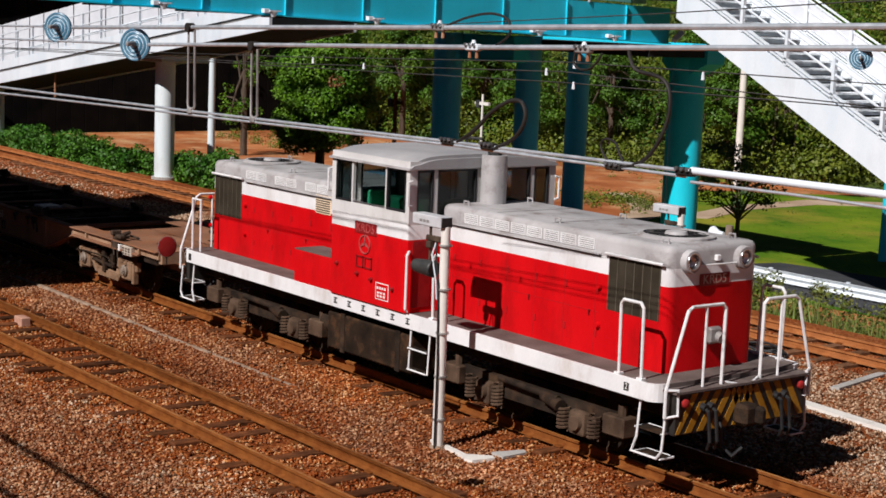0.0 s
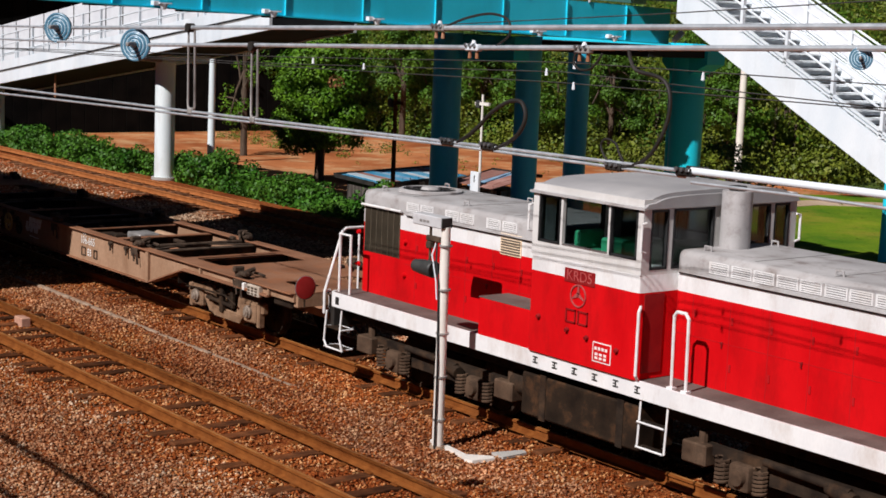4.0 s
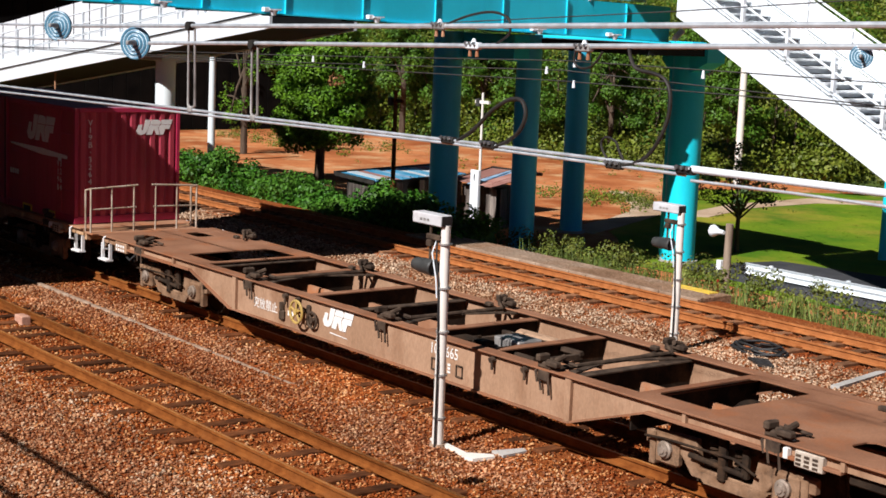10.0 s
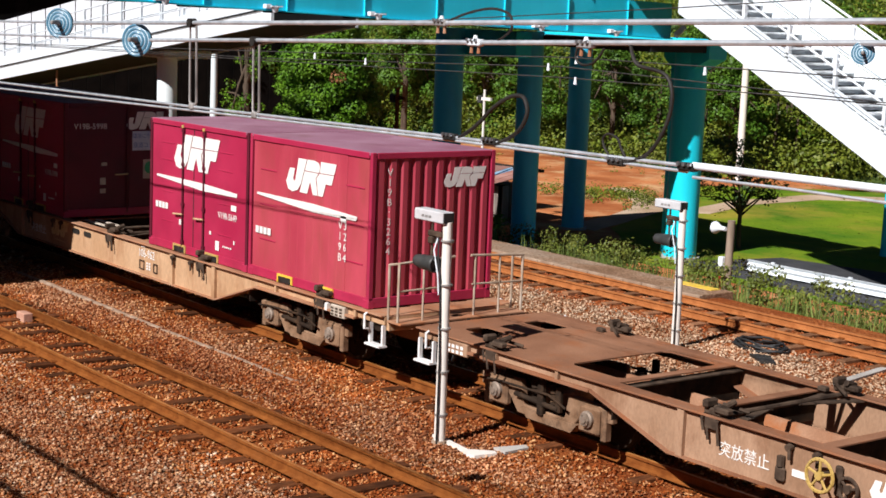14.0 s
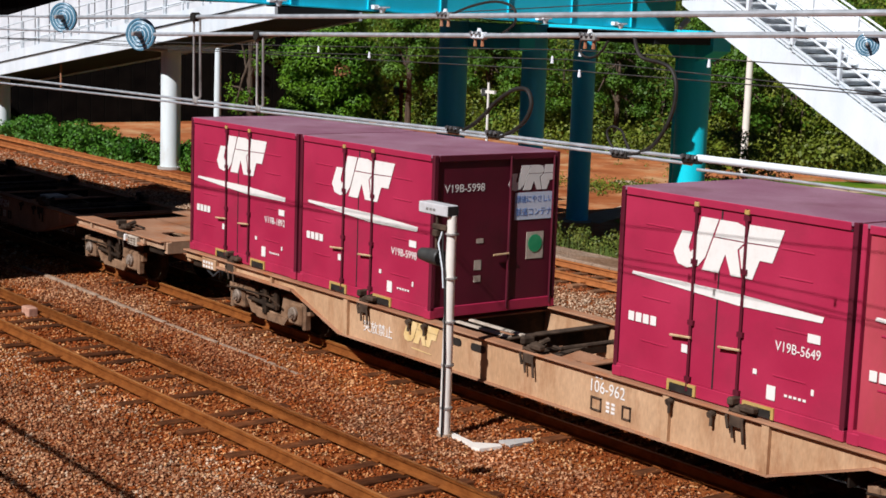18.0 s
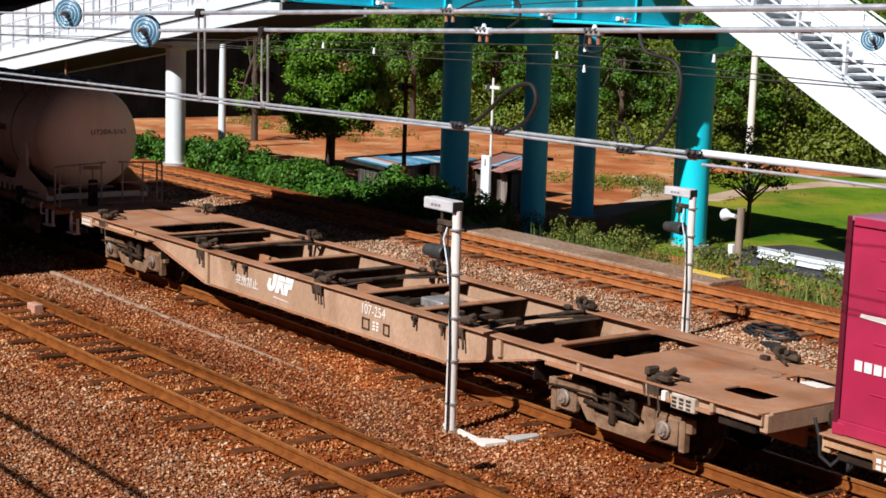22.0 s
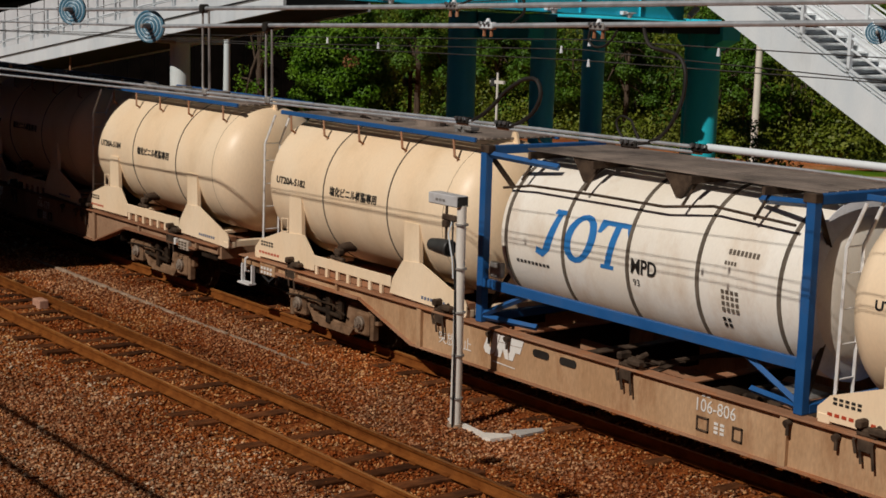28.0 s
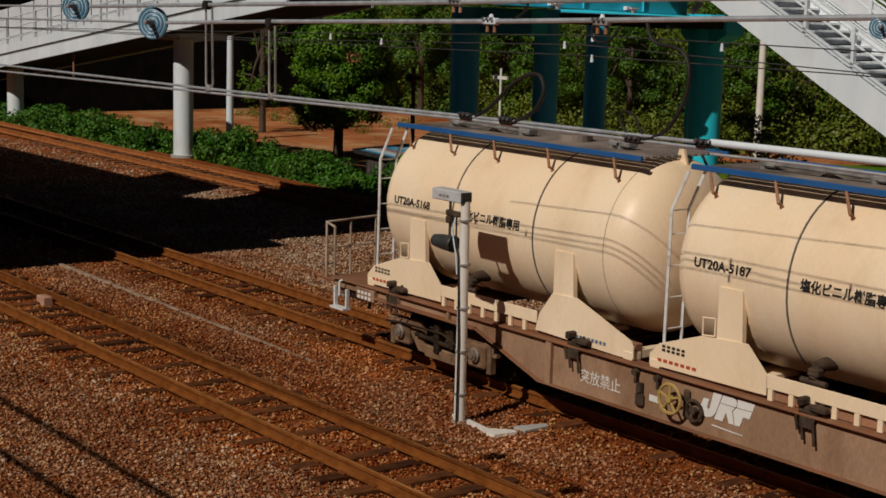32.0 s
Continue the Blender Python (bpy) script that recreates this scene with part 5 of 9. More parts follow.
# ---- the locomotive ----
def hood(root, name, x0, x1, end):
    """A long bonnet: red body, white stripe, grey cap with louvres, radiator grilles and fan at its outer end."""
    W2 = 0.83
    o = round_rect(x0, x1, -W2, W2, 0.13)
    body = part(name, prism(bmesh.new(), o, 1.34, 2.48, "z"), M_RED, root, "red painted bonnet body", True)
    part("white_stripe", prism(bmesh.new(), o, 2.48, 2.715, "z"), M_LOCOWHITE, body, "white stripe round the bonnet", True)
    bm = prism(bmesh.new(), o, 2.715, 3.0, "z")
    top = [e for e in bm.edges if all(v.co.z > 2.99 for v in e.verts)]
    bmesh.ops.bevel(bm, geom=top, offset=0.09, segments=3, affect="EDGES", profile=0.5)
    part("cap", bm, M_GREYROOF, body, "grey bonnet cap", True)
    for s in (-1, 1):
        y = s * W2
        # gutter strip
        a, b = (x0 + 0.1, x1 - 1.25) if end > 0 else (x0 + 1.25, x1 - 0.1)
        part("gutter", blk(a, b, min(y, y + s * 0.05), max(y, y + s * 0.05), 2.722, 2.742, 0.004), M_GREYROOF, body)
        part("gutter_seal", blk(a, b, min(y, y + s * 0.02), max(y, y + s * 0.02), 2.702, 2.722), M_RUBBER, body, "black seal under the gutter")
        for zz in (1.95,):
            part("door_seam", blk(a, b, min(y, y + s * 0.003), max(y, y + s * 0.003), zz, zz + 0.006), M_SEAM, body)
        # louvres in pairs
        n = 4 if end > 0 else 3
        for k in range(n):
            lx = a + (0.5 if end > 0 else 0.0) + k * (b - a - 0.6) / n
            for d in (0.0, 0.36):
                lo = part("louvre", blk(lx + d, lx + d + 0.30, min(y, y + s * 0.006), max(y, y + s * 0.006), 2.79, 2.91), M_LOUVRE, body, "pale louvred vent")
                for q in range(4):
                    part("slat", blk(lx + d + 0.015, lx + d + 0.285, min(y, y + s * 0.016), max(y, y + s * 0.016), 2.80 + q * 0.028, 2.817 + q * 0.028), M_LOCOWHITE, lo)
                for q0, q1, w0, w1 in ((-0.012, 0.312, 2.778, 2.792), (-0.012, 0.312, 2.908, 2.922), (-0.012, 0.012, 2.792, 2.908), (0.288, 0.312, 2.792, 2.908)):
                    part("louvre_frame", blk(lx + d + q0, lx + d + q1, min(y, y + s * 0.012), max(y, y + s * 0.012), w0, w1), M_LOCOWHITE, lo)
        # doors: thin seams, hinges and latches
        k, sx = 0, a + 0.25
        while sx < b:
            part("door_seam", blk(sx, sx + 0.008, min(y, y + s * 0.003), max(y, y + s * 0.003), 1.4, 2.46), M_SEAM, body)
            for zz in (1.62, 2.2):
                part("hinge", blk(sx + 0.03, sx + 0.06, min(y, y + s * 0.012), max(y, y + s * 0.012), zz, zz + 0.09), M_SEAM, body)
            if k % 2:
                bm = bmesh.new()
                rod(bm, (sx - 0.1, y, 1.95), (sx - 0.1, y + s * 0.02, 1.95), 0.018)
                box(bm, sx - 0.108, sx - 0.092, min(y, y + s * 0.02), max(y, y + s * 0.02), 1.89, 1.95)
                part("latch", bm, M_DARKRED, body)
            sx += 0.62
            k += 1
        # radiator grille at the outer end
        ga, gb = (x1 - 1.08, x1 - 0.14) if end > 0 else (x0 + 0.14, x0 + 1.08)
        g = part("radiator_grille", blk(ga, gb, min(y, y + s * 0.004), max(y, y + s * 0.004), 2.02, 2.74), M_GRILLE, body, "dark olive radiator grille")
        for k in range(7):
            gx = ga + (gb - ga) * (k + 0.02) / 6.04
            part("grille_bar", blk(gx - 0.006, gx + 0.006, min(y, y + s * 0.014), max(y, y + s * 0.014), 2.02, 2.74), M_GRILLEBAR, g)
        bm = rod(bmesh.new(), (ga - 0.05, y + s * 0.05, 2.765), (gb + 0.08, y + s * 0.05, 2.765), 0.02)
        part("rain_rail", bm, M_HANDRAIL, body)
        for px in ((ga - 0.16,) if end > 0 else (ga - 0.16, gb + 0.16)):
            for zz in (1.78, 2.3):
                part("tail_knob", rod(bmesh.new(), (px, y, zz), (px, y + s * 0.05, zz), 0.045, 0.03, 10), M_RED, body)
    # fan and lifting eyes on top
    fx = x1 - 0.72 if end > 0 else x0 + 0.72
    bm = lathe(bmesh.new(), [(2.995, 0.52), (3.03, 0.52), (3.045, 0.49), (3.045, 0.44), (3.0, 0.43)], (fx, 0, 0), "z", 36)
    fan = part("fan_ring", bm, M_GREYROOF, body, "round radiator fan cowl", True)
    lathe(bm := bmesh.new(), [(3.002, 0.43), (3.012, 0.43)], (fx, 0, 0), "z", 32)
    part("fan_well", bm, M_BLACKPAINT, fan)
    bm = bmesh.new()
    for q in (0.13, 0.22, 0.31, 0.39):
        for k in range(24):
            a0, a1 = 2 * math.pi * k / 24, 2 * math.pi * (k + 1) / 24
            rod(bm, (fx + q * math.cos(a0), q * math.sin(a0), 3.035), (fx + q * math.cos(a1), q * math.sin(a1), 3.035), 0.006, seg=4)
    for k in range(4):
        a0 = math.pi * k / 4
        rod(bm, (fx - 0.43 * math.cos(a0), -0.43 * math.sin(a0), 3.03), (fx + 0.43 * math.cos(a0), 0.43 * math.sin(a0), 3.03), 0.008, seg=4)
    part("fan_guard", bm, M_STEELDARK, fan)
    lathe(bm := bmesh.new(), [(3.03, 0.16), (3.07, 0.14), (3.08, 0.08)], (fx, 0, 0), "z", 20)
    part("fan_hub", bm, M_GREYROOF, fan, "", True)
    for ex in (x0 + 0.35, (x0 + x1) / 2, x1 - 0.3):
        for s in (-1, 1):
            bm = bmesh.new()
            pipe(bm, [(ex - 0.06, s * 0.62, 2.99), (ex - 0.05, s * 0.62, 3.06), (ex + 0.05, s * 0.62, 3.06), (ex + 0.06, s * 0.62, 2.99)], 0.012, 6)
            part("lifting_eye", bm, M_GREYROOF, body)
    for k in range(3):
        sx = x0 + (x1 - x0) * (k + 1) / 4
        part("roof_seam", blk(sx, sx + 0.012, -0.71, 0.71, 2.998, 3.004), M_LOUVRE, body)
    # outer end face: lamps, plate, jumper
    xe = x1 if end > 0 else x0
    for s in (-1, 1):
        bm = lathe(bmesh.new(), [(0.0, 0.155), (end * 0.07, 0.155), (end * 0.09, 0.14), (end * 0.09, 0.11), (end * 0.03, 0.10)], (xe, s * 0.49, 2.80), "x", 24)
        lamp = part("headlight", bm, M_GREYROOF, body, "round headlight in a grey housing", True)
        lathe(bm := bmesh.new(), [(end * 0.05, 0.105), (end * 0.065, 0.09), (end * 0.075, 0.04)], (xe, s * 0.49, 2.80), "x", 20)
        part("bezel", lathe(bmesh.new(), [(end * 0.085, 0.118), (end * 0.098, 0.112), (end * 0.098, 0.098), (end * 0.06, 0.096)], (xe, s * 0.49, 2.80), "x", 24, False), M_CHROME, lamp, "chrome lamp ring", True)
        part("lens", bm, M_LENS, lamp, "clear glass lens", True)
        lathe(bm := bmesh.new(), [(end * 0.02, 0.10), (end * 0.045, 0.06), (end * 0.03, 0.02)], (xe, s * 0.49, 2.80), "x", 20)
        part("reflector", bm, M_CHROME, lamp, "", True)
    part("number_plate", blk(min(xe, xe + end * 0.012), max(xe, xe + end * 0.012), -0.28, 0.28, 2.46, 2.62, 0.004), M_DARKRED, body, "dark red plate with metal characters")
    lettering("KRD5", 0.17, M_SILVERLET, body, front(xe + end * 0.014, 0, 2.54) if end > 0 else pose(xe - 0.014, 0, 2.54, 90, 0, -90), "plate_letters", squeeze=1.05)
    bm = bmesh.new()
    pipe(bm, [(xe + end * 0.05, -0.40, 2.74), (xe + end * 0.05, 0.40, 2.74)], 0.012, 6)
    box(bm, xe, xe + end * 0.06, -0.03, 0.05, 2.78, 2.86, 0.01)
    part("lamp_bar", bm, M_HANDRAIL, body)
    bm = bmesh.new()
    box(bm, xe, xe + end * 0.10, -0.12, 0.12, 1.70, 1.92, 0.03)
    rod(bm, (xe + end * 0.08, 0.04, 1.8), (xe + end * 0.17, 0.04, 1.78), 0.07, seg=12)
    part("jumper_socket", bm, M_VALVE, body, "metal jumper cable socket")
    body.location = (0, 0, -0.028)
    return body


M_SEAM = material("door_seam_red", [(0.36, 0.004, 0.006), (0.44, 0.006, 0.008)], 5, 60, 0.6, bump=0.02)
M_DARKRED = material("dark_red_detail", [(0.20, 0.006, 0.008), (0.28, 0.01, 0.01)], 5, 60, 0.5, bump=0.03)
M_LOUVRE = material("louvre_shadow", [(0.16, 0.155, 0.15), (0.22, 0.21, 0.20)], 5, 60, 0.6, bump=0.03)
M_GRILLEBAR = material("grille_bar_olive", [(0.075, 0.062, 0.042), (0.115, 0.095, 0.066)], 5, 60, 0.6, bump=0.03)
M_LOCOBOX = material("underframe_grey", [(0.013, 0.008, 0.005), (0.036, 0.022, 0.013)], 3, 50, 0.9, bump=0.25, stain=(0.13, 0.055, 0.022), stain_scale=3, stain_amount=0.75)

M_ROSE = material("red_washed_metal", [(0.42, 0.06, 0.06), (0.55, 0.14, 0.13)], 8, 60, 0.45, 0.3, 0.03)


def cab(root):
    X0, X1, W2 = -1.07, 1.0, 1.42
    T = 0.05
    body = part("cab_lower", prism(bmesh.new(), round_rect(X0, X1, -W2, W2, 0.05, 2), 1.343, 2.44, "z"), M_RED, root, "red lower cab body", True)
    part("cab_stripe", prism(bmesh.new(), round_rect(X0 - 0.002, X1 + 0.002, -W2 - 0.002, W2 + 0.002, 0.05, 2), 2.44, 2.66, "z"), M_LOCOWHITE, root, "white cab stripe", True)
    # upper walls with real openings
    zb, z0, z1, zt = 2.66, 2.84, 3.47, 3.60
    for s in (-1, 1):
        y0, y1 = sorted((s * W2, s * (W2 - T)))
        w = part("cab_side", blk(X0, X1, y0, y1, zb, z0), M_CABGREY, root, "light grey upper cab side")
        part("cant_rail", blk(X0, X1, y0, y1, z1, zt), M_CABGREY, w)
        for a, b in ((X0, X0 + 0.12), (-0.50 - 0.02, -0.50 + 0.02), (0.38, 0.42), (X1 - 0.09, X1)):
            part("window_pillar", blk(a, b, y0, y1, z0, z1), M_CABGREY, w)
        for a, b, fixed in ((X0 + 0.12, -0.52, True), (0.42, X1 - 0.09, True)):
            bm = bmesh.new()
            for q in ((a, b, z0, z0 + 0.03), (a, b, z1 - 0.03, z1), (a, a + 0.03, z0, z1), (b - 0.03, b, z0, z1)):
                box(bm, q[0], q[1], y0 - 0.006, y1 + 0.006, q[2], q[3])
            f = part("window_frame", bm, M_RUBBER, w, "black rubber window surround")
            p = part("pane", blk(a + 0.02, b - 0.02, (y0 + y1) / 2 - 0.003, (y0 + y1) / 2 + 0.003, z0 + 0.02, z1 - 0.02), M_GLASS, w, "tinted window pane")
            p.visible_shadow = False
        part("sash_rail", blk(-0.48, 0.38, y0 + 0.005, y1 - 0.005, z0, z0 + 0.025), M_CHROME, w)
        for hx in (X0 - 0.03, X1 + 0.03):
            bm = pipe(bmesh.new(), [(hx, s * (W2 - 0.03), 2.95), (hx, s * (W2 + 0.05), 2.97), (hx, s * (W2 + 0.05), 3.3), (hx, s * (W2 - 0.03), 3.32)], 0.015, 6)
            part("grab_rail", bm, M_HANDRAIL, root)
        bm = bmesh.new()
        pipe(bm, [(X1 + 0.02, s * (W2 - 0.02), 1.36), (X1 + 0.05, s * (W2 + 0.04), 1.42), (X1 + 0.05, s * (W2 + 0.04), 2.22), (X1 + 0.02, s * (W2 - 0.02), 2.28)], 0.019)
        part("grab_rail", bm, M_HANDRAIL, root)
    for e, x in ((-1, X0), (1, X1)):
        xa, xb = sorted((x, x - e * T))
        bm = bmesh.new()
        box(bm, xa, xb, -W2 + T, W2 - T, zb, z0 - 0.12)
        box(bm, xa, xb, -W2 + T, W2 - T, z1, zt)
        for a, b in ((-W2 + T, -W2 + 0.14), (-0.98, -0.90), (-0.16, 0.16), (0.90, 0.98), (W2 - 0.14, W2 - T)):
            box(bm, xa, xb, a, b, z0 - 0.12, z1)
        w = part("cab_end", bm, M_CABGREY, root, "grey cab end wall")
        for a, b in ((-W2 + 0.14, -0.98), (-0.90, -0.16), (0.16, 0.90), (0.98, W2 - 0.14)):
            zl = z0 - 0.12
            bm = bmesh.new()
            for q in ((a, b, zl, zl + 0.03), (a, b, z1 - 0.03, z1), (a, a + 0.03, zl, z1), (b - 0.03, b, zl, z1)):
                box(bm, xa - 0.006, xb + 0.006, q[0], q[1], q[2], q[3])
            part("window_frame", bm, M_RUBBER, w)
            p = part("pane", blk((xa + xb) / 2 - 0.003, (xa + xb) / 2 + 0.003, a + 0.02, b - 0.02, zl + 0.02, z1 - 0.02), M_GLASS, w)
            p.visible_shadow = False
    part("cab_door", blk(X1, X1 + 0.012, -W2 + 0.09, -0.99, 1.42, 2.42), M_DARKRED, root)
    # roof, cambered
    o = []
    for k in range(33):
        u = -math.cos(math.pi * k / 32)
        o.append((u * (W2 + 0.02), 3.49 + 0.17 * (1 - abs(u) ** 8) + 0.035 * (1 - u * u)))
    bm = prism(bmesh.new(), o, X0 - 0.03, X1 + 0.04, "x")
    ends = [e for e in bm.edges if abs(e.verts[0].co.x - e.verts[1].co.x) < 1e-6 and min(e.verts[0].co.z, e.verts[1].co.z) > 3.55]
    bmesh.ops.bevel(bm, geom=ends, offset=0.05, segments=2, affect="EDGES")
    part("cab_roof", bm, M_ROOFGREY, root, "grey cambered cab roof", True)
    bm = bmesh.new()
    box(bm, X0 - 0.04, X1 + 0.05, -W2 - 0.045, -W2 - 0.018, 3.475, 3.505)
    part("roof_gutter", bm, M_GREYROOF, root)
    part("whistle", pipe(bmesh.new(), [(-0.2, 0.55, 3.74), (-0.2, 0.55, 3.84), (-0.05, 0.55, 3.84), (0.12, 0.62, 3.84)], 0.025), M_STEELDARK, root)
    # inside
    part("cab_floor", blk(X0 + T, X1 - T, -W2 + T, W2 - T, 2.2, 2.45), M_STEELDARK, root)
    for px, py in ((-0.45, -0.75), (0.55, 0.75)):
        bm = bmesh.new()
        box(bm, px - 0.22, px + 0.22, py - 0.24, py + 0.24, 2.62, 2.74, 0.04)
        box(bm, px - 0.28, px - 0.18, py - 0.24, py + 0.24, 2.74, 2.99, 0.03)
        part("driver_seat", bm, M_SEATGREEN, root, "green driver's seat")
    bm = bmesh.new()
    box(bm, -0.1, 0.35, -1.1, -0.35, 2.45, 2.98, 0.03)
    box(bm, 0.05, 0.55, -0.2, 0.5, 2.45, 2.9, 0.03)
    part("control_desk", bm, M_SEATGREEN, root, "green control desk")
    # marks on the near side
    y = -W2 - 0.004
    part("name_plate", blk(-0.38, 0.20, y - 0.008, y + 0.004, 2.385, 2.57, 0.004), M_DARKRED, root)
    lettering("KRD5", 0.19, M_ROSE, root, side(-0.09, y - 0.010, 2.477), "plate_letters", squeeze=1.05)
    bm = lathe(bmesh.new(), [(0.002, 0.15), (-0.012, 0.15), (-0.012, 0.132), (0.002, 0.132), (0.002, 0.15)], (-0.1, y, 2.23), "y", 28, False)
    em = part("round_emblem", bm, M_ROSE, root, "round metal emblem", True)
    star = []
    for k in range(3):
        a = radians(90 + 120 * k)
        c_, s_ = math.cos(a), math.sin(a)
        star.append([(-0.03 * s_, 0.03 * c_), (0.03 * s_, -0.03 * c_), (0.13 * c_ + 0.008 * s_, 0.13 * s_ - 0.008 * c_), (0.13 * c_ - 0.008 * s_, 0.13 * s_ + 0.008 * c_)])
    shapes("emblem_star", star, M_ROSE, em, side(-0.1, y - 0.006, 2.25))
    for px in (-0.32, -0.09):
        bm = bmesh.new()
        for q in ((px, px + 0.19, 1.86, 1.88), (px, px + 0.19, 2.02, 2.04), (px, px + 0.02, 1.86, 2.04), (px + 0.17, px + 0.19, 1.86, 2.04)):
            box(bm, q[0], q[1], y - 0.012, y + 0.003, q[2], q[3])
        part("card_holder", bm, M_DARKRED, root)
    for px, pz in ((-0.85, 1.84), (-0.28, 1.76), (0.1, 1.72), (0.66, 1.66)):
        part("step_knob", rod(bmesh.new(), (px, y, pz), (px, y - 0.04, pz - 0.01), 0.035, 0.025, 10), M_DARKRED, root)
    pl = part("notice", blk(0.22, 0.56, y - 0.003, y + 0.003, 1.44, 1.70), M_LETTER, root, "white framed inspection notice")
    part("notice_field", blk(0.235, 0.545, y - 0.005, y + 0.002, 1.455, 1.685), M_RED, pl)
    bars(pl, side(0.39, y - 0.006, 1.63), 0.26, 0.06, 1, 4, M_LETTER)
    bars(pl, side(0.39, y - 0.006, 1.53), 0.24, 0.10, 2, 3, M_LETTER)


def loco_bogie(root, bx):
    b = part("bogie", blk(bx - 0.5, bx + 0.5, -0.8, 0.8, 0.5, 0.8, 0.04), M_GRIME, root, "dark grimy power bogie")
    for s in (-1, 1):
        y = s * 1.0
        bm = bmesh.new()
        prism(bm, [(bx - 1.75, 0.72), (bx + 1.75, 0.72), (bx + 1.75, 0.60), (bx + 1.15, 0.56), (bx + 0.6, 0.44), (bx - 0.6, 0.44), (bx - 1.15, 0.56), (bx - 1.75, 0.60)], min(y - 0.05, y + 0.05), max(y - 0.05, y + 0.05))
        part("side_frame", bm, M_GRIME, b)
        for e in (-1, 1):
            ax = bx + e * 1.0
            bm = bmesh.new()
            box(bm, ax - 0.18, ax + 0.16, y - 0.02 * s, y + s * 0.15, 0.28, 0.62, 0.06, 2)
            rod(bm, (ax, y + s * 0.1, 0.46), (ax, y + s * 0.2, 0.46), 0.13, 0.10, 14)
            part("axle_box", bm, M_LOCOGEAR, b, "", True)
            for d in (-0.30, 0.30):
                bm = bmesh.new()
                pipe(bm, [(ax + d + 0.085 * math.cos(k * 0.7), y + s * 0.1 + 0.085 * math.sin(k * 0.7), 0.30 + k * 0.0056) for k in range(60)], 0.018, 5)
                part("coil_spring", bm, M_LOCOGEAR, b, "rusty coil spring", True)
        bm = bmesh.new()
        rod(bm, (bx - 0.62, y + s * 0.14, 0.74), (bx + 0.62, y + s * 0.14, 0.70), 0.05, seg=10)
        rod(bm, (bx + 0.3, y + s * 0.1, 0.68), (bx + 0.7, y + s * 0.16, 0.62), 0.09, seg=12)
        part("brake_cylinder", bm, M_GRIME, b, "", True)
    for e in (-1, 1):
        for s in (-1, 1):
            sx = bx + e * 1.72
            bm = bmesh.new()
            box(bm, sx - 0.2, sx + 0.2, min(s * 0.92, s * 1.18), max(s * 0.92, s * 1.18), 0.45, 0.72, 0.02)
            rod(bm, (sx + 0.05, s * 1.05, 0.72), (sx + 0.05, s * 1.05, 0.86), 0.06)
            part("sand_box", bm, M_LOCOGEAR, root, "grey-brown sand box")
        wheelset(root, bx + e * 1.0, 0.43)


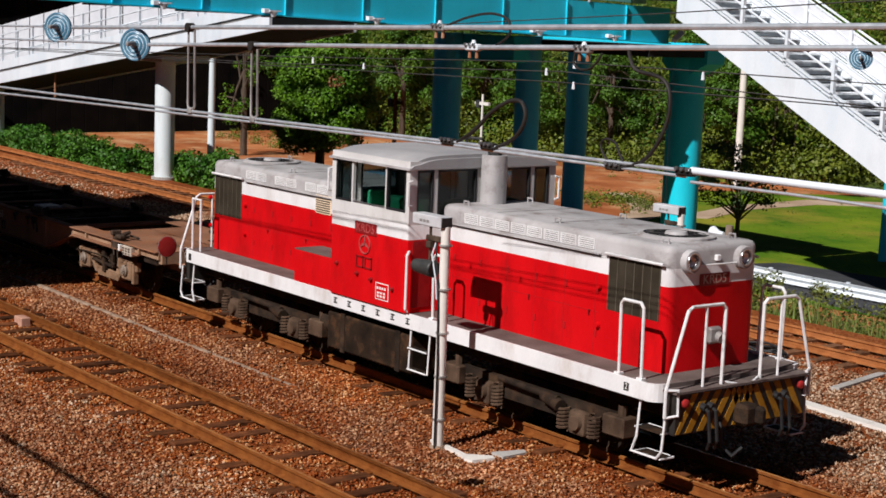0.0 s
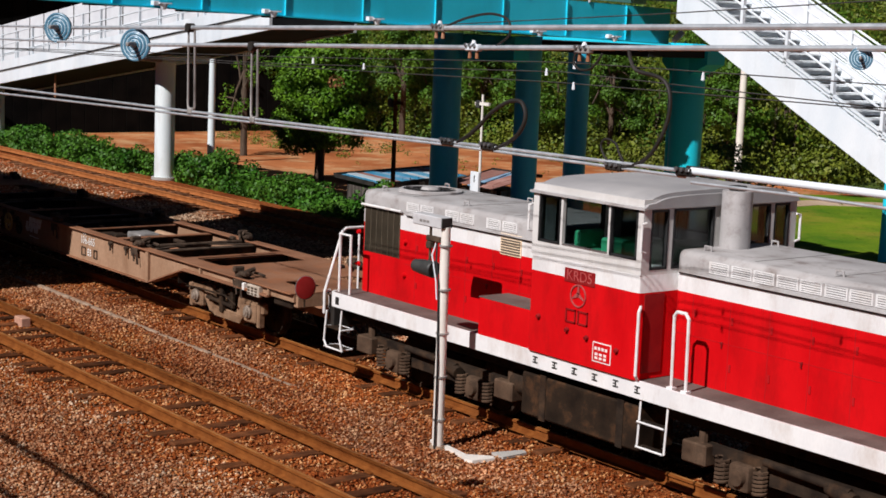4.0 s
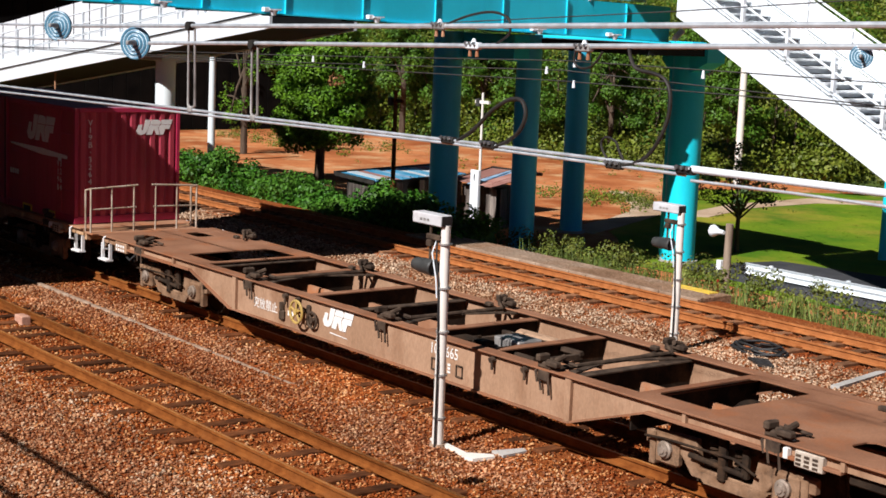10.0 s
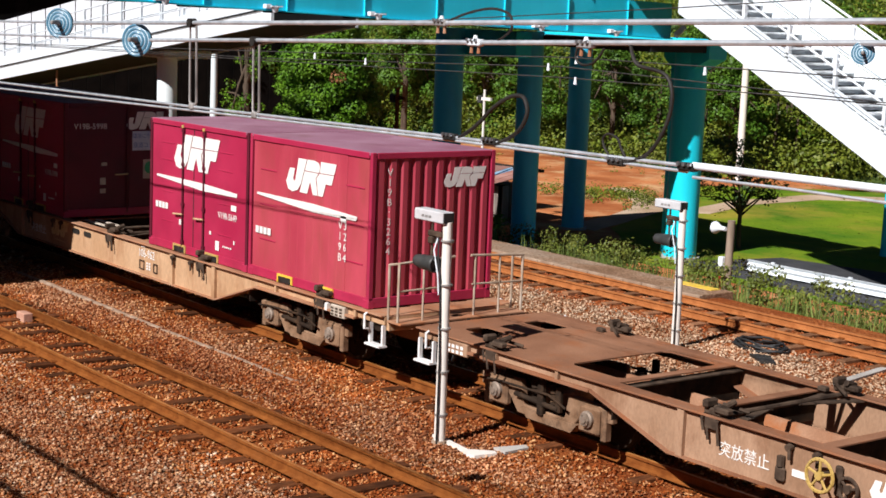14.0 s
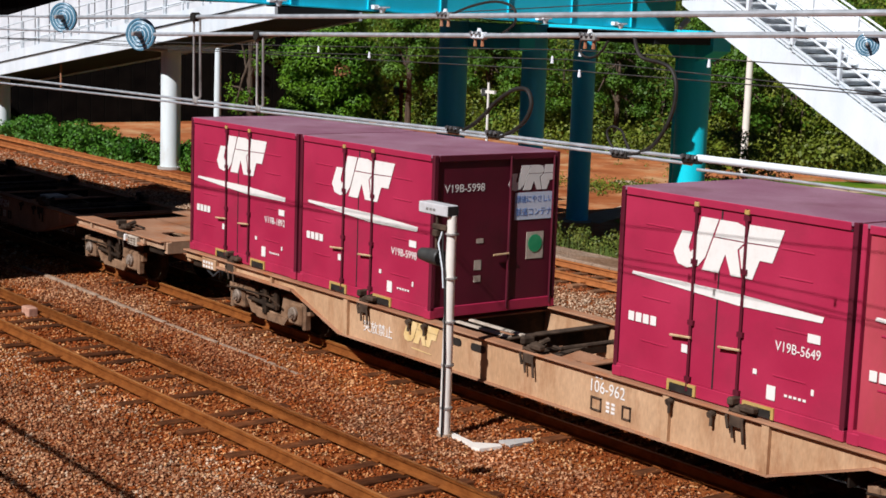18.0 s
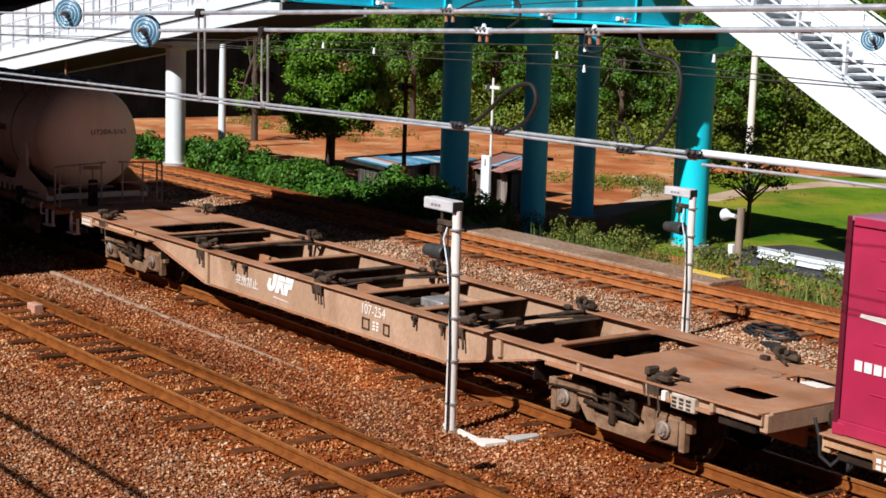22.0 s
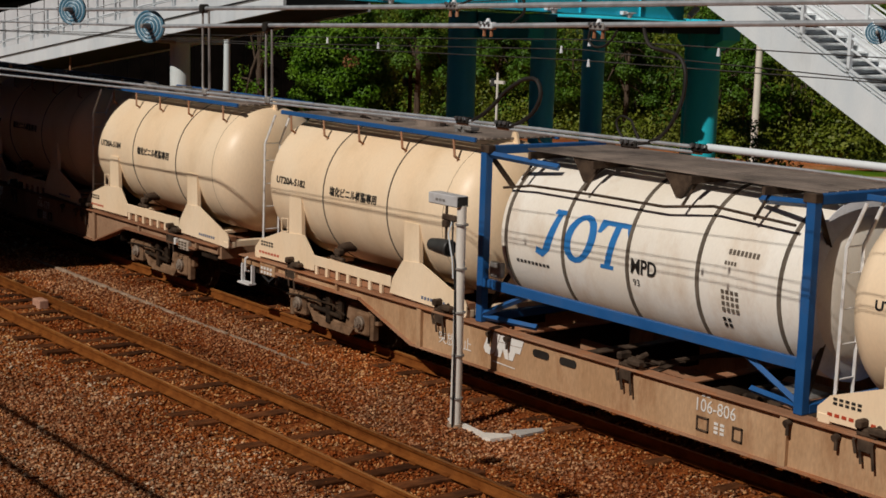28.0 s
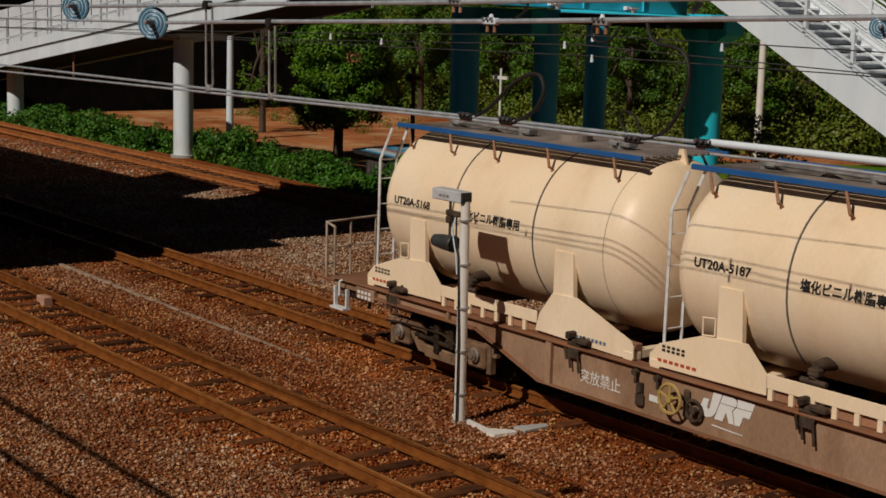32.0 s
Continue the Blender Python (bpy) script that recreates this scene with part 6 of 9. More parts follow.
def build_loco():
    L = rider(thing("diesel_locomotive", "red and white diesel locomotive with central cab", "locomotive"), -4.9)
    # frame and walkways
    part("walkway", prism(bmesh.new(), round_rect(-6.02, 6.2, -1.37, 1.37, 0.18), 1.27, 1.335, "z"), M_DECKBROWN, L, "worn brown walkway plate")
    for s in (-1, 1):
        y0, y1 = sorted((s * 1.38, s * 1.34))
        part("white_sill", blk(-5.86, 6.04, y0, y1, 1.11, 1.34, 0.004), M_LOCOWHITE, L, "white painted side sill")
    for e in (-1, 1):
        bm = bmesh.new()
        r = 0.19
        xc = e * 6.02 if e > 0 else -5.85
        for s in (-1, 1):
            arc = [(xc + e * r * math.sin(radians(18 * k)), s * (1.19 + r * math.cos(radians(18 * k)))) for k in range(6)]
            arc += [(xc + e * (r - 0.04) * math.sin(radians(18 * k)), s * (1.19 + (r - 0.04) * math.cos(radians(18 * k)))) for k in range(5, -1, -1)]
            part("sill_corner", prism(bmesh.new(), arc, 1.11, 1.34, "z"), M_LOCOWHITE, L)
    part("underframe", blk(-5.9, 6.1, -1.0, 1.0, 0.86, 1.27, 0.02), M_GRIME, L, "dark underframe")
    hood(L, "front_bonnet", 1.0, 5.78, 1)
    hood(L, "rear_bonnet", -5.96, -1.07, -1)
    cab(L)
    # exhaust tower before the cab
    bm = prism(bmesh.new(), round_rect(1.08, 1.43, -0.23, 0.15, 0.15, 5), 2.94, 3.70, "z")
    part("exhaust_tower", bm, M_GREYROOF, L, "grey rounded exhaust tower", True)
    part("exhaust_pipe", rod(bmesh.new(), (1.255, -0.04, 3.68), (1.255, -0.04, 3.76), 0.11, seg=20), M_STEELDARK, L)
    # tool lockers beside the rear bonnet
    for s in (-1, 1):
        y0, y1 = sorted((s * 1.37, s * 0.835))
        part("tool_locker", blk(-2.2, -1.09, y0, y1, 1.335, 1.87, 0.012), M_RED, L, "red tool locker")
        part("locker_lid", blk(-2.2, -1.09, y0, y1, 1.87, 1.885), M_DECKBROWN, L)
        part("vent_panel", blk(-2.42, -1.96, min(s * 0.83, s * 0.845), max(s * 0.83, s * 0.845), 2.42, 2.72), M_CREAM, L, "tan louvred vent beside the cab")
        for k in range(7):
            part("vent_slat", blk(-2.40, -1.98, min(s * 0.845, s * 0.855), max(s * 0.845, s * 0.855), 2.44 + k * 0.038, 2.458 + k * 0.038), M_BAND, L)
        part("fuel_tank", blk(-1.35, 0.95, min(s * 1.25, s * 0.6), max(s * 1.25, s * 0.6), 0.38, 0.98, 0.03), M_LOCOBOX, L, "grey underfloor fuel tank")
        for px in (-0.95, 0.55):
            part("tank_strap", blk(px, px + 0.12, min(s * 1.26, s * 1.24), max(s * 1.26, s * 1.24), 0.37, 1.0), M_GRIME, L)
        bm = bmesh.new()
        rod(bm, (-1.75, s * 0.95, 0.72), (-1.38, s * 0.95, 0.72), 0.18, seg=16)
        part("air_reservoir", bm, M_GRIME, L, "", True)
        # side steps below the cab door
        bm = bmesh.new()
        for px in (1.05, 1.52):
            pipe(bm, [(px, s * 1.33, 1.12), (px, s * 1.36, 0.5)], 0.016, 6)
        for zz in (0.5, 0.82):
            pipe(bm, [(1.05, s * 1.385, zz + 0.01), (1.52, s * 1.385, zz + 0.01)], 0.014, 6)
        side_step = part("side_step", bm, M_HANDRAIL, L, "white side step")
        for zz in (0.5, 0.82):
            part("tread", blk(1.06, 1.51, min(s * 1.375, s * 1.26), max(s * 1.375, s * 1.26), zz, zz + 0.02), M_GRIME, side_step, "dark worn tread")
        # hand rails on the sill
        for pa, pb in ((5.46, 5.86), (1.52, 1.76)):
            bm = bmesh.new()
            pipe(bm, [(pa, s * 1.30, 1.33), (pa, s * 1.32, 2.24), (pa + 0.05, s * 1.32, 2.30), (pb - 0.05, s * 1.32, 2.30), (pb, s * 1.32, 2.24), (pb, s * 1.30, 1.33)], 0.021)
            for q in (pa, pb):
                box(bm, q - 0.05, q + 0.05, s * 1.30 - 0.04, s * 1.30 + 0.04, 1.333, 1.36)
            part("hand_rail", bm, M_HANDRAIL, L, "white tubular hand rail")
        bm = bmesh.new()
        pipe(bm, [(-5.9, s * 1.25, 1.33), (-5.9, s * 1.25, 2.27), (-5.6, s * 1.25, 2.27), (-5.6, s * 1.25, 1.33)], 0.021)
        part("hand_rail", bm, M_HANDRAIL, L)
    # ends
    for e in (-1, 1):
        xe = 6.24 if e > 0 else -6.08
        part("buffer_beam", blk(min(xe, xe + e * 0.16), max(xe, xe + e * 0.16), -1.22, 1.22, 0.72, 1.25, 0.012), M_BLACKPAINT, L, "black buffer beam")
        for k in range(14):
            u = -1.45 + k * 0.21
            lo, hi = max(-1.2, min(1.2, u)), max(-1.2, min(1.2, u + 0.11))
            sh = 0.30 if u < 0 else -0.30
            o = [(lo, 0.74), (hi, 0.74), (max(-1.2, min(1.2, u + 0.11 + sh)), 1.23), (max(-1.2, min(1.2, u + sh)), 1.23)]
            if hi - lo > 0.02 and abs(o[2][0] - o[3][0]) > 0.02:
                bm = prism(bmesh.new(), o, min(xe + e * 0.158, xe + e * 0.166), max(xe + e * 0.158, xe + e * 0.166), "x")
                part("hazard_stripe", bm, M_YELLOW, L, "yellow diagonal stripe")
        part("beam_top", blk(min(xe - e * 0.1, xe + e * 0.2), max(xe - e * 0.1, xe + e * 0.2), -1.25, 1.25, 1.25, 1.28), M_DECKBROWN, L)
        for s in (-1, 1):
            # slanted end railing with a post
            bm = bmesh.new()
            pipe(bm, [(xe + e * 0.10, s * 1.34, 0.95), (xe + e * 0.10, s * 1.34, 1.30), (xe + e * 0.10, s * 1.03, 2.26), (xe + e * 0.10, s * 0.95, 2.31), (xe + e * 0.10, s * 0.42, 2.31), (xe + e * 0.10, s * 0.36, 2.25), (xe + e * 0.10, s * 0.36, 1.28)], 0.023)
            pipe(bm, [(xe + e * 0.10, s * 0.70, 1.28), (xe + e * 0.10, s * 0.70, 2.31)], 0.019)
            pipe(bm, [(xe + e * 0.1, s * 1.34, 1.30), (xe + e * 0.17, s * 1.20, 1.30), (xe + e * 0.17, s * 1.18, 0.98), (xe + e * 0.1, s * 1.34, 0.95)], 0.018)
            part("end_railing", bm, M_HANDRAIL, L, "white slanted end railing")
            # corner steps
            bm = bmesh.new()
            px = xe - e * 0.16
            pipe(bm, [(px - 0.2 * e, s * 1.3, 1.12), (px - 0.2 * e, s * 1.34, 0.62), (px - 0.28 * e, s * 1.34, 0.42), (px + 0.16 * e, s * 1.34, 0.42), (px + 0.24 * e, s * 1.34, 0.52), (px + 0.24 * e, s * 1.3, 1.0)], 0.017, 6)
            for zz in (0.42, 0.74):
                pipe(bm, [(px - 0.24, s * 1.34, zz), (px - 0.24, s * 1.1, zz), (px + 0.22, s * 1.1, zz), (px + 0.22, s * 1.34, zz)], 0.012, 6)
            steps = part("corner_step", bm, M_HANDRAIL, L, "white corner steps")
            for zz in (0.42, 0.74):
                part("tread", blk(px - 0.23, px + 0.21, min(s * 1.33, s * 1.1), max(s * 1.33, s * 1.1), zz - 0.008, zz + 0.008), M_GRIME, steps, "dark worn tread")
            bm = bmesh.new()
            lathe(bm, [(e * 0.16, 0.055), (e * 0.21, 0.055), (e * 0.225, 0.035)], (xe, s * 1.08, 1.13), "x", 16)
            part("tail_light", bm, M_DISC, L, "red tail light", True)
        coupler(L, xe + e * 0.12, e)
        for yy in (-0.75, -0.62, 0.6, 0.75):
            bm = bmesh.new()
            pipe(bm, [(xe + e * 0.16, yy, 1.05), (xe + e * 0.28, yy, 1.0), (xe + e * 0.30, yy + 0.03, 0.62), (xe + e * 0.22, yy + 0.08, 0.5)], 0.022)
            rod(bm, (xe + e * 0.16, yy, 1.05), (xe + e * 0.24, yy, 1.04), 0.05)
            part("air_hose", bm, M_RUBBER, L, "rubber air hose")
        bm = pipe(bmesh.new(), [(xe + e * 0.1, -0.3, 1.3), (xe + e * 0.16, -0.1, 1.26), (xe + e * 0.16, 0.15, 1.26), (xe + e * 0.1, 0.32, 1.3)], 0.018)
        part("uncoupling_bar", bm, M_HANDRAIL, L)
        loco_bogie(L, e * 3.55)
    # small writing on the sill
    for k in range(6):
        px = -0.98 + k * 0.39
        strokes = [[(px + p, q), (px + p + u, q), (px + p + u, q + v), (px + p, q + v)] for p, q, u, v in ((-0.05, 0.025, 0.1, 0.02), (-0.05, -0.05, 0.1, 0.02), (-0.012, -0.03, 0.024, 0.055), (-0.045, -0.012, 0.03, 0.016))]
        shapes("owner_text", strokes, M_LETTERDARK, L, side(0.05, -1.382, 1.225))
    part("figure_plate", blk(5.645, 5.735, -1.384, -1.378, 1.17, 1.275), M_LETTERDARK, L)
    lettering("2", 0.11, M_LETTER, L, side(5.69, -1.387, 1.225), "end_number")
    part("figure_plate", blk(-5.80, -5.70, -1.384, -1.378, 1.16, 1.28), M_LETTERDARK, L)


build_loco()

# ---- footbridge, ramp and stairs ----
M_PANEL = material("parapet_panel", [(0.10, 0.42, 0.40), (0.22, 0.55, 0.52)], 1.5, 20, 0.4, bump=0.03, stain=(0.5, 0.62, 0.6), stain_scale=2, stain_amount=0.6, stretch=(1, 1, 0.15))
M_CONCRETE = material("pale_concrete", [(0.34, 0.32, 0.29), (0.46, 0.44, 0.41)], 1.0, 40, 0.85, bump=0.2, stain=(0.22, 0.18, 0.15), stain_scale=1.3, stain_amount=0.5)
# near-black: the shade under decks, landings and stairs is put into the colour
M_SHADEUNDER = material("shaded_underside", [(0.02, 0.022, 0.024), (0.04, 0.042, 0.044)], 1.0, 30, 0.8, bump=0.1)
M_COLWHITE = material("column_pale_paint", [(0.66, 0.76, 0.78), (0.76, 0.83, 0.84)], 1.0, 40, 0.5, bump=0.04, stain=(0.40, 0.32, 0.22), stain_scale=1.5, stain_amount=0.5, stretch=(1, 1, 0.3))
M_TREAD = material("stair_tread", [(0.78, 0.83, 0.86), (0.86, 0.89, 0.90)], 1.5, 40, 0.7, bump=0.1, vary=0.08)


def build_bridge():
    b = thing("footbridge", "teal steel footbridge crossing over the tracks", "bridge", at=pose(-30.5, 0, 0))
    end = 15.85
    def zb(y):
        return 5.74 - 0.0275 * y
    bm = prism(bmesh.new(), [(-34, zb(-34)), (end, zb(end)), (end, zb(end) + 0.92), (-34, zb(-34) + 0.92)], -0.03, 0.0, "x")
    part("main_girder", bm, M_BLUE, b, "teal plate girder")
    bm = prism(bmesh.new(), [(-34, zb(-34) - 0.03), (end, zb(end) - 0.03), (end, zb(end)), (-34, zb(-34))], -0.25, 0.10, "x")
    part("girder_flange", bm, M_BLUE, b)
    for k in range(23):
        y = -32 + k * 2.1
        part("stiffener", blk(0.0, 0.05, y - 0.01, y + 0.01, zb(y) + 0.01, zb(y) + 0.9), M_BLUE, b)
    for k in range(25):
        y = -35.4 + k * 2.1
        if y + 2.0 < end:
            bm = prism(bmesh.new(), [(y, zb(y) + 0.98), (y + 2.0, zb(y + 2) + 0.98), (y + 2.0, zb(y + 2) + 1.98), (y, zb(y) + 1.98)], -0.02, 0.02, "x")
            part("parapet_panel", bm, M_PANEL, b, "pale green streaked parapet panel")
            part("parapet_post", blk(-0.04, 0.04, y - 0.06, y - 0.02, zb(y) + 0.9, zb(y) + 2.05), M_WHITE, b)
    # the deck, flared near side; its unseen outline is drawn to shade things below
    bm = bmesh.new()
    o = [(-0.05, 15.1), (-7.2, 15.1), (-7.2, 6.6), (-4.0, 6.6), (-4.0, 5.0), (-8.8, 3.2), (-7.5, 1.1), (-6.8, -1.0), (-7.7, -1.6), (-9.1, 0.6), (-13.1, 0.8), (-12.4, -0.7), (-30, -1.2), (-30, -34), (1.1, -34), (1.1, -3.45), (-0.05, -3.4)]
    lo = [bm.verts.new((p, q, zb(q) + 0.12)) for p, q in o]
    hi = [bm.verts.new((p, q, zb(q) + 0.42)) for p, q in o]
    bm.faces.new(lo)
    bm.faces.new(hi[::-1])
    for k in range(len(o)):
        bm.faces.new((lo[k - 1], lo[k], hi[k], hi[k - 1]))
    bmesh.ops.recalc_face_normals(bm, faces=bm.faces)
    part("deck", bm, M_SHADEUNDER, b, "bridge deck slab coloured as its shaded underside")
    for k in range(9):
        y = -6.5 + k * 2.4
        part("cross_girder", blk(-3.95, -0.05, y - 0.06, y + 0.06, zb(y) - 0.02, zb(y) + 0.12), M_SHADEUNDER, b)
    part("stair_landing", prism(bmesh.new(), [(-7.6, 15.1), (0.03, 15.1), (-0.25, 18.4), (-7.6, 18.4)], 4.92, 5.22, "z"), M_SHADEUNDER, b, "stair landing slab coloured as its shaded underside")
    # small fittings hanging under the girder's edge
    for y in (0.5, 3.2, 6.0, 11.0, 13.6):
        bm = bmesh.new()
        box(bm, 0.02, 0.16, y - 0.12, y + 0.02, zb(y) + 0.02, zb(y) + 0.12, 0.01)
        rod(bm, (0.14, y + 0.12, zb(y) + 0.06), (0.14, y + 0.12, zb(y) - 0.06), 0.10, 0.05, 12)
        box(bm, 0.05, 0.22, y, y + 0.28, zb(y) + 0.06, zb(y) + 0.09)
        part("wire_insulator", bm, M_WHITE, b, "white insulator under the girder")
    bm = bmesh.new()
    rod(bm, (0.2, 15.85, 5.38), (0.2, 16.15, 5.60), 0.10, seg=4)
    part("end_bearing", bm, M_WHITE, b)


build_bridge()


def bridge_column(x, y, z0, z1, r, mat, label, head=None):
    c = thing("bridge_column", label, "column", "columns of the footbridge")
    part("shaft", rod(bmesh.new(), (x, y, z0), (x, y, z1), r, seg=40), mat, c, "", True)
    part("base_ring", rod(bmesh.new(), (x, y, z0), (x, y, z0 + 0.12), r + 0.10, seg=32), M_CONCRETE, c)
    if head == "tee":
        bm = prism(bmesh.new(), [(x - 0.75, 4.75), (x - 0.40, 4.45), (x + 0.40, 4.45), (x + 1.0, 4.75), (x + 1.0, 5.25), (x - 0.75, 5.25)], y - 0.35, y + 0.35)
        part("head", bm, mat, c)
        part("drain_pipe", rod(bmesh.new(), (x - r - 0.08, y - 0.15, z0), (x - r - 0.08, y - 0.15, 4.6), 0.06, seg=10), mat, c)
    return c


M_COLBLUE = material("column_teal_paint", [(0.045, 0.50, 0.78), (0.06, 0.57, 0.84)], 0.8, 30, 0.35, bump=0.05, stain=(0.02, 0.24, 0.36), stain_scale=0.7, stain_amount=0.4, stretch=(1, 1, 0.3))
M_COLTEAL = material("column_bright_teal", [(0.012, 0.60, 0.74), (0.022, 0.66, 0.80)], 0.8, 30, 0.4, bump=0.05, stain=(0.01, 0.36, 0.48), stain_scale=0.7, stain_amount=0.3, stretch=(1, 1, 0.3))
T_COL = "teal painted round steel column"
bridge_column(-35.2, 14.94, -1.05, 5.32, 0.37, M_COLBLUE, T_COL)
bridge_column(-37.6, 13.8, -1.05, 5.32, 0.43, M_COLBLUE, "thick teal column with a drain pipe")
bridge_column(-37.6, 19.08, -1.05, 5.25, 0.36, M_COLBLUE, T_COL)
bridge_column(-31.56, 17.82, -1.05, 4.9, 0.47, M_COLTEAL, "teal column carrying the stair landing", "tee")
bridge_column(-49.5, 10.6, -0.25, 3.95, 0.345, M_COLWHITE, "pale painted column under the ramp")
bridge_column(-64.9, 10.6, -0.25, 2.1, 0.345, M_COLWHITE, "pale painted column under the ramp")
single("portal_beam", blk(-38.1, -34.9, 14.1, 14.7, 4.55, 5.3, 0.02), M_BLUE, "teal cross beam between two columns", "beam")
single("portal_beam", blk(-38.0, -31.2, 17.5, 18.1, 4.95, 5.3, 0.02), M_BLUE, "teal cross beam under the landing", "beam")
single("ramp_beam", blk(-50.6, -48.9, 10.15, 12.0, 3.85, 4.2, 0.02), M_COLWHITE, "pale cross beam under the ramp", "beam")


def build_ramp():
    r = thing("access_ramp", "white sloping bicycle ramp with railings", "ramp")
    def z(x):
        return 2.47 + (x + 61) * 0.1319
    xa, xb = -92, -40.3
    for y0, y1, nm in ((9.2, 9.3, "near"), (12.2, 12.3, "far")):
        for lo, hi, pr in ((0.0, 0.43, 0.0), (0.53, 0.86, -0.03)):
            bm = prism(bmesh.new(), [(xa, z(xa) + lo), (xb, z(xb) + lo), (xb, z(xb) + hi), (xa, z(xa) + hi)], y0 + pr, y1)
            part("fascia", bm, M_WHITE, r, "white painted fascia board")
        bm = prism(bmesh.new(), [(xa, z(xa) + 0.43), (xb, z(xb) + 0.43), (xb, z(xb) + 0.53), (xa, z(xa) + 0.53)], y0 + 0.03, y1)
        part("shadow_gap", bm, M_LOUVRE, r)
        for h in (1.1, 1.5, 1.9):
            rod(bm := bmesh.new(), (xa, y0 + 0.05, z(xa) + h), (xb, y0 + 0.05, z(xb) + h), 0.025, seg=6)
            part("rail", bm, M_WHITE, r, "white tubular railing")
        k = 0
        x = xb - 1.0
        while x > -88:
            part("railing_post", blk(x - 0.03, x + 0.03, y0 + 0.01, y0 + 0.09, z(x) + 0.86, z(x) + 1.93), M_WHITE, r)
            bm = prism(bmesh.new(), [(x + 0.05, z(x) + 0.95), (x + 1.45, z(x + 1.4) + 0.95), (x + 1.45, z(x + 1.4) + 3.2), (x + 0.05, z(x) + 3.2)], y0 + 0.06, y0 + 0.07)
            if nm == "far":
                part("railing_panel", bm, M_RAILPANEL, r, "pale railing panel")
            else:
                bm.free()
            x -= 1.5
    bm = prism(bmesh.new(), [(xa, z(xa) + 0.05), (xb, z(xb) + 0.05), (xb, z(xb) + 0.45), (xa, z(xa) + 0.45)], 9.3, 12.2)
    part("ramp_deck", bm, M_SHADEUNDER, r)
    bm = bmesh.new()
    pipe(bm, [(-56.5, 9.6, 2.2), (-56.5, 9.6, z(-56.5))], 0.04)
    part("drain_pipe", bm, M_WAGONRUST, r)


M_RAILPANEL = material("railing_panel_grey", [(0.62, 0.64, 0.67), (0.72, 0.74, 0.76)], 1.5, 30, 0.5, bump=0.03)
build_ramp()


def build_stairs():
    x0, x1, zt, zl = -28.65, -15.13, 5.968, -1.02
    s = thing("bridge_stairs", "white steel stairs descending from the footbridge", "stairs")
    g = (zl - zt) / (x1 - x0)
    def z(x):
        return zt + (x - x0) * g
    for y0, nm in ((14.20, "near"), (16.57, "far")):
        bm = prism(bmesh.new(), [(x0, z(x0)), (x1, z(x1)), (x1, z(x1) + 0.85), (x0, z(x0) + 0.85)], y0, y0 + 0.08)
        part("stringer", bm, M_WHITE, s, "broad white side stringer")
        for h in (0.91, 0.995):
            bm = prism(bmesh.new(), [(x0, z(x0) + h), (x1, z(x1) + h), (x1, z(x1) + h + 0.042), (x0, z(x0) + h + 0.042)], y0 - 0.01, y0 + 0.09)
            part("bottom_rail", bm, M_WHITE, s)
        for h in (1.48, 1.73, 1.86):
            rod(bm := bmesh.new(), (x0, y0 + 0.04, z(x0) + h), (x1, y0 + 0.04, z(x1) + h), 0.03, seg=6)
            part("hand_rail", bm, M_WHITE, s, "white hand rail")
        x = x0 + 0.76
        while x < x1:
            part("railing_post", blk(x - 0.042, x + 0.042, y0 - 0.01, y0 + 0.09, z(x) + 0.85, z(x) + 1.86), M_WHITE, s)
            if nm == "far":
                bm = prism(bmesh.new(), [(x + 0.06, z(x + 0.06) + 1.05), (x + 1.40, z(x + 1.40) + 1.05), (x + 1.40, z(x + 1.40) + 1.69), (x + 0.06, z(x + 0.06) + 1.69)], y0 + 0.03, y0 + 0.05)
                part("railing_panel", bm, M_RAILPANEL, s, "pale railing panel")
            x += 1.45
    n = 39
    tread = solid("tread", blk(-0.17, 0.19, 14.28, 16.57, -0.05, 0.0), M_TREAD)
    riser = solid("riser", blk(-0.17, -0.15, 14.28, 16.57, -0.19, -0.05), M_WHITE)
    for k in range(n):
        x = x0 + 0.2 + k * (x1 - x0 - 0.2) / n
        for me, nm in ((tread, "tread"), (riser, "riser")):
            o = new(nm, me)
            o.parent = s
            o.location = (x, 0, z(x) + 0.60)
    # soffit and landing take the near-black colour that stands for shade
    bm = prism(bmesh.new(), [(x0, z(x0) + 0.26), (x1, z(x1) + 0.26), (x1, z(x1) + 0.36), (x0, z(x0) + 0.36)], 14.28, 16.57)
    part("soffit", bm, M_SHADEUNDER, s)
    part("landing", blk(-30.46, -28.67, 14.25, 16.66, 6.42, 6.56), M_SHADEUNDER, s, "landing slab at the stair head, coloured as in shade")
    # upper return flight behind, seen through the railings
    for y0 in (18.1,):
        bm = prism(bmesh.new(), [(-26.1, 7.13), (-18.6, 6.28), (-18.6, 6.80), (-26.1, 7.64)], y0, y0 + 0.08)
        part("back_stringer", bm, M_WHITE, s)


build_stairs()

# plain unseen wall added behind the eye, closing the place and blocking low sky light
wl = thing("sky_block_wall", "plain grey wall added out of view to block low sky light", "wall", kind="structure")
for k in range(32):
    part("wall_panel", blk(-150 + k * 6, -144.03 + k * 6, -27.5, -27.1, -0.4, 8.6, 0.02), M_CONCRETE, wl)
part("wall_coping", blk(-150, 42, -27.6, -27.0, 8.6, 8.8, 0.02), M_CONCRETE, wl)

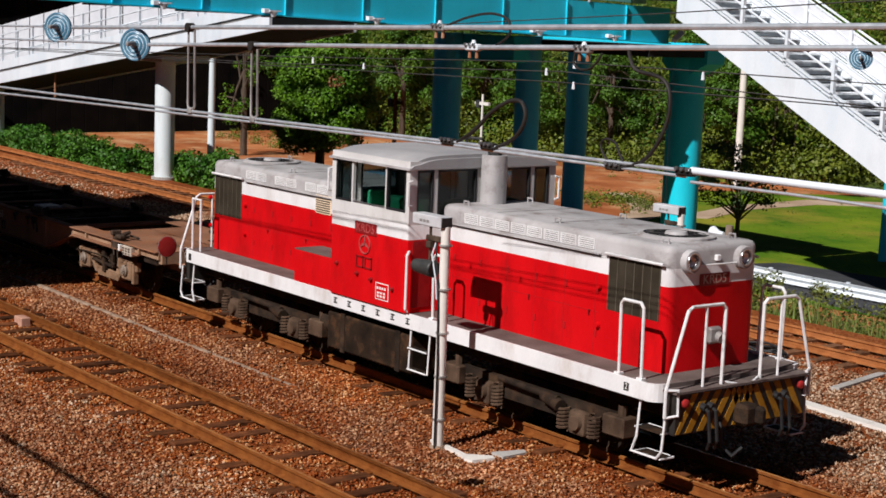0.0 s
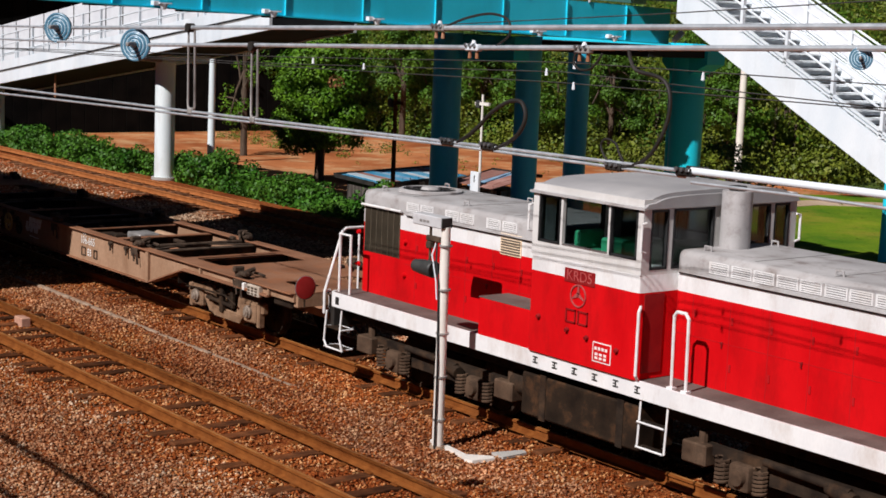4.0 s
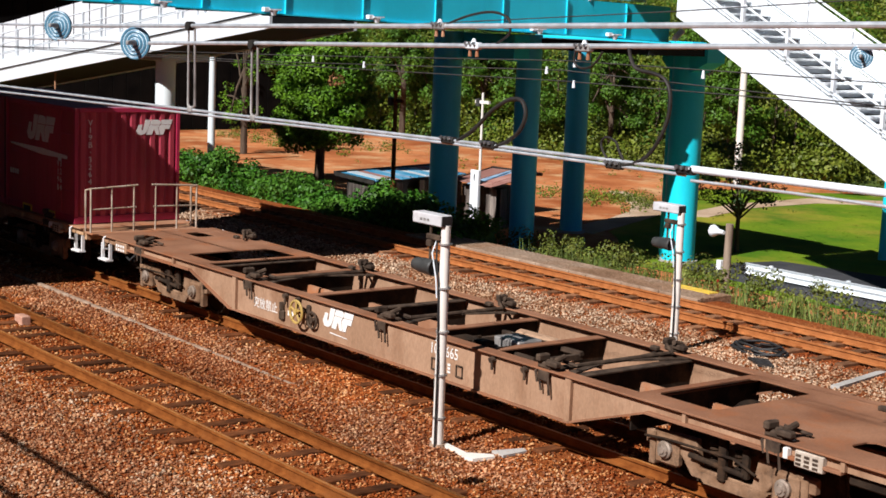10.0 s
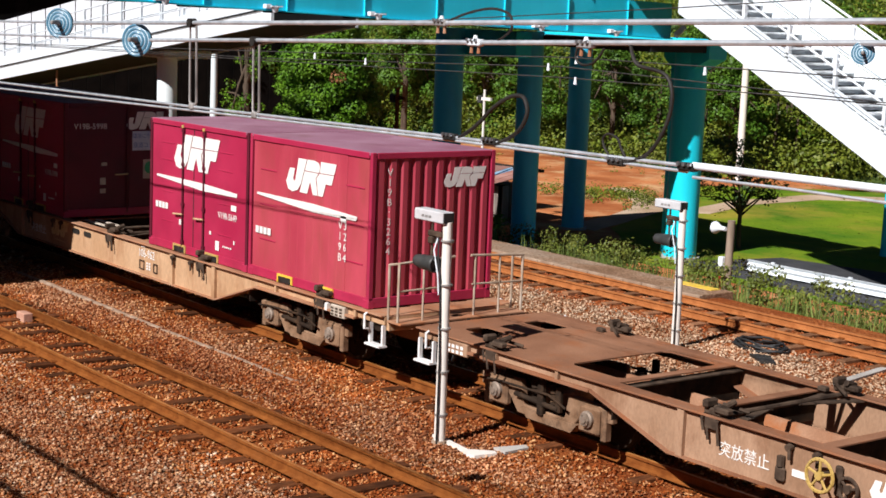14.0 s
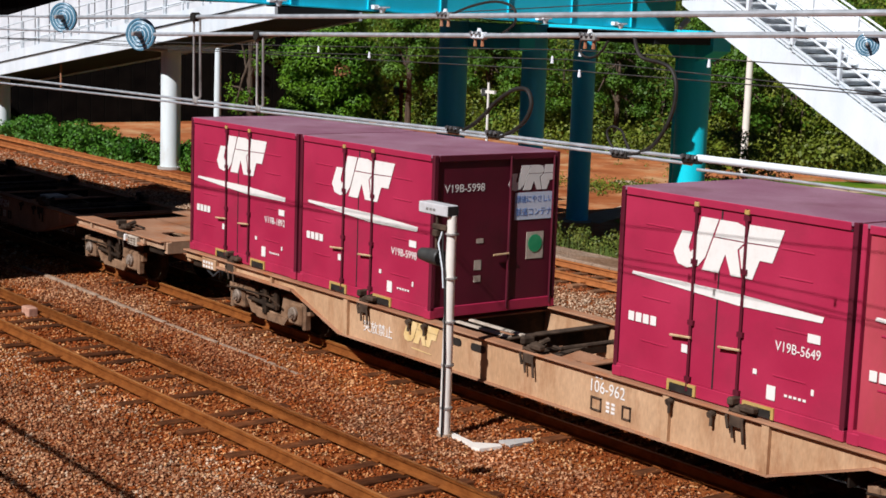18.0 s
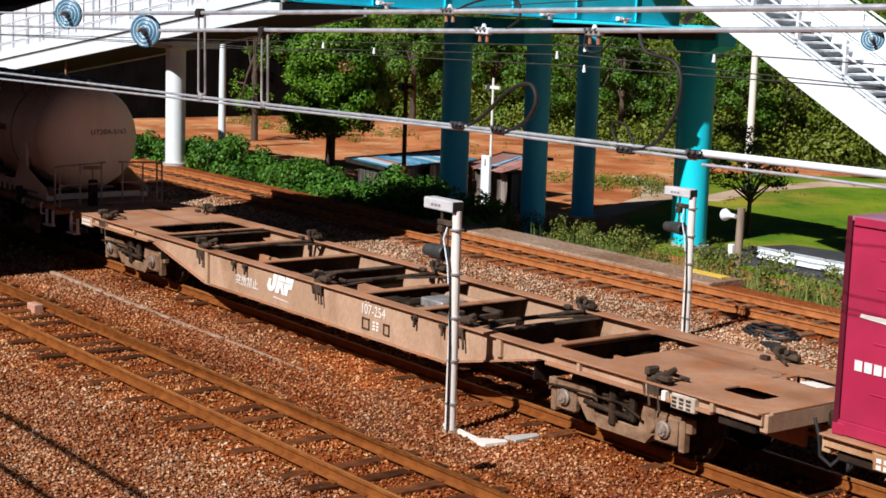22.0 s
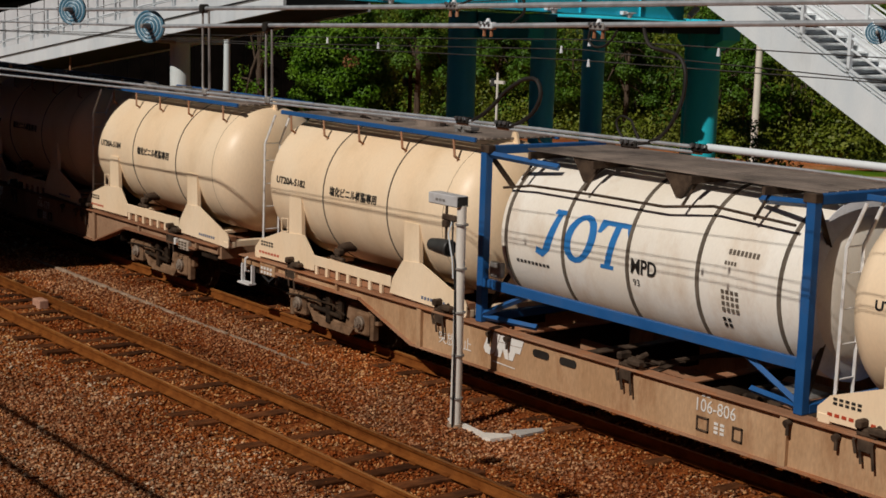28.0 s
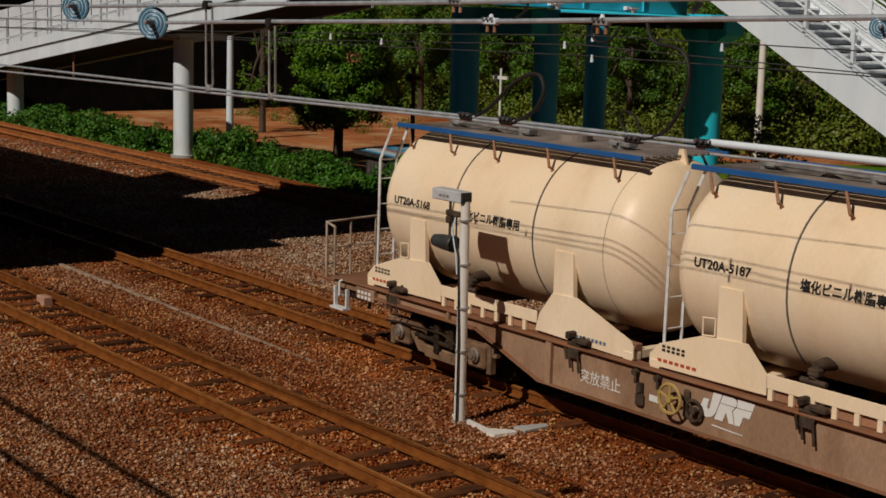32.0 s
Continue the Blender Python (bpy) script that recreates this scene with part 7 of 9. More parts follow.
# ---- overhead wires of the near track ----
M_WIRE = material("bright_wire", [(0.555, 0.609, 0.644), (0.780, 0.826, 0.868)], 10, 90, 0.4, 0.6, 0.1)
M_DARKWIRE = material("dark_wire", [(0.03, 0.03, 0.03), (0.07, 0.065, 0.06)], 10, 90, 0.6, 0.2, 0.1)
M_PORCELAIN = material("porcelain", [(0.60, 0.78, 0.90), (0.72, 0.86, 0.94)], 6, 60, 0.2, bump=0.0)
M_PORCEDGE = material("porcelain_rim", [(0.06, 0.17, 0.26), (0.10, 0.23, 0.32)], 6, 60, 0.25, bump=0.0)
WY = -9.0


def smooth_line(pts, n=5):
    """A rounded curve through the points."""
    p = [Vector(q) for q in pts]
    out = []
    for k in range(len(p) - 1):
        a, b, c, d = p[max(0, k - 1)], p[k], p[k + 1], p[min(len(p) - 1, k + 2)]
        for j in range(n):
            t = j / n
            out.append(0.5 * (2 * b + (c - a) * t + (2 * a - 5 * b + 4 * c - d) * t * t + (3 * b - a - 3 * c + d) * t ** 3))
    return out + [p[-1]]


def wire(name, pts, r, mat, label, seg=8):
    if name == "jumper_cable":
        pts = smooth_line(pts)
    return single(name, pipe(bmesh.new(), pts, r, seg), mat, label, "wire", "overhead wires", smooth=True)


def flat(*xz):
    return [(x, WY, z) for x, z in xz]


wire("messenger_wire", flat((-13.45, 5.48), (-11.31, 5.54), (-7.96, 5.63), (-4.58, 5.73), (2.0, 5.93)), 0.016, M_WIRE, "twisted bright steel messenger wire")
wire("messenger_wire", flat((-60, 4.9), (-30, 5.15), (-14.1, 5.47)), 0.010, M_WIRE, "thin bright tail of a messenger wire")
wire("messenger_wire", flat((-11.94, 5.38), (-10.25, 5.44), (-7.61, 5.52), (-4.57, 5.63), (2.0, 5.86)), 0.015, M_WIRE, "second bright steel messenger wire")
wire("messenger_wire", flat((-60, 4.8), (-30, 5.05), (-12.47, 5.37)), 0.010, M_WIRE, "thin bright tail of a messenger wire")
wire("contact_wire", flat((-60, 4.75), (-15.79, 4.84), (-11.19, 4.88), (-7.8, 4.925), (-5.77, 4.945)), 0.010, M_WIRE, "bright copper-grey contact wire")
wire("contact_wire", flat((-60, 4.5), (-15.79, 4.775), (-11.19, 4.85), (-7.79, 4.905), (-5.77, 4.915)), 0.009, M_WIRE, "lower bright contact wire")
# two unseen cables, added only for the shadow bands on the near ballast
for y, z in ((-16.0, 7.1), (-15.5, 7.5)):
    wire("shadow_cable", [(-60, y, z), (-20, y, z - 0.08), (14, y, z)], 0.045, M_DARKWIRE, "thick dark cable added out of view to cast shadow bands")
wire("contact_wire", flat((-5.73, 4.89), (-5.06, 4.9), (-4.28, 4.9), (2.0, 4.92)), 0.008, M_WIRE, "short bright lower contact wire")
single("section_insulator", pipe(bmesh.new(), flat((-5.73, 4.95), (-4.5, 4.962), (-2.5, 4.98), (2.0, 5.02)), 0.020, 14), M_WHITE, "thick white rod insulator in the contact wire", "insulator", smooth=True)
for pts in ([(-43.45, 4.55), (-28.46, 4.85), (-17.49, 5.13), (-12.22, 5.30), (-9.89, 5.30), (0, 5.26)], [(-38.0, 4.71), (-18.2, 5.02), (-12.22, 5.20), (-8.15, 5.10), (0, 4.98)], [(-38.0, 4.71), (-18.2, 4.99), (-12.22, 5.09), (-8.8, 5.09), (0, 4.98)], [(-16.29, 5.53), (-14.12, 5.64), (-10.73, 5.83), (-8.26, 5.99), (0, 6.5)]):
    wire("thin_wire", [(x, -4.15, z) for x, z in pts], 0.006, M_DARKWIRE, "thin dark wire over the siding", 5)
for x, z in ((-17.0, 5.13), (-15.86, 5.11), (-12.49, 5.21), (-12.06, 5.30), (-12.06, 5.09), (-10.27, 5.28)):
    single("wire_bead", rod(bmesh.new(), (x, -4.15, z - 0.06), (x, -4.15, z + 0.016), 0.019, 0.011), M_WHITE, "small white wire insulator", "insulator", "wire insulators")


def disc_insulator(x, z, size=1.0):
    t = thing("disc_insulator", "ribbed blue-grey porcelain strain insulator", "insulator", "strain insulators", at=pose(x, WY, z, 0, 0, -55) @ Matrix.Scale(size, 4))
    r = 0.137
    for k in range(7):
        d, w = (0.0, -0.006)[k % 2] + 0.002 * k, (0.0215, 0.0105)[k % 2]
        part("shed", lathe(bmesh.new(), [(d - 0.02, r), (d + 0.004, r), (d + 0.008, r - w / 2), (d + 0.004, r - w), (d - 0.02, r - w), (d - 0.02, r)], (0, 0, 0), "x", 36, False), M_PORCEDGE if k % 2 == 0 else M_PORCELAIN, t, "", True)
        r -= w
    bm = bmesh.new()
    rod(bm, (0.0, 0, 0), (0.10, 0, 0.01), 0.030, 0.016, 12)
    rod(bm, (-0.10, 0, 0), (0, 0, 0), 0.02, 0.03, 12)
    box(bm, 0.09, 0.14, -0.015, 0.015, -0.012, 0.022, 0.006)
    part("socket", bm, M_VALVE, t, "", True)
    part("back_disc", lathe(bmesh.new(), [(-0.05, 0.05), (-0.045, 0.125), (-0.03, 0.132), (-0.022, 0.05)], (0, 0, 0), "x", 32), M_PORCEDGE, t, "", True)


disc_insulator(-13.78, 5.47)
disc_insulator(-12.2, 5.37)
disc_insulator(-4.7, 5.58, 0.4)


def hanger(x, z0, z1, w):
    bm = pipe(bmesh.new(), flat((x - w, z1), (x - w + 0.01, z0 + 0.04), (x, z0), (x + w, z0 + 0.04), (x + w * 0.7, z1 - 0.02)), 0.009, 8)
    h = single("wire_hanger", bm, M_VALVE, "looped grey steel wire hanger", "hanger", "wire hangers", smooth=True)
    part("pulley", rod(bmesh.new(), (x - w * 0.6, WY - 0.03, z1), (x - w * 0.6, WY + 0.03, z1), 0.036, seg=14), M_BLACKPAINT, h)
    part("clip", blk(x - 0.03, x + 0.03, WY - 0.025, WY + 0.025, z0 - 0.02, z0 + 0.03, 0.008), M_VALVE, h)


hanger(-11.2, 4.88, 5.54, 0.06)
hanger(-10.22, 4.88, 5.43, 0.05)
for x, z, m in ((-7.82, 4.925, M_BLACKPAINT), (-7.42, 4.93, M_BLACKPAINT), (-6.31, 4.915, M_BLACKPAINT), (-5.77, 4.94, M_BLACKPAINT), (-7.96, 5.63, M_VALVE), (-7.61, 5.52, M_WHITE), (-6.61, 5.545, M_VALVE)):
    t = thing("wire_clamp", "bolted wire clamp on the overhead wire", "clamp", "wire clamps")
    part("body", blk(x - 0.06, x + 0.06, WY - 0.025, WY + 0.025, z - 0.022, z + 0.022, 0.008), m, t)
    for k in (-0.04, 0.0, 0.04):
        part("bolt", rod(bmesh.new(), (x + k, WY - 0.04, z + 0.015), (x + k, WY - 0.028, z + 0.015), 0.012, seg=6), M_CHROME, t)
    if z > 5.4:
        for k in (-0.035, 0.035):
            part("stud", rod(bmesh.new(), (x + k, WY, z - 0.065), (x + k, WY, z - 0.02), 0.012, 0.009, 8), M_WAGONRUST, t)
        part("cap", rod(bmesh.new(), (x, WY, z + 0.02), (x, WY, z + 0.045), 0.018, 0.010, 12), M_WHITE, t)
J = "black rubber jumper cable between the wires"
wire("jumper_cable", flat((-7.73, 4.93), (-7.62, 4.985), (-7.52, 5.05), (-7.42, 5.13), (-7.31, 5.19), (-7.22, 5.22), (-7.13, 5.215), (-7.09, 5.14), (-7.13, 5.05), (-7.22, 4.98), (-7.36, 4.92)), 0.013, M_BLACKPAINT, J)
wire("jumper_cable", flat((-6.25, 5.56), (-6.23, 5.50), (-6.18, 5.45), (-6.04, 5.43), (-5.96, 5.40), (-5.92, 5.33), (-5.92, 5.23), (-5.95, 5.14), (-5.99, 5.07), (-6.05, 5.0), (-6.13, 4.95), (-6.28, 4.91)), 0.011, M_BLACKPAINT, J)
wire("jumper_cable", flat((-6.26, 4.92), (-6.36, 4.94), (-6.41, 4.98), (-6.43, 5.03), (-6.40, 5.06), (-6.36, 5.06), (-6.31, 5.04), (-6.28, 4.99), (-6.23, 4.93)), 0.007, M_BLACKPAINT, J)
wire("jumper_cable", flat((-7.93, 5.63), (-7.8, 5.67), (-7.68, 5.70), (-7.52, 5.725), (-7.4, 5.725), (-7.3, 5.70), (-7.27, 5.66), (-7.28, 5.6), (-7.39, 5.54)), 0.008, M_BLACKPAINT, J)
wire("jumper_cable", flat((-6.68, 5.53), (-6.69, 5.47), (-6.64, 5.435), (-6.56, 5.44), (-6.5, 5.48), (-6.46, 5.53)), 0.007, M_BLACKPAINT, J)


# ---- line-side posts ----
M_POSTWHITE = material("weathered_white_post", [(0.70, 0.66, 0.59), (0.82, 0.79, 0.73)], 3, 50, 0.6, bump=0.08, stain=(0.25, 0.19, 0.14), stain_scale=3, stain_amount=0.5, stretch=(1, 1, 0.3))
M_LAMPGREY = material("lamp_box_grey", [(0.48, 0.48, 0.49), (0.60, 0.60, 0.61)], 3, 50, 0.5, bump=0.03, stain=(0.25, 0.22, 0.2), stain_scale=4, stain_amount=0.4)
M_SPEAKER = material("speaker_grey", [(0.022, 0.023, 0.023), (0.055, 0.055, 0.052)], 4, 50, 0.5, bump=0.05)


M_LID = material("dusty_lid", [(0.240, 0.156, 0.102), (0.384, 0.282, 0.204)], 2.0, 40, 0.9, bump=0.2, stain=(0.14, 0.08, 0.05), stain_scale=1.5, stain_amount=0.8)


def speaker_post(x, y, z0, z1):
    p = thing("loudspeaker_post", "white post with lamp box and grey loudspeaker", "post", "line-side posts", at=pose(x, y, 0))
    part("pole", rod(bmesh.new(), (0.0, 0, z0 + 0.14), (0.0, 0, z1), 0.080, 0.065, 20), M_POSTWHITE, p, "weathered white pole", True)
    part("footing", rod(bmesh.new(), (0.0, 0, z0 - 0.1), (0.0, 0, z0 + 0.14), 0.15, 0.11, 12), M_LID, p, "dusty footing in the ballast")
    h = z1 - z0
    for k in range(5):
        zz = z0 + h * (0.16 + 0.19 * k)
        part("pole_band", rod(bmesh.new(), (0.01, 0, zz - 0.012), (0.01, 0, zz + 0.012), 0.092, seg=20), M_VALVE, p)
    lamp = part("lamp_box", blk(-0.62, 0.03, -0.12, 0.08, z1 - 0.02, z1 + 0.135, 0.012), M_LAMPGREY, p, "pale grey lamp box")
    part("lamp_glass", blk(0.032, 0.05, -0.11, 0.07, z1 - 0.012, z1 + 0.127, 0.006), M_STEELDARK, lamp, "dark glass end of the lamp box")
    bars(p, side(-0.32, -0.123, z1 + 0.06), 0.24, 0.05, 1, 3, M_VALVE)
    bm = bmesh.new()
    pipe(bm, [(-0.26, -0.06, z1 - 0.02), (-0.26, -0.06, z1 - 0.5)], 0.02)
    box(bm, -0.33, -0.02, -0.10, -0.04, z1 - 0.22, z1 - 0.14, 0.015)
    box(bm, -0.30, -0.20, -0.12, -0.02, z1 - 0.32, z1 - 0.22, 0.015)
    part("speaker_arm", bm, M_BRACKET, p)
    bm = bmesh.new()
    bm = lathe(bm, [(-0.28, 0.05), (-0.26, 0.085), (-0.10, 0.105), (0.02, 0.11), (0.16, 0.12), (0.18, 0.105), (0.12, 0.09)], (-0.30, -0.08, z1 - 0.60), "x", 24)
    part("loudspeaker", bm, M_SPEAKER, p, "dark grey horn loudspeaker", True)
    bm = pipe(bmesh.new(), [(-0.1, -0.07, z1 - 0.2), (-0.06, -0.1, z1 - 0.5), (0.0, -0.09, z1 - 0.8), (0.05, -0.095, z0 + h * 0.4), (0.06, -0.10, z0)], 0.013, 6)
    part("cable", bm, M_RUBBER, p)
    bm = pipe(bmesh.new(), [(-0.12, -0.05, z1 - 0.18), (-0.16, -0.1, z1 - 0.4), (-0.05, -0.1, z1 - 0.75), (-0.02, -0.1, z1 - 1.0)], 0.011, 6)
    part("cable", bm, M_WHITE, p)
    return p


speaker_post(-16.82, -2.05, -0.3, 2.895)
speaker_post(-19.91, 5.72, -0.3, 2.36)


# ---- lying about near the tracks ----
single("white_board", prism(bmesh.new(), [(-17.12, -1.95), (-17.10, -1.87), (-16.27, -1.97), (-16.02, -1.70), (-15.92, -1.75), (-15.97, -2.10), (-16.12, -2.12), (-16.3, -2.05)], -0.21, -0.165, "z"), M_POSTWHITE, "white painted angled board at the post's foot", "board")
single("grey_board", prism(bmesh.new(), [(-16.2, -1.58), (-16.08, -1.10), (-15.95, -1.16), (-15.93, -1.6)], -0.21, -0.175, "z"), M_CONCRETE, "grey flat board on the ballast", "board")
single("white_board", prism(bmesh.new(), [(-16.25, 4.62), (-16.1, 4.85), (-13.2, 4.55), (-13.2, 4.32), (-14.2, 4.42)], -0.21, -0.16, "z"), M_POSTWHITE, "long white painted board on the ballast", "board")
single("grey_plank", prism(bmesh.new(), [(-16.5, 6.0), (-16.35, 6.05), (-16.7, 7.8), (-16.85, 7.75)], -0.22, -0.16, "z"), M_CONCRETE, "weathered grey plank on the ballast", "plank")
single("pink_block", blk(-27.42, -27.08, -3.86, -3.68, -0.2, -0.03, 0.012), material("pinkish_brick", [(0.42, 0.22, 0.15), (0.55, 0.32, 0.23)], 8, 60, 0.9, bump=0.3), "pinkish brick lying between the rails", "brick")
bm = bmesh.new()
for k in range(4):
    n = 22
    ring = [(-19.1 + (0.62 - 0.05 * k) * math.cos(2 * math.pi * j / n + k), 7.15 + (0.36 - 0.03 * k) * math.sin(2 * math.pi * j / n + k), -0.17 + 0.035 * k + 0.02 * math.sin(j + k)) for j in range(n + 1)]
    pipe(bm, ring, 0.022, 6)
single("cable_coil", bm, M_RUBBER, "coil of black cable on the ballast", "cable")
single("steel_plate", prism(bmesh.new(), [(-18.75, 6.45), (-18.25, 6.15), (-18.0, 6.3), (-18.45, 6.65)], -0.21, -0.16, "z"), M_BLACKPAINT, "dark flat steel plate", "plate")
# concrete cable trough lids, half buried
t = thing("cable_trough", "pale concrete cable trough half buried in ballast", "trough", kind="structure")
x = -32.3
while x < -17.6:
    o = part("trough_lid", blk(0.0, 0.94, -0.045, 0.045, -0.06, 0.0, 0.008), M_LID, t)
    o.matrix_basis = pose(x, -1.83 + random.uniform(-0.015, 0.015), -0.168 - 0.011 * max(0, x + 31) / 2 + random.uniform(-0.006, 0.006), 0, 0, random.uniform(-0.8, 0.8))
    x += 0.96
# low platform beyond the back track
pf = thing("low_platform", "low gravelled platform edge beside the back track", "platform", kind="structure")
part("platform_top", blk(-34.0, -23.3, 9.95, 11.0, -0.35, -0.12, 0.01), M_GRAVELGREY, pf)
for k in range(18):
    part("kerb", blk(-34.0 + k * 0.6, -33.42 + k * 0.6, 9.83, 9.95, -0.4, -0.11, 0.01), M_LID, pf, "dusty concrete platform kerb")
part("yellow_mark", blk(-24.75, -23.6, 10.6, 10.9, -0.12, -0.10), M_BRIGHTYEL, pf, "yellow painted mark")
# horn post, guard rail, little fittings
hp = thing("horn_post", "wooden post with white horn loudspeaker and meter box", "post", at=pose(-25.1, 12.75, 0))
part("pole", rod(bmesh.new(), (0, 0, -0.9), (0.03, 0, 1.16), 0.10, 0.09, 16), material("grey_wood", [(0.20, 0.15, 0.11), (0.32, 0.25, 0.19)], 3, 50, 0.85, bump=0.3, stretch=(4, 4, 0.5)), hp, "", True)
part("horn", lathe(bmesh.new(), [(-0.42, 0.14), (-0.38, 0.15), (-0.2, 0.06), (-0.05, 0.05)], (0, -0.1, 0.95), "x", 20), M_WHITE, hp, "white horn loudspeaker", True)
part("meter_box", blk(-0.2, -0.06, -0.14, 0.0, 0.05, 0.28, 0.01), M_WHITE, hp)
part("red_marker", blk(-0.22, -0.14, -0.05, 0.0, -0.55, -0.2), M_DISC, hp)
gr = thing("guard_rail", "white roadside guard rail on short posts", "guard rail")
for k in range(4):
    bm = prism(bmesh.new(), [(17.6, -0.62), (17.66, -0.70), (17.6, -0.76), (17.66, -0.84), (17.6, -0.92), (17.68, -0.92), (17.72, -0.76), (17.68, -0.62)], -28.8 + k * 2.6, -26.22 + k * 2.6, "x")
    part("beam", bm, M_WHITE, gr)
    part("post", rod(bmesh.new(), (-28.0 + k * 2.6, 17.75, -1.2), (-28.0 + k * 2.6, 17.75, -0.6), 0.06, seg=12), M_WHITE, gr)


# ---- plants ----
rng = np.random.default_rng(7)


def leaf_material(name, dark, light, vary=0.45, patch=None):
    """Leaves in two greens; patch: a third tone over whole bushes."""
    m = material(name, [dark, light], 0.9, 6, 0.55, bump=0.0, island=vary, stain=patch, stain_scale=0.16, stain_amount=0.85)
    b = m.node_tree.nodes["Principled BSDF"]
    b.inputs["Specular IOR Level"].default_value = 0.25
    return m


M_LEAFBRIGHT = leaf_material("bright_green_leaves", (0.039, 0.116, 0.004), (0.106, 0.212, 0.009))
M_LEAFDARK = leaf_material("deep_green_leaves", (0.018, 0.045, 0.012), (0.055, 0.10, 0.022))
M_LEAFPINE = leaf_material("pine_green", (0.032, 0.092, 0.006), (0.084, 0.166, 0.010), 0.24, (0.026, 0.060, 0.009))
M_LEAFHILL = leaf_material("hill_scrub", (0.057, 0.099, 0.007), (0.151, 0.176, 0.015), 0.24, (0.090, 0.086, 0.019))
M_LEAFRUST = leaf_material("autumn_leaves", (0.16, 0.07, 0.03), (0.26, 0.12, 0.05))
M_LEAFHEDGE = leaf_material("creeper_leaves", (0.020, 0.092, 0.006), (0.072, 0.172, 0.013), 0.5)
M_LEAFWEED = leaf_material("weed_leaves", (0.055, 0.085, 0.010), (0.160, 0.170, 0.032))
M_BLADE = leaf_material("dry_grass", (0.06, 0.12, 0.02), (0.17, 0.20, 0.05))
M_BARK = material("bark", [(0.05, 0.035, 0.025), (0.12, 0.09, 0.065)], 4, 40, 0.9, bump=0.5, stretch=(3, 3, 0.5))


def leaves(centres, size, ruffle=0.5):
    """One diamond-shaped leaf at each centre, its face turned roughly outwards; returns the corners of the quads."""
    n = len(centres)
    c, out = centres[:, :3], centres[:, 3:]
    s = size * rng.uniform(0.6, 1.35, (n, 1))
    face = out + rng.normal(0, ruffle, (n, 3)) + np.array([0, 0, 0.35])
    face /= np.linalg.norm(face, axis=1, keepdims=True)
    u = np.cross(face, rng.normal(size=(n, 3)))
    u /= np.linalg.norm(u, axis=1, keepdims=True) + 1e-9
    v = np.cross(face, u)
    fold = face * 0.18 * s
    q = np.stack([c + u * s, c + v * s * 0.6 + fold, c - u * s * 0.9, c - v * s * 0.6 + fold], 1)
    return q.reshape(-1, 3)


def leaf_mesh(name, quads, mat):
    n = len(quads) // 4
    me = bpy.data.meshes.new(name)
    me.vertices.add(n * 4)
    me.vertices.foreach_set("co", quads.astype(np.float32).ravel())
    me.loops.add(n * 4)
    me.loops.foreach_set("vertex_index", np.arange(n * 4, dtype=np.int32))
    me.polygons.add(n)
    me.polygons.foreach_set("loop_start", np.arange(0, n * 4, 4, dtype=np.int32))
    me.polygons.foreach_set("loop_total", np.full(n, 4, dtype=np.int32))
    me.materials.append(mat)
    me.update()
    me.validate()
    return me


def in_clumps(clumps, per, shell=0.55):
    """Leaf places and outward directions in the outer part of round clumps (x, y, z, radius)."""
    out = []
    for x, y, z, r in clumps:
        k = max(6, int(per * r * r))
        d = rng.normal(size=(k, 3))
        d /= np.linalg.norm(d, axis=1, keepdims=True)
        rr = r * (shell + (1 - shell) * rng.uniform(0, 1, (k, 1)) ** 0.5) * rng.uniform(0.85, 1.15, (k, 1))
        out.append(np.concatenate([np.array([x, y, z]) + d * rr * np.array([1, 1, 0.8]), d], 1))
    return np.concatenate(out)


def trunk_mesh(base, top, r, limbs, seg=9):
    bm = bmesh.new()
    base, top = Vector(base), Vector(top)
    mid = base.lerp(top, 0.5) + Vector((r * 0.6, -r * 0.4, 0))
    rod(bm, base, mid, r, r * 0.8, seg)
    rod(bm, mid, top, r * 0.8, r * 0.4, seg)
    for p in limbs:
        f = random.uniform(0.45, 0.95)
        a = base.lerp(top, f)
        p = Vector(p)
        m = a.lerp(p, 0.55) + Vector((0, 0, 0.12 * (p - a).length))
        rod(bm, a, m, r * 0.42, r * 0.28, 6)
        rod(bm, m, p, r * 0.28, r * 0.1, 6)
    return bm


def broad_tree(x, y, z, height, spread, label, mat, leaf=0.13, per=120, nclump=26, bole=0.25, lean=0.0, reds=0):
    t = thing("tree", label, "tree", "trees in the park")
    clumps, limbs = [], []
    for k in range(nclump):
        a = rng.uniform(0, 2 * math.pi)
        h = rng.uniform(0, 1)
        reach = spread * (0.35 + 0.65 * math.sin(math.pi * min(0.97, h * 0.86 + 0.12))) * math.sqrt(rng.uniform(0.15, 1))
        c = (x + lean * h + reach * math.cos(a), y + reach * math.sin(a), z + height * (bole + (0.95 - bole) * h))
        clumps.append((*c, spread * rng.uniform(0.18, 0.38)))
        if k % 2 == 0:
            limbs.append(c)
    part("trunk", trunk_mesh((x, y, z - 0.2), (x + lean * 0.6, y, z + height * 0.82), height * 0.024 + 0.03 * spread, limbs), M_BARK, t, "", True)
    part("crown", leaf_mesh("crown", leaves(in_clumps(clumps, per), leaf), mat), mat, t)
    for k in range(reds):
        cc = clumps[k * 3 % len(clumps)]
        part("rusty_spray", leaf_mesh("rusty_spray", leaves(in_clumps([(cc[0] + 0.4, cc[1] - 0.9, cc[2] + 0.3, 0.35)], 900), leaf), M_LEAFRUST), M_LEAFRUST, t, "reddish withered leaves")
    return t


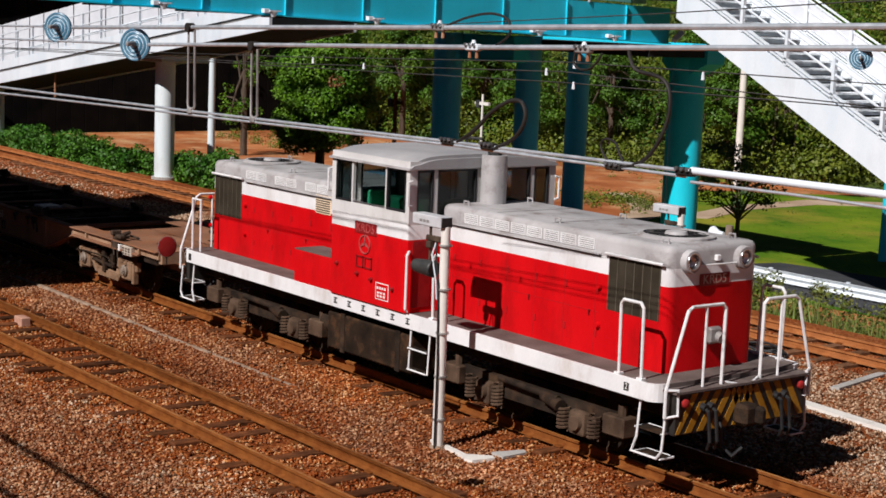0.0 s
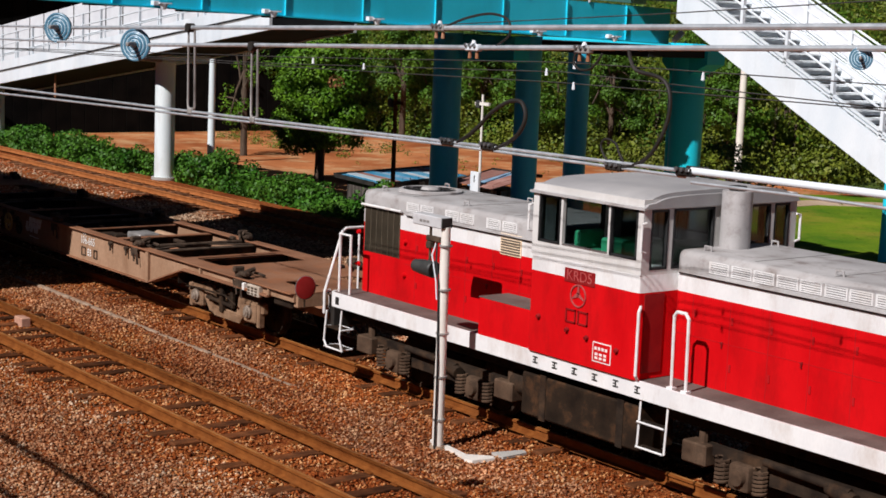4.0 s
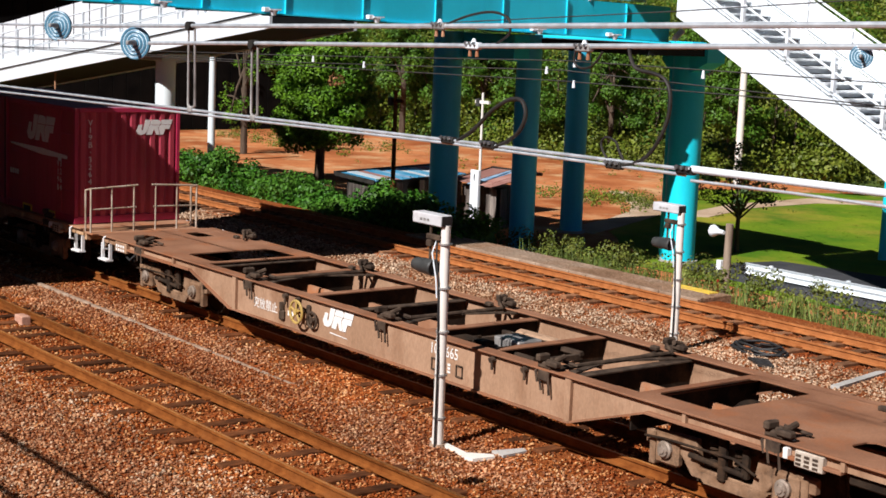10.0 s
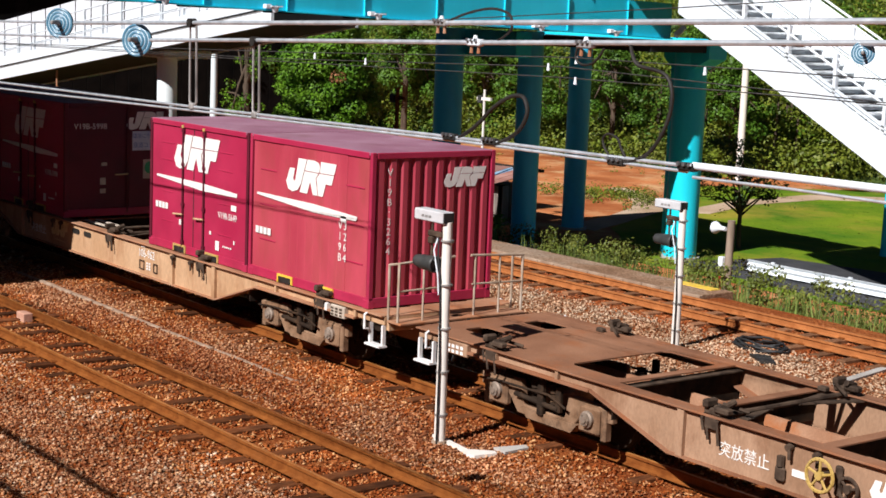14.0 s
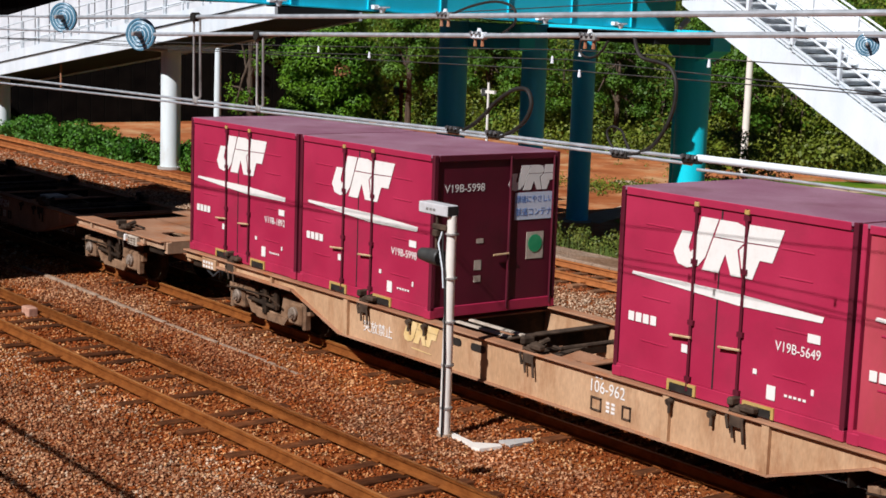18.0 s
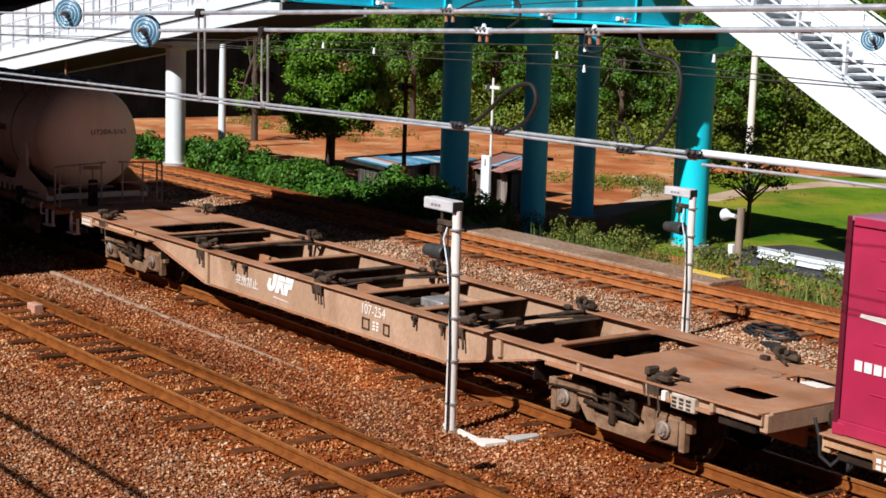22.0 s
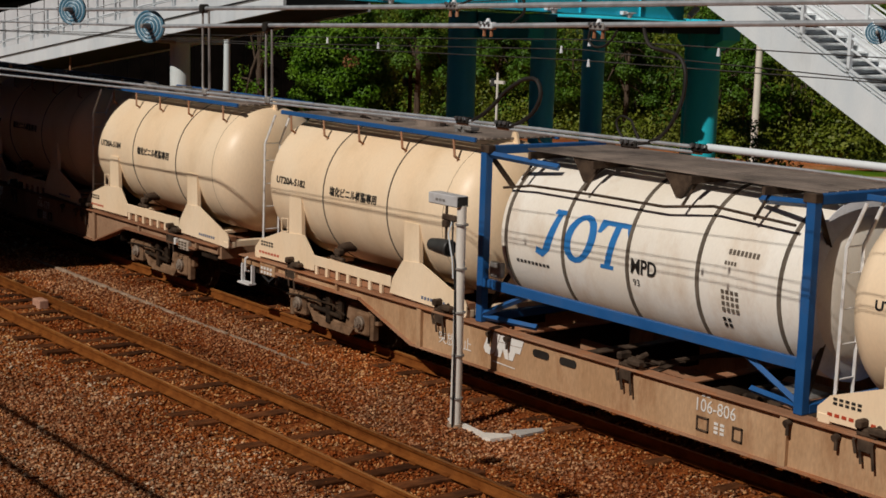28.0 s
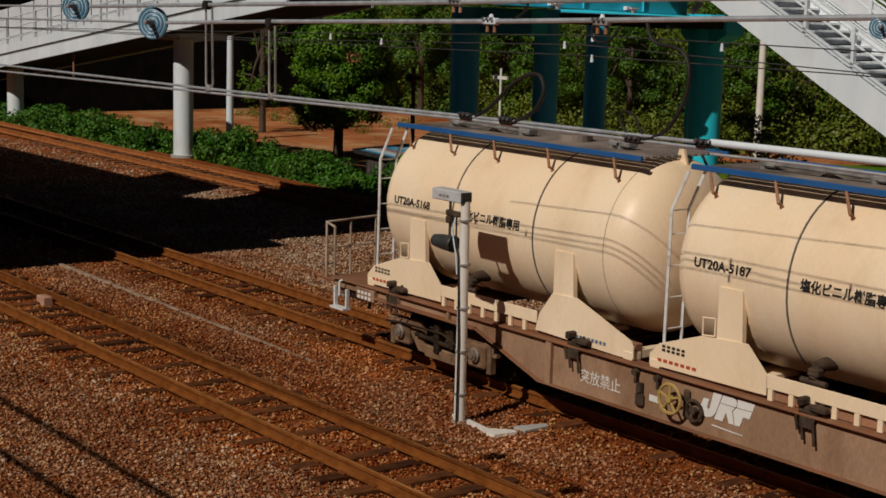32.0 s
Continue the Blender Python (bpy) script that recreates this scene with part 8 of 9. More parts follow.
def pine(x, y, z, height, label):
    """A park pine: bare crooked trunk and flat layered pads of needles."""
    t = thing("pine_tree", label, "tree", "pines on the bare soil")
    clumps, limbs = [], []
    for k in range(13):
        h = 0.38 + 0.62 * k / 12
        a = k * 2.4 + rng.uniform(-0.4, 0.4)
        r = height * 0.30 * (1.15 - 0.75 * (h - 0.38) / 0.62) * rng.uniform(0.5, 1.0)
        c = (x + r * math.cos(a), y + r * math.sin(a), z + height * h)
        limbs.append(c)
        for q in range(3):
            clumps.append((c[0] + rng.uniform(-0.5, 0.5), c[1] + rng.uniform(-0.5, 0.5), c[2] + rng.uniform(-0.1, 0.2), height * rng.uniform(0.07, 0.12)))
    part("trunk", trunk_mesh((x, y, z - 0.2), (x + rng.uniform(-0.5, 0.5), y, z + height * 0.95), height * 0.022 + 0.05, limbs), M_BARK, t, "", True)
    pts = in_clumps(clumps, 900, 0.3)
    part("crown", leaf_mesh("crown", leaves(pts, 0.08), M_LEAFPINE), M_LEAFPINE, t)
    return t


# the round dark-green tree on the bare soil
broad_tree(-53.6, 19.7, -1.0, 6.4, 1.95, "dense round green tree on the bare soil", M_LEAFBRIGHT, 0.07, 1700, 105, 0.22, 0.3, reds=4)
# low tree behind the wooden post, with spreading dark branches
def spreading_tree(x, y, z, label):
    """A small tree that forks low into many crooked, thinly leaved branches."""
    t = thing("tree", label, "tree", "trees in the park")
    bm = bmesh.new()
    fork = Vector((x, y, z + 1.3))
    rod(bm, (x + 0.03, y, z - 0.2), (x - 0.02, y, z + 0.7), 0.085, 0.07, 9)
    rod(bm, (x - 0.02, y, z + 0.7), fork, 0.07, 0.06, 9)
    clumps = []
    for k in range(17):
        a = 2 * math.pi * k / 17 + rng.uniform(-0.2, 0.2)
        rise = rng.uniform(0.15, 0.75) if k % 3 else rng.uniform(1.0, 1.9)
        reach = rng.uniform(0.95, 1.55) * (1.0 if rise < 0.8 else 0.62)
        tip = fork + Vector((reach * math.cos(a), reach * math.sin(a), rise))
        knee = fork.lerp(tip, 0.5) + Vector((rng.uniform(-0.1, 0.1), rng.uniform(-0.1, 0.1), 0.14))
        rod(bm, fork - Vector((0, 0, rng.uniform(0.0, 0.35))), knee, 0.034, 0.022, 6)
        rod(bm, knee, tip, 0.022, 0.008, 5)
        for q in range(4):
            p = knee.lerp(tip, rng.uniform(0.0, 1.0))
            e = p + Vector((rng.uniform(-0.4, 0.4), rng.uniform(-0.4, 0.4), rng.uniform(-0.05, 0.45)))
            rod(bm, p, e, 0.010, 0.004, 4)
            clumps.append((e.x, e.y, e.z, rng.uniform(0.14, 0.30)))
    for k in range(26):
        a, r = rng.uniform(0, 2 * math.pi), 0.85 * math.sqrt(rng.uniform(0, 1))
        clumps.append((x - 0.25 + r * math.cos(a), y - 0.25 + r * math.sin(a), z + rng.uniform(2.2, 3.5), rng.uniform(0.2, 0.38)))
    part("trunk", bm, M_BARK, t, "", True)
    part("crown", leaf_mesh("crown", leaves(in_clumps(clumps, 520, 0.2), 0.05), M_LEAFDARK), M_LEAFDARK, t)


spreading_tree(-32.1, 20.9, -1.0, "low spreading dark tree on the lawn")
broad_tree(-64.5, 22.5, -1.0, 6.0, 1.15, "slim green tree at the soil's edge", M_LEAFBRIGHT, 0.07, 600, 30, 0.25)
for x, y, h in ((-70.5, 36, 6.5), (-66, 38, 6.0), (-61, 36.5, 5.5), (-75, 34, 6.5), (-56.5, 38.5, 5.2), (-52, 40, 5.6), (-48.6, 38.5, 5.4), (-60, 41, 6.4), (-80, 31, 6.8), (-84, 36, 7)):
    pine(x, y, height(x, y), h, "pine with bare trunk before the woods")


def on_hill(back):
    """A random place on the hillside, denser towards its foot."""
    a = radians(rng.uniform(33, 73))
    r = 62.0
    while -15 + math.cos(a) * r < wood_edge(-math.sin(a) * r) and r < 150:
        r += 1.0
    d = back + rng.uniform(0, 1) ** 1.4 * 46
    return -math.sin(a) * (r + d), -15 + math.cos(a) * (r + d), d


def build_woods():
    """The wooded hill: crowns built from clumps, one stuff object for each tone."""
    tones = {"woods": (M_LEAFHILL, []), "woods_dark": (M_LEAFDARK, []), "woods_pine": (M_LEAFPINE, [])}
    names = list(tones)
    stems = bmesh.new()
    count = 0
    for k in range(620):
        x, y, d = on_hill(1.5)
        z = height(x, y)
        h, sp = rng.uniform(1.8, 5.2), rng.uniform(1.1, 2.5)
        tone = names[int(rng.choice(3, p=[0.55, 0.12, 0.33]))]
        for q in range(9):
            a, hh = rng.uniform(0, 2 * math.pi), rng.uniform(0.04, 0.95)
            r = sp * math.sqrt(rng.uniform(0.1, 1)) * (1.1 - 0.6 * hh)
            tones[tone][1].append((x + r * math.cos(a), y + r * math.sin(a), z + h * hh, sp * rng.uniform(0.30, 0.5)))
        if d < 9:
            rod(stems, (x, y, z - 0.3), (x, y, z + h * 0.7), 0.09, 0.05, 5)
        count += 1
    for nm, (mat, clumps) in tones.items():
        me = leaf_mesh(nm, leaves(in_clumps(clumps, 118, 0.5), 0.100, 0.34), mat)
        tagged(new("far_woods", me), "sunlit green woods on the far hillside", "woods", kind="stuff")
    tagged(new("far_trunks", solid("far_trunks", stems, M_BARK)), "slender tree trunks at the wood's edge", "trunks", kind="stuff")


build_woods()


def build_undergrowth():
    """Shrubs that close the ground between the trees of the hill."""
    clumps = []
    for k in range(3000):
        x, y, d = on_hill(0.0)
        clumps.append((x, y, height(x, y) + rng.uniform(0.1, 0.9), rng.uniform(0.4, 1.4)))
    me = leaf_mesh("undergrowth", leaves(in_clumps(clumps, 105, 0.3), 0.097, 0.34), M_LEAFHILL)
    tagged(new("undergrowth", me), "dense green shrubs between the trees", "shrubs", kind="stuff")


build_undergrowth()


def build_hedge():
    """Creeper-covered bank along the back track."""
    clumps = []
    x = -74.0
    while x < -33.2:
        for q in range(9):
            y = (10.0 if x < -52 else 10.7) + rng.uniform(0, 1.7)
            top = 0.75 + 0.45 * math.sin(x * 0.9) * math.sin(x * 0.37) - (0.12 if x > -40 else 0)
            clumps.append((x + rng.uniform(-0.4, 0.4), y, -0.55 + rng.uniform(0.1, 1.0) * (top + 0.35) * (0.6 + 0.4 * math.sin((y - (9.8 if x < -52 else 10.5)) * 1.6)), rng.uniform(0.22, 0.42)))
        x += 0.42
    bm = bmesh.new()
    core = solid("hedge_core", prism(bm, [(10.95, -0.6), (13.0, -1.1), (12.5, 0.0), (11.8, 0.15), (11.2, -0.1)], -74, -33.6, "x"), M_LEAFHEDGE)
    h = single("creeper_hedge", core, M_LEAFDARK, "dense bright green creeper hedge along the track", "hedge")
    part("foliage", leaf_mesh("foliage", leaves(in_clumps(clumps, 1000, 0.6), 0.064), M_LEAFHEDGE), M_LEAFHEDGE, h)


build_hedge()


def build_scrub():
    """Rough bushes and tall weeds on the bank at the lawn's edge."""
    clumps = []
    for k in range(260):
        x = rng.uniform(-31.5, -13)
        y = 11.9 + rng.uniform(0, 1.9)
        clumps.append((x, y, -0.75 + rng.uniform(0.0, 0.85), rng.uniform(0.16, 0.36)))
    for k in range(60):
        clumps.append((rng.uniform(-37.5, -30), 12.2 + rng.uniform(0, 2.6), -0.85 + rng.uniform(0, 0.4), rng.uniform(0.22, 0.4)))
    ob = new("weedy_bushes", leaf_mesh("weedy_bushes", leaves(in_clumps(clumps, 800, 0.4), 0.045), M_LEAFWEED))
    tagged(ob, "tangled green weeds and bushes on the bank", "bushes", kind="stuff")
    n = 2600
    x, y = rng.uniform(-31, -12, n), 11.2 + rng.uniform(0, 2.4, n) ** 1.2
    h = rng.uniform(0.15, 0.6, n)
    z = np.array([height(a, b) for a, b in zip(x, y)])
    lean = rng.normal(0, 0.16, (n, 2))
    w = 0.012
    a = rng.uniform(0, math.pi, n)
    base = np.stack([x, y, z], 1)
    side_ = np.stack([np.cos(a) * w, np.sin(a) * w, np.zeros(n)], 1)
    tip = base + np.stack([lean[:, 0] * h, lean[:, 1] * h, h], 1)
    quads = np.stack([base - side_, base + side_, tip + side_ * 0.3, tip - side_ * 0.3], 1).reshape(-1, 3)
    tagged(new("tall_grass", leaf_mesh("tall_grass", quads, M_BLADE)), "tall yellow-green grass stalks on the bank", "grass", kind="stuff")
    # lawn
    bm = bmesh.new()
    o = [(-46, 34), (-37, 20.8), (-32, 16.2), (-15, 15.4), (4, 20), (4, 50), (-28, 50), (-40, 42)]
    ring = []
    for k, p in enumerate(o):
        q = o[(k + 1) % len(o)]
        for f in range(6):
            u = f / 6
            ring.append((p[0] * (1 - u) + q[0] * u + random.uniform(-0.6, 0.6), p[1] * (1 - u) + q[1] * u + random.uniform(-0.6, 0.6)))
    bm.faces.new([bm.verts.new((*p, -0.985)) for p in ring])
    bmesh.ops.triangulate(bm, faces=bm.faces[:])
    single("lawn", bm, M_GRASS, "mown green lawn with worn edges", "lawn", kind="structure")
    n = 5000
    x, y = rng.uniform(-45, -12, n), rng.uniform(15.5, 46, n)
    keep = (y > 16 + np.clip(-32 - x, 0, 20) * 0.95) & (y < 46)
    x, y = x[keep], y[keep]
    n = len(x)
    a, h = rng.uniform(0, math.pi, n), rng.uniform(0.006, 0.016, n)
    base = np.stack([x, y, np.full(n, -0.985)], 1)
    side_ = np.stack([np.cos(a) * 0.05, np.sin(a) * 0.05, np.zeros(n)], 1)
    tip = base + np.stack([rng.normal(0, 0.09, n), rng.normal(0, 0.09, n), h], 1)
    quads = np.stack([base - side_, base + side_, tip + side_ * 0.4, tip - side_ * 0.4], 1).reshape(-1, 3)
    tagged(new("lawn_grass", leaf_mesh("lawn_grass", quads, M_GRASS)), "short green blades of the lawn", "grass", kind="stuff")
    # tufts and scrub on the soil
    tufts = []
    for k in range(90):
        tufts.append((rng.uniform(-60, -38), rng.uniform(24, 38), -1.0, rng.uniform(0.08, 0.3)))
    for k in range(60):
        tufts.append((rng.normal(-43.5, 1.6), rng.normal(26.5, 0.9), -0.9, rng.uniform(0.2, 0.5)))
    for k in range(50):
        tufts.append((rng.uniform(-75, -62), rng.uniform(26, 32), -0.9, rng.uniform(0.2, 0.7)))
    tagged(new("soil_scrub", leaf_mesh("soil_scrub", leaves(in_clumps(tufts, 420, 0.2), 0.05), M_LEAFHILL)), "low green tufts on the bare soil", "scrub", kind="stuff")


build_scrub()
# pale path, and a dark strip in place of a road
single("path", prism(bmesh.new(), [(-36.9, 19.4), (-38.6, 23.0), (-39.9, 25.6), (-42.0, 27.6), (-46, 29.6), (-46.4, 29.0), (-42.7, 26.7), (-40.9, 24.9), (-39.6, 22.6), (-38.2, 19.4)], -1.02, -0.975, "z"), M_SAND, "pale trodden sandy path", "path", kind="structure")
single("path", prism(bmesh.new(), [(-39.4, 25.6), (-41.2, 30.6), (-41.6, 35.6), (-39.6, 38.4), (-34.0, 43.0), (-33.4, 42.0), (-38.4, 37.2), (-40.2, 34.6), (-40.0, 30.4), (-38.6, 26.6)], -1.02, -0.970, "z"), M_SAND, "pale sandy path round the lawn", "path", kind="structure")
# dark grey sheet that stands in for the shade beyond the guard rail
M_SHADESTRIP = material("shade_strip", [(0.040, 0.042, 0.046), (0.065, 0.066, 0.07)], 1.5, 60, 0.85, bump=0.2)
single("road", prism(bmesh.new(), [(-31, 17.0), (-24, 16.2), (6, 16.2), (6, 23.2), (-24, 22.0), (-30.2, 20.7)], -1.02, -0.972, "z"), M_SHADESTRIP, "dark grey strip standing in for shade behind the guard rail", "road", kind="structure")


# ---- sheds and poles behind ----
M_TIN = material("corrugated_tin", [(0.07, 0.20, 0.34), (0.34, 0.46, 0.54)], 1.4, 40, 0.5, 0.0, 0.1, stain=(0.34, 0.13, 0.07), stain_scale=1.2, stain_amount=0.8, vary=0.4)
M_TINRED = material("rusty_tin", [(0.30, 0.13, 0.10), (0.42, 0.24, 0.20)], 1.4, 40, 0.6, 0.2, 0.1, vary=0.3)
M_PLANK = material("old_boards", [(0.05, 0.04, 0.035), (0.22, 0.19, 0.165)], 2.0, 50, 0.9, bump=0.3, vary=0.5, stretch=(3, 3, 0.4))


def shed(name, x, y, turn, length, width, h0, h1, label, sheets, over=0.3):
    """A boarded lean-to: low eave in front, ridge behind, sheets that overlap unevenly."""
    s = thing(name, label, "shed", "sheds by the field", at=pose(x, y, -1.0, 0, 0, turn))
    # solid black filling: the shade of the interior behind the missing boards
    part("frame", blk(0.05, length - 0.05, 0.25, width - 0.05, 0, h0 - 0.08), M_BLACKPAINT, s, "solid black block for the shade inside")
    n = int(length / 0.28)
    for k in range(n):
        if n * 0.34 < k < n * 0.48 or n * 0.7 < k < n * 0.8:
            continue
        part("wall_board", blk(k * 0.28, k * 0.28 + 0.265, 0.0, 0.03, 0, h0 - 0.06 - random.uniform(0.0, 0.10)), M_PLANK, s)
    for k in range(int(width / 0.3)):
        top = h0 + (h1 - h0) * (k * 0.3) / width - 0.08
        part("wall_board", blk(length - 0.03, length, k * 0.3, k * 0.3 + 0.28, 0, top), M_PLANK, s)
        part("wall_board", blk(0, 0.03, k * 0.3, k * 0.3 + 0.28, 0, top), M_PLANK, s)
    m = int((length + 2 * over) / 0.42)
    g = (h1 - h0) / (width + 0.6)
    for k in range(m):
        d, u = random.uniform(-0.10, 0.10), -over + k * 0.42
        lift = 0.012 * (k % 2)
        bm = prism(bmesh.new(), [(-0.30 + d, h0 + lift + g * d), (width + 0.3, h1 + lift), (width + 0.3, h1 + 0.02 + lift), (-0.30 + d, h0 + 0.02 + lift + g * d)], u, u + 0.45, "x")
        part("roof_sheet", bm, sheets[k % len(sheets)], s, "weathered corrugated roof sheet")
        part("sheet_rib", blk(u + 0.19, u + 0.23, -0.2, -0.16, h0 + 0.03 + g * 0.12, h0 + 0.06 + g * 0.12), sheets[k % len(sheets)], s)
    part("ridge_board", blk(-over - 0.05, length + over, width + 0.22, width + 0.36, h1 - 0.04, h1 + 0.06), M_BLACKPAINT, s)
    part("barge_board", prism(bmesh.new(), [(-0.32, h0 - 0.08), (width + 0.3, h1 - 0.08), (width + 0.3, h1 + 0.05), (-0.32, h0 + 0.05)], -over - 0.06, -over - 0.01, "x"), M_BLACKPAINT, s)
    return s


M_TINBLUE = material("blue_tin", [(0.03, 0.20, 0.36), (0.08, 0.33, 0.50)], 1.4, 40, 0.5, 0.0, 0.1, stain=(0.3, 0.36, 0.4), stain_scale=1.4, stain_amount=0.6)
M_TINPALE = material("pale_tin", [(0.38, 0.47, 0.52), (0.55, 0.62, 0.64)], 1.4, 40, 0.5, 0.0, 0.1, stain=(0.34, 0.16, 0.09), stain_scale=1.6, stain_amount=0.6)
shed("field_shed", -40.0, 12.75, 105, 4.8, 1.0, 1.60, 1.74, "patched low shed with blue, white and rusty tin roof", (M_TINBLUE, M_TINPALE, M_TINRED, M_TINBLUE, M_TIN, M_TINBLUE, M_TINPALE), 0.1)
shed("field_shed", -41.0, 17.2, 4, 1.9, 1.3, 1.36, 1.72, "small wooden hut with a pale reddish tin roof", (M_TINRED, M_TINRED, M_TIN), 0.2)
# near-black boards: the darkness behind and below the ramp, put into the colour
M_SHADEBOARDS = material("shaded_boarding", [(0.004, 0.004, 0.004), (0.010, 0.009, 0.008)], 1, 30, 0.95, bump=0.2)
M_SHADEBOARDS.node_tree.nodes["Principled BSDF"].inputs["Specular IOR Level"].default_value = 0.05


def storehouse():
    """A tall boarded shed; the shade of its side towards the line is in its colour."""
    s = thing("storehouse", "boarded storehouse behind the ramp, near-black with shade in its colour", "building")
    part("core", blk(-97.8, -78.3, 13.7, 34, -1.0, 6.6), M_SHADEBOARDS, s)
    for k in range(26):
        part("wall_board", blk(-78.3, -78.1, 13.5 + k * 0.8, 14.27 + k * 0.8, -1.0, 6.7, 0.01), M_SHADEBOARDS, s)
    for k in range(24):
        part("wall_board", blk(-98 + k * 0.82, -97.22 + k * 0.82, 13.5, 13.7, -1.0, 6.7, 0.01), M_SHADEBOARDS, s)
    part("roof", prism(bmesh.new(), [(12.9, 6.6), (24, 8.4), (35, 6.6), (35, 6.75), (24, 8.55), (12.9, 6.75)], -98.6, -77.6, "x"), M_SHADEBOARDS, s)


storehouse()


def pole(x, y, z0, z1, r, mat, label, arm=False, box_=False):
    p = thing("utility_pole", label, "pole", "poles behind the line")
    part("shaft", rod(bmesh.new(), (x, y, z0), (x, y, z1), r, r * 0.8, 14), mat, p, "", True)
    if arm:
        part("cross_arm", blk(x - 0.35, x + 0.35, y - 0.04, y + 0.04, z1 - 0.35, z1 - 0.25), mat, p)
        part("bracket", blk(x - 0.3, x - 0.12, y - 0.07, y + 0.07, z1 - 0.45, z1 - 0.2, 0.02), M_SPEAKER, p)
    else:
        part("cap", rod(bmesh.new(), (x, y, z1), (x, y, z1 + 0.03), r * 0.95, seg=14), M_VALVE, p)
    if box_:
        part("sign_board", blk(x - 0.24, x + 0.18, y - 0.2, y - 0.1, -0.95, 0.84, 0.01), M_WHITE, p, "tall white board on the pole")
        part("board_mark", blk(x - 0.05, x, y - 0.204, y - 0.198, 0.5, 0.72), M_LETTERDARK, p)


pole(-37.7, 12.0, -1.0, 3.53, 0.075, M_SLEEPER, "dark wooden pole beside the shed", True)
pole(-39.9, 17.05, -1.0, 3.35, 0.05, M_POSTWHITE, "thin white pole with a tall white board", True, True)
pole(-61.5, 19.1, -1.0, 3.65, 0.17, M_COLWHITE, "pale concrete utility pole")
pole(-46.0, 36.2, -1.0, 5.4, 0.17, M_POSTWHITE, "weathered concrete utility pole by the hill")
pole(-29.15, 24.1, -1.0, 1.9, 0.13, M_BLUE, "teal steel post on the lawn")


# ---- ballast stones ----
def stones(name, n, x0, x1, y0, y1, size, label, keep=None, mat=M_STONE):
    """Loose angular stones strewn on the bed: five-cornered chips in one mesh."""
    r = np.random.default_rng(len(name) + n)
    x, y = r.uniform(x0, x1, n), r.uniform(y0, y1, n)
    if keep is not None:
        k = keep(x, y, r)
        x, y = x[k], y[k]
        n = len(x)
    s = size * r.uniform(0.55, 1.35, n)
    z = -0.226 + r.uniform(0.0, 0.03, n) + s * 0.12
    for ty in (-4.15, 0.0):
        z += 0.012 * (np.abs(y - ty) < 1.1)
    unit = np.array([(1, 0, 0), (-0.5, 0.87, 0), (-0.5, -0.87, 0), (0.25, 0.1, 0.9), (-0.2, -0.1, -0.9)], float)
    v = unit[None] * r.uniform(0.6, 1.25, (n, 5, 1)) + r.normal(0, 0.22, (n, 5, 3))
    v[:, :, 2] *= 0.72
    a = r.uniform(0, 2 * math.pi, n)
    ca, sa = np.cos(a)[:, None], np.sin(a)[:, None]
    vx, vy = v[:, :, 0] * ca - v[:, :, 1] * sa, v[:, :, 0] * sa + v[:, :, 1] * ca
    v[:, :, 0], v[:, :, 1] = vx, vy
    v = v * s[:, None, None] + np.stack([x, y, z], 1)[:, None]
    tri = np.array([(0, 1, 3), (1, 2, 3), (2, 0, 3), (1, 0, 4), (2, 1, 4), (0, 2, 4)])
    f = (tri[None] + (np.arange(n) * 5)[:, None, None]).reshape(-1)
    me = bpy.data.meshes.new(name)
    me.vertices.add(n * 5)
    me.vertices.foreach_set("co", v.astype(np.float32).ravel())
    me.loops.add(len(f))
    me.loops.foreach_set("vertex_index", f.astype(np.int32))
    me.polygons.add(n * 6)
    me.polygons.foreach_set("loop_start", np.arange(0, n * 18, 3, dtype=np.int32))
    me.polygons.foreach_set("loop_total", np.full(n * 6, 3, dtype=np.int32))
    me.materials.append(mat)
    me.update()
    me.validate()
    tagged(new(name, me), label, "gravel", kind="stuff")


def off_sleepers(x, y, r):
    """Fewer stones over the sleepers of the near and main tracks, none on the trough."""
    ok = np.ones(len(x), bool)
    for ty in (-4.15, 0.0, 8.55):
        on = np.abs(y - ty) < 1.05
        phase = np.abs(((x + 36) / 0.62 + 0.5) % 1 - 0.5) * 0.62
        ok &= ~(on & (phase < 0.11) & (r.uniform(0, 1, len(x)) < 0.86))
        ok &= ~(np.abs(np.abs(y - ty) - 0.566) < 0.07)
    ok &= ~((np.abs(y + 1.83) < 0.07) & (x > -32.4) & (x < -21) & (r.uniform(0, 1, len(x)) < 0.85))
    return ok


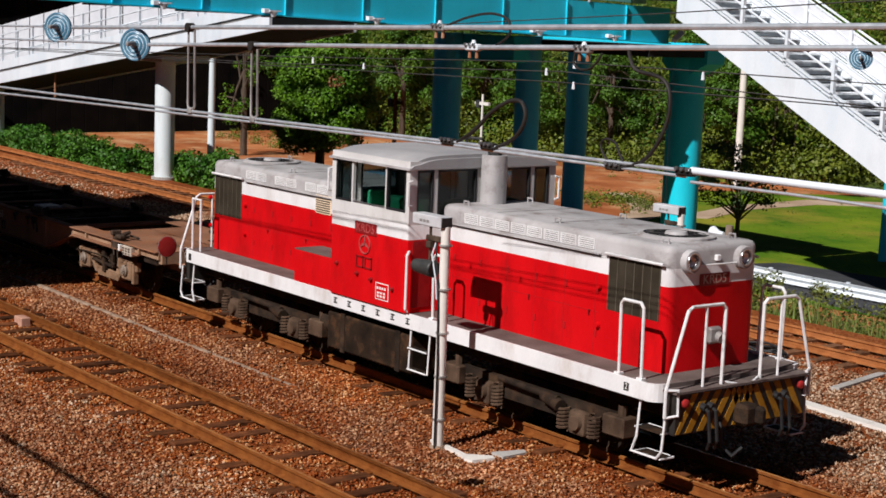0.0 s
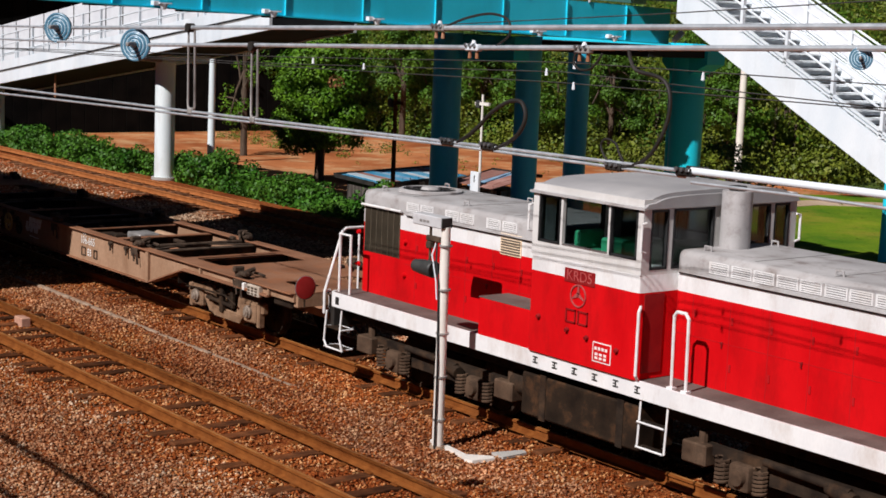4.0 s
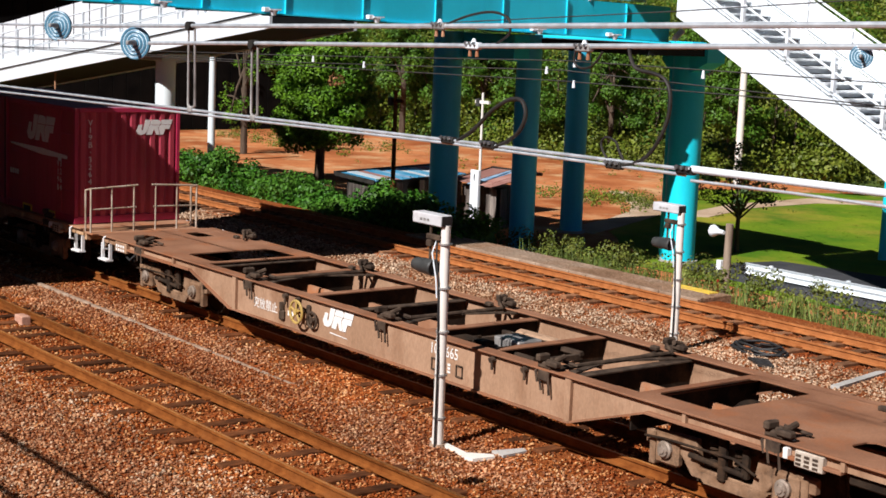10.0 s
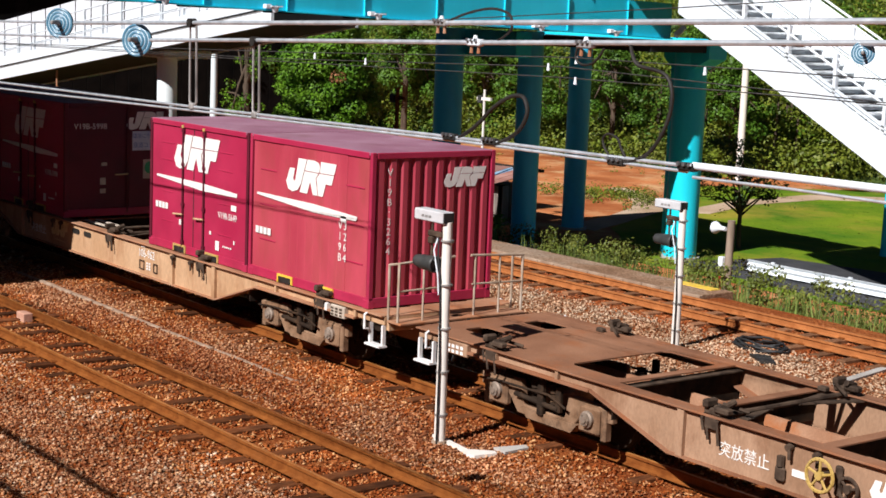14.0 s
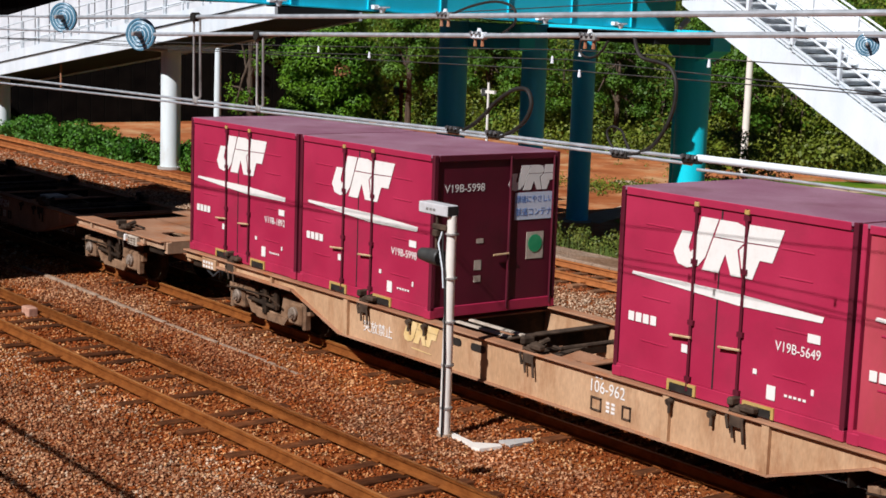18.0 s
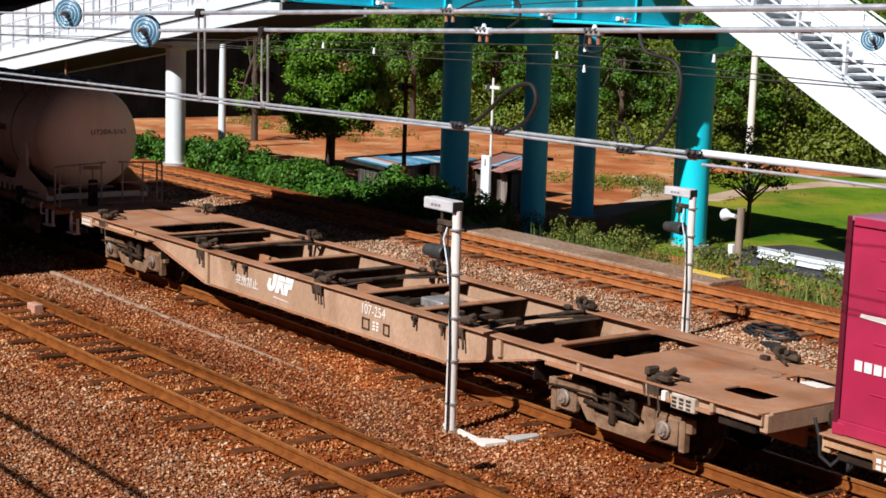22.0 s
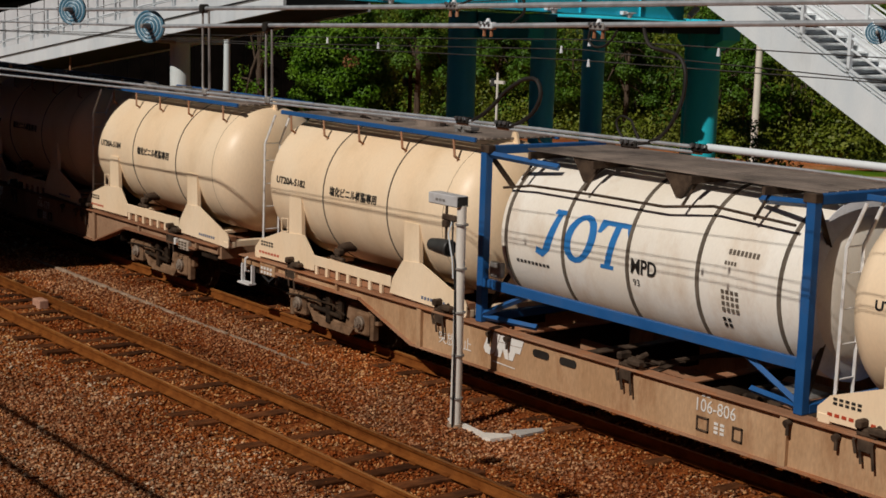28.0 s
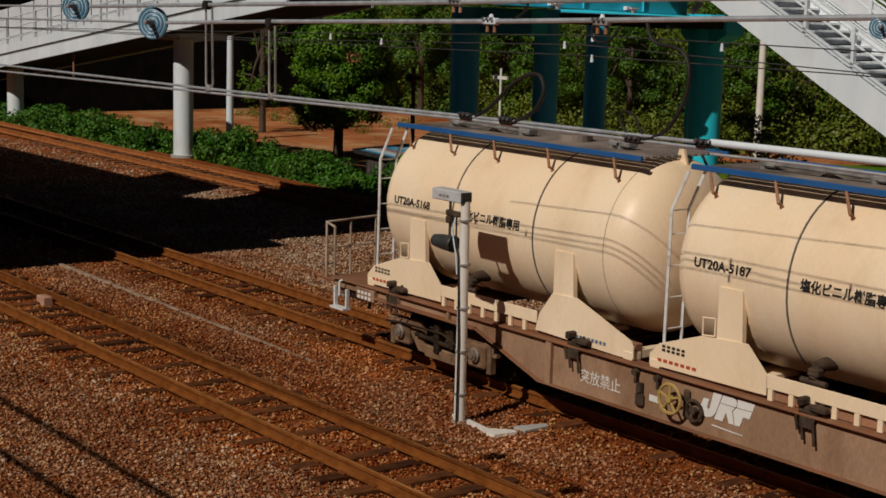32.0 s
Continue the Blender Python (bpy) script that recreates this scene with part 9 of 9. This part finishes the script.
def rusted(x, y):
    """How far rust from the rails has stained the bed: strong at the tracks, patchy between them."""
    near = np.minimum(np.abs(y + 4.15), np.abs(y))
    wave = 0.25 * np.sin(x * 1.1 + y * 0.7) + 0.2 * np.sin(x * 0.43 - y * 1.9 + 1.0) + 0.12 * np.sin(x * 2.9 + y * 2.3)
    return np.clip(1.55 - near * 0.75 + wave, 0.12, 0.95)


def brown_bed(x, y, r):
    return off_sleepers(x, y, r) & (r.uniform(0, 1, len(x)) < rusted(x, y))


def mauve_bed(x, y, r):
    return off_sleepers(x, y, r) & (r.uniform(0, 1, len(x)) > rusted(x, y))


stones("ballast_stones", 180000, -34, -10, -9.6, 2.6, 0.029, "rust-brown angular ballast stones round the tracks", brown_bed)
stones("ballast_mauve", 165000, -34, -10, -9.6, 2.6, 0.030, "grey-mauve ballast stones away from the rails", mauve_bed, M_STONEMAUVE)
stones("ballast_chips", 9000, -30, -10, -10.5, -5.0, 0.032, "pale beige stones among the near ballast", off_sleepers, M_STONEGREY)
stones("ballast_gravel", 62000, -44, -12, 1.6, 7.5, 0.033, "grey-brown ballast stones between the tracks", off_sleepers, M_STONEGREY)
stones("ballast_rusty", 26000, -58, -14, 7.2, 10.0, 0.036, "orange rusty ballast stones of the back track", off_sleepers, M_STONERUST)
stones("ballast_far", 12000, -62, -32, -2.0, 7.4, 0.045, "ballast stones towards the ramp", off_sleepers, M_STONEGREY)


# ---- what moves ----
def motions():
    steps = [k * 0.5 for k in range(65)]
    for ob, x in TRAIN:
        walk(ob, [(t, pose(x + run(t), 0, 0)) for t in steps])
    # the wheels roll: one row for each sixth of a turn or so
    clock = [k / 30 for k in range(961)]
    for radius in {r for _, _, r in WHEELS}:
        arc, times = radius * radians(56), [0.0]
        for t in clock:
            if run(t) - run(times[-1]) >= arc:
                times.append(t)
        times.append(32.0) if times[-1] < 31.99 else None
        rolled = [(t, math.degrees((run(t) - run(0.0)) / radius)) for t in times]
        for ob, x, r in WHEELS:
            if r == radius:
                walk(ob, [(t, pose(x, 0, r, 0, a, 0)) for t, a in rolled])


motions()
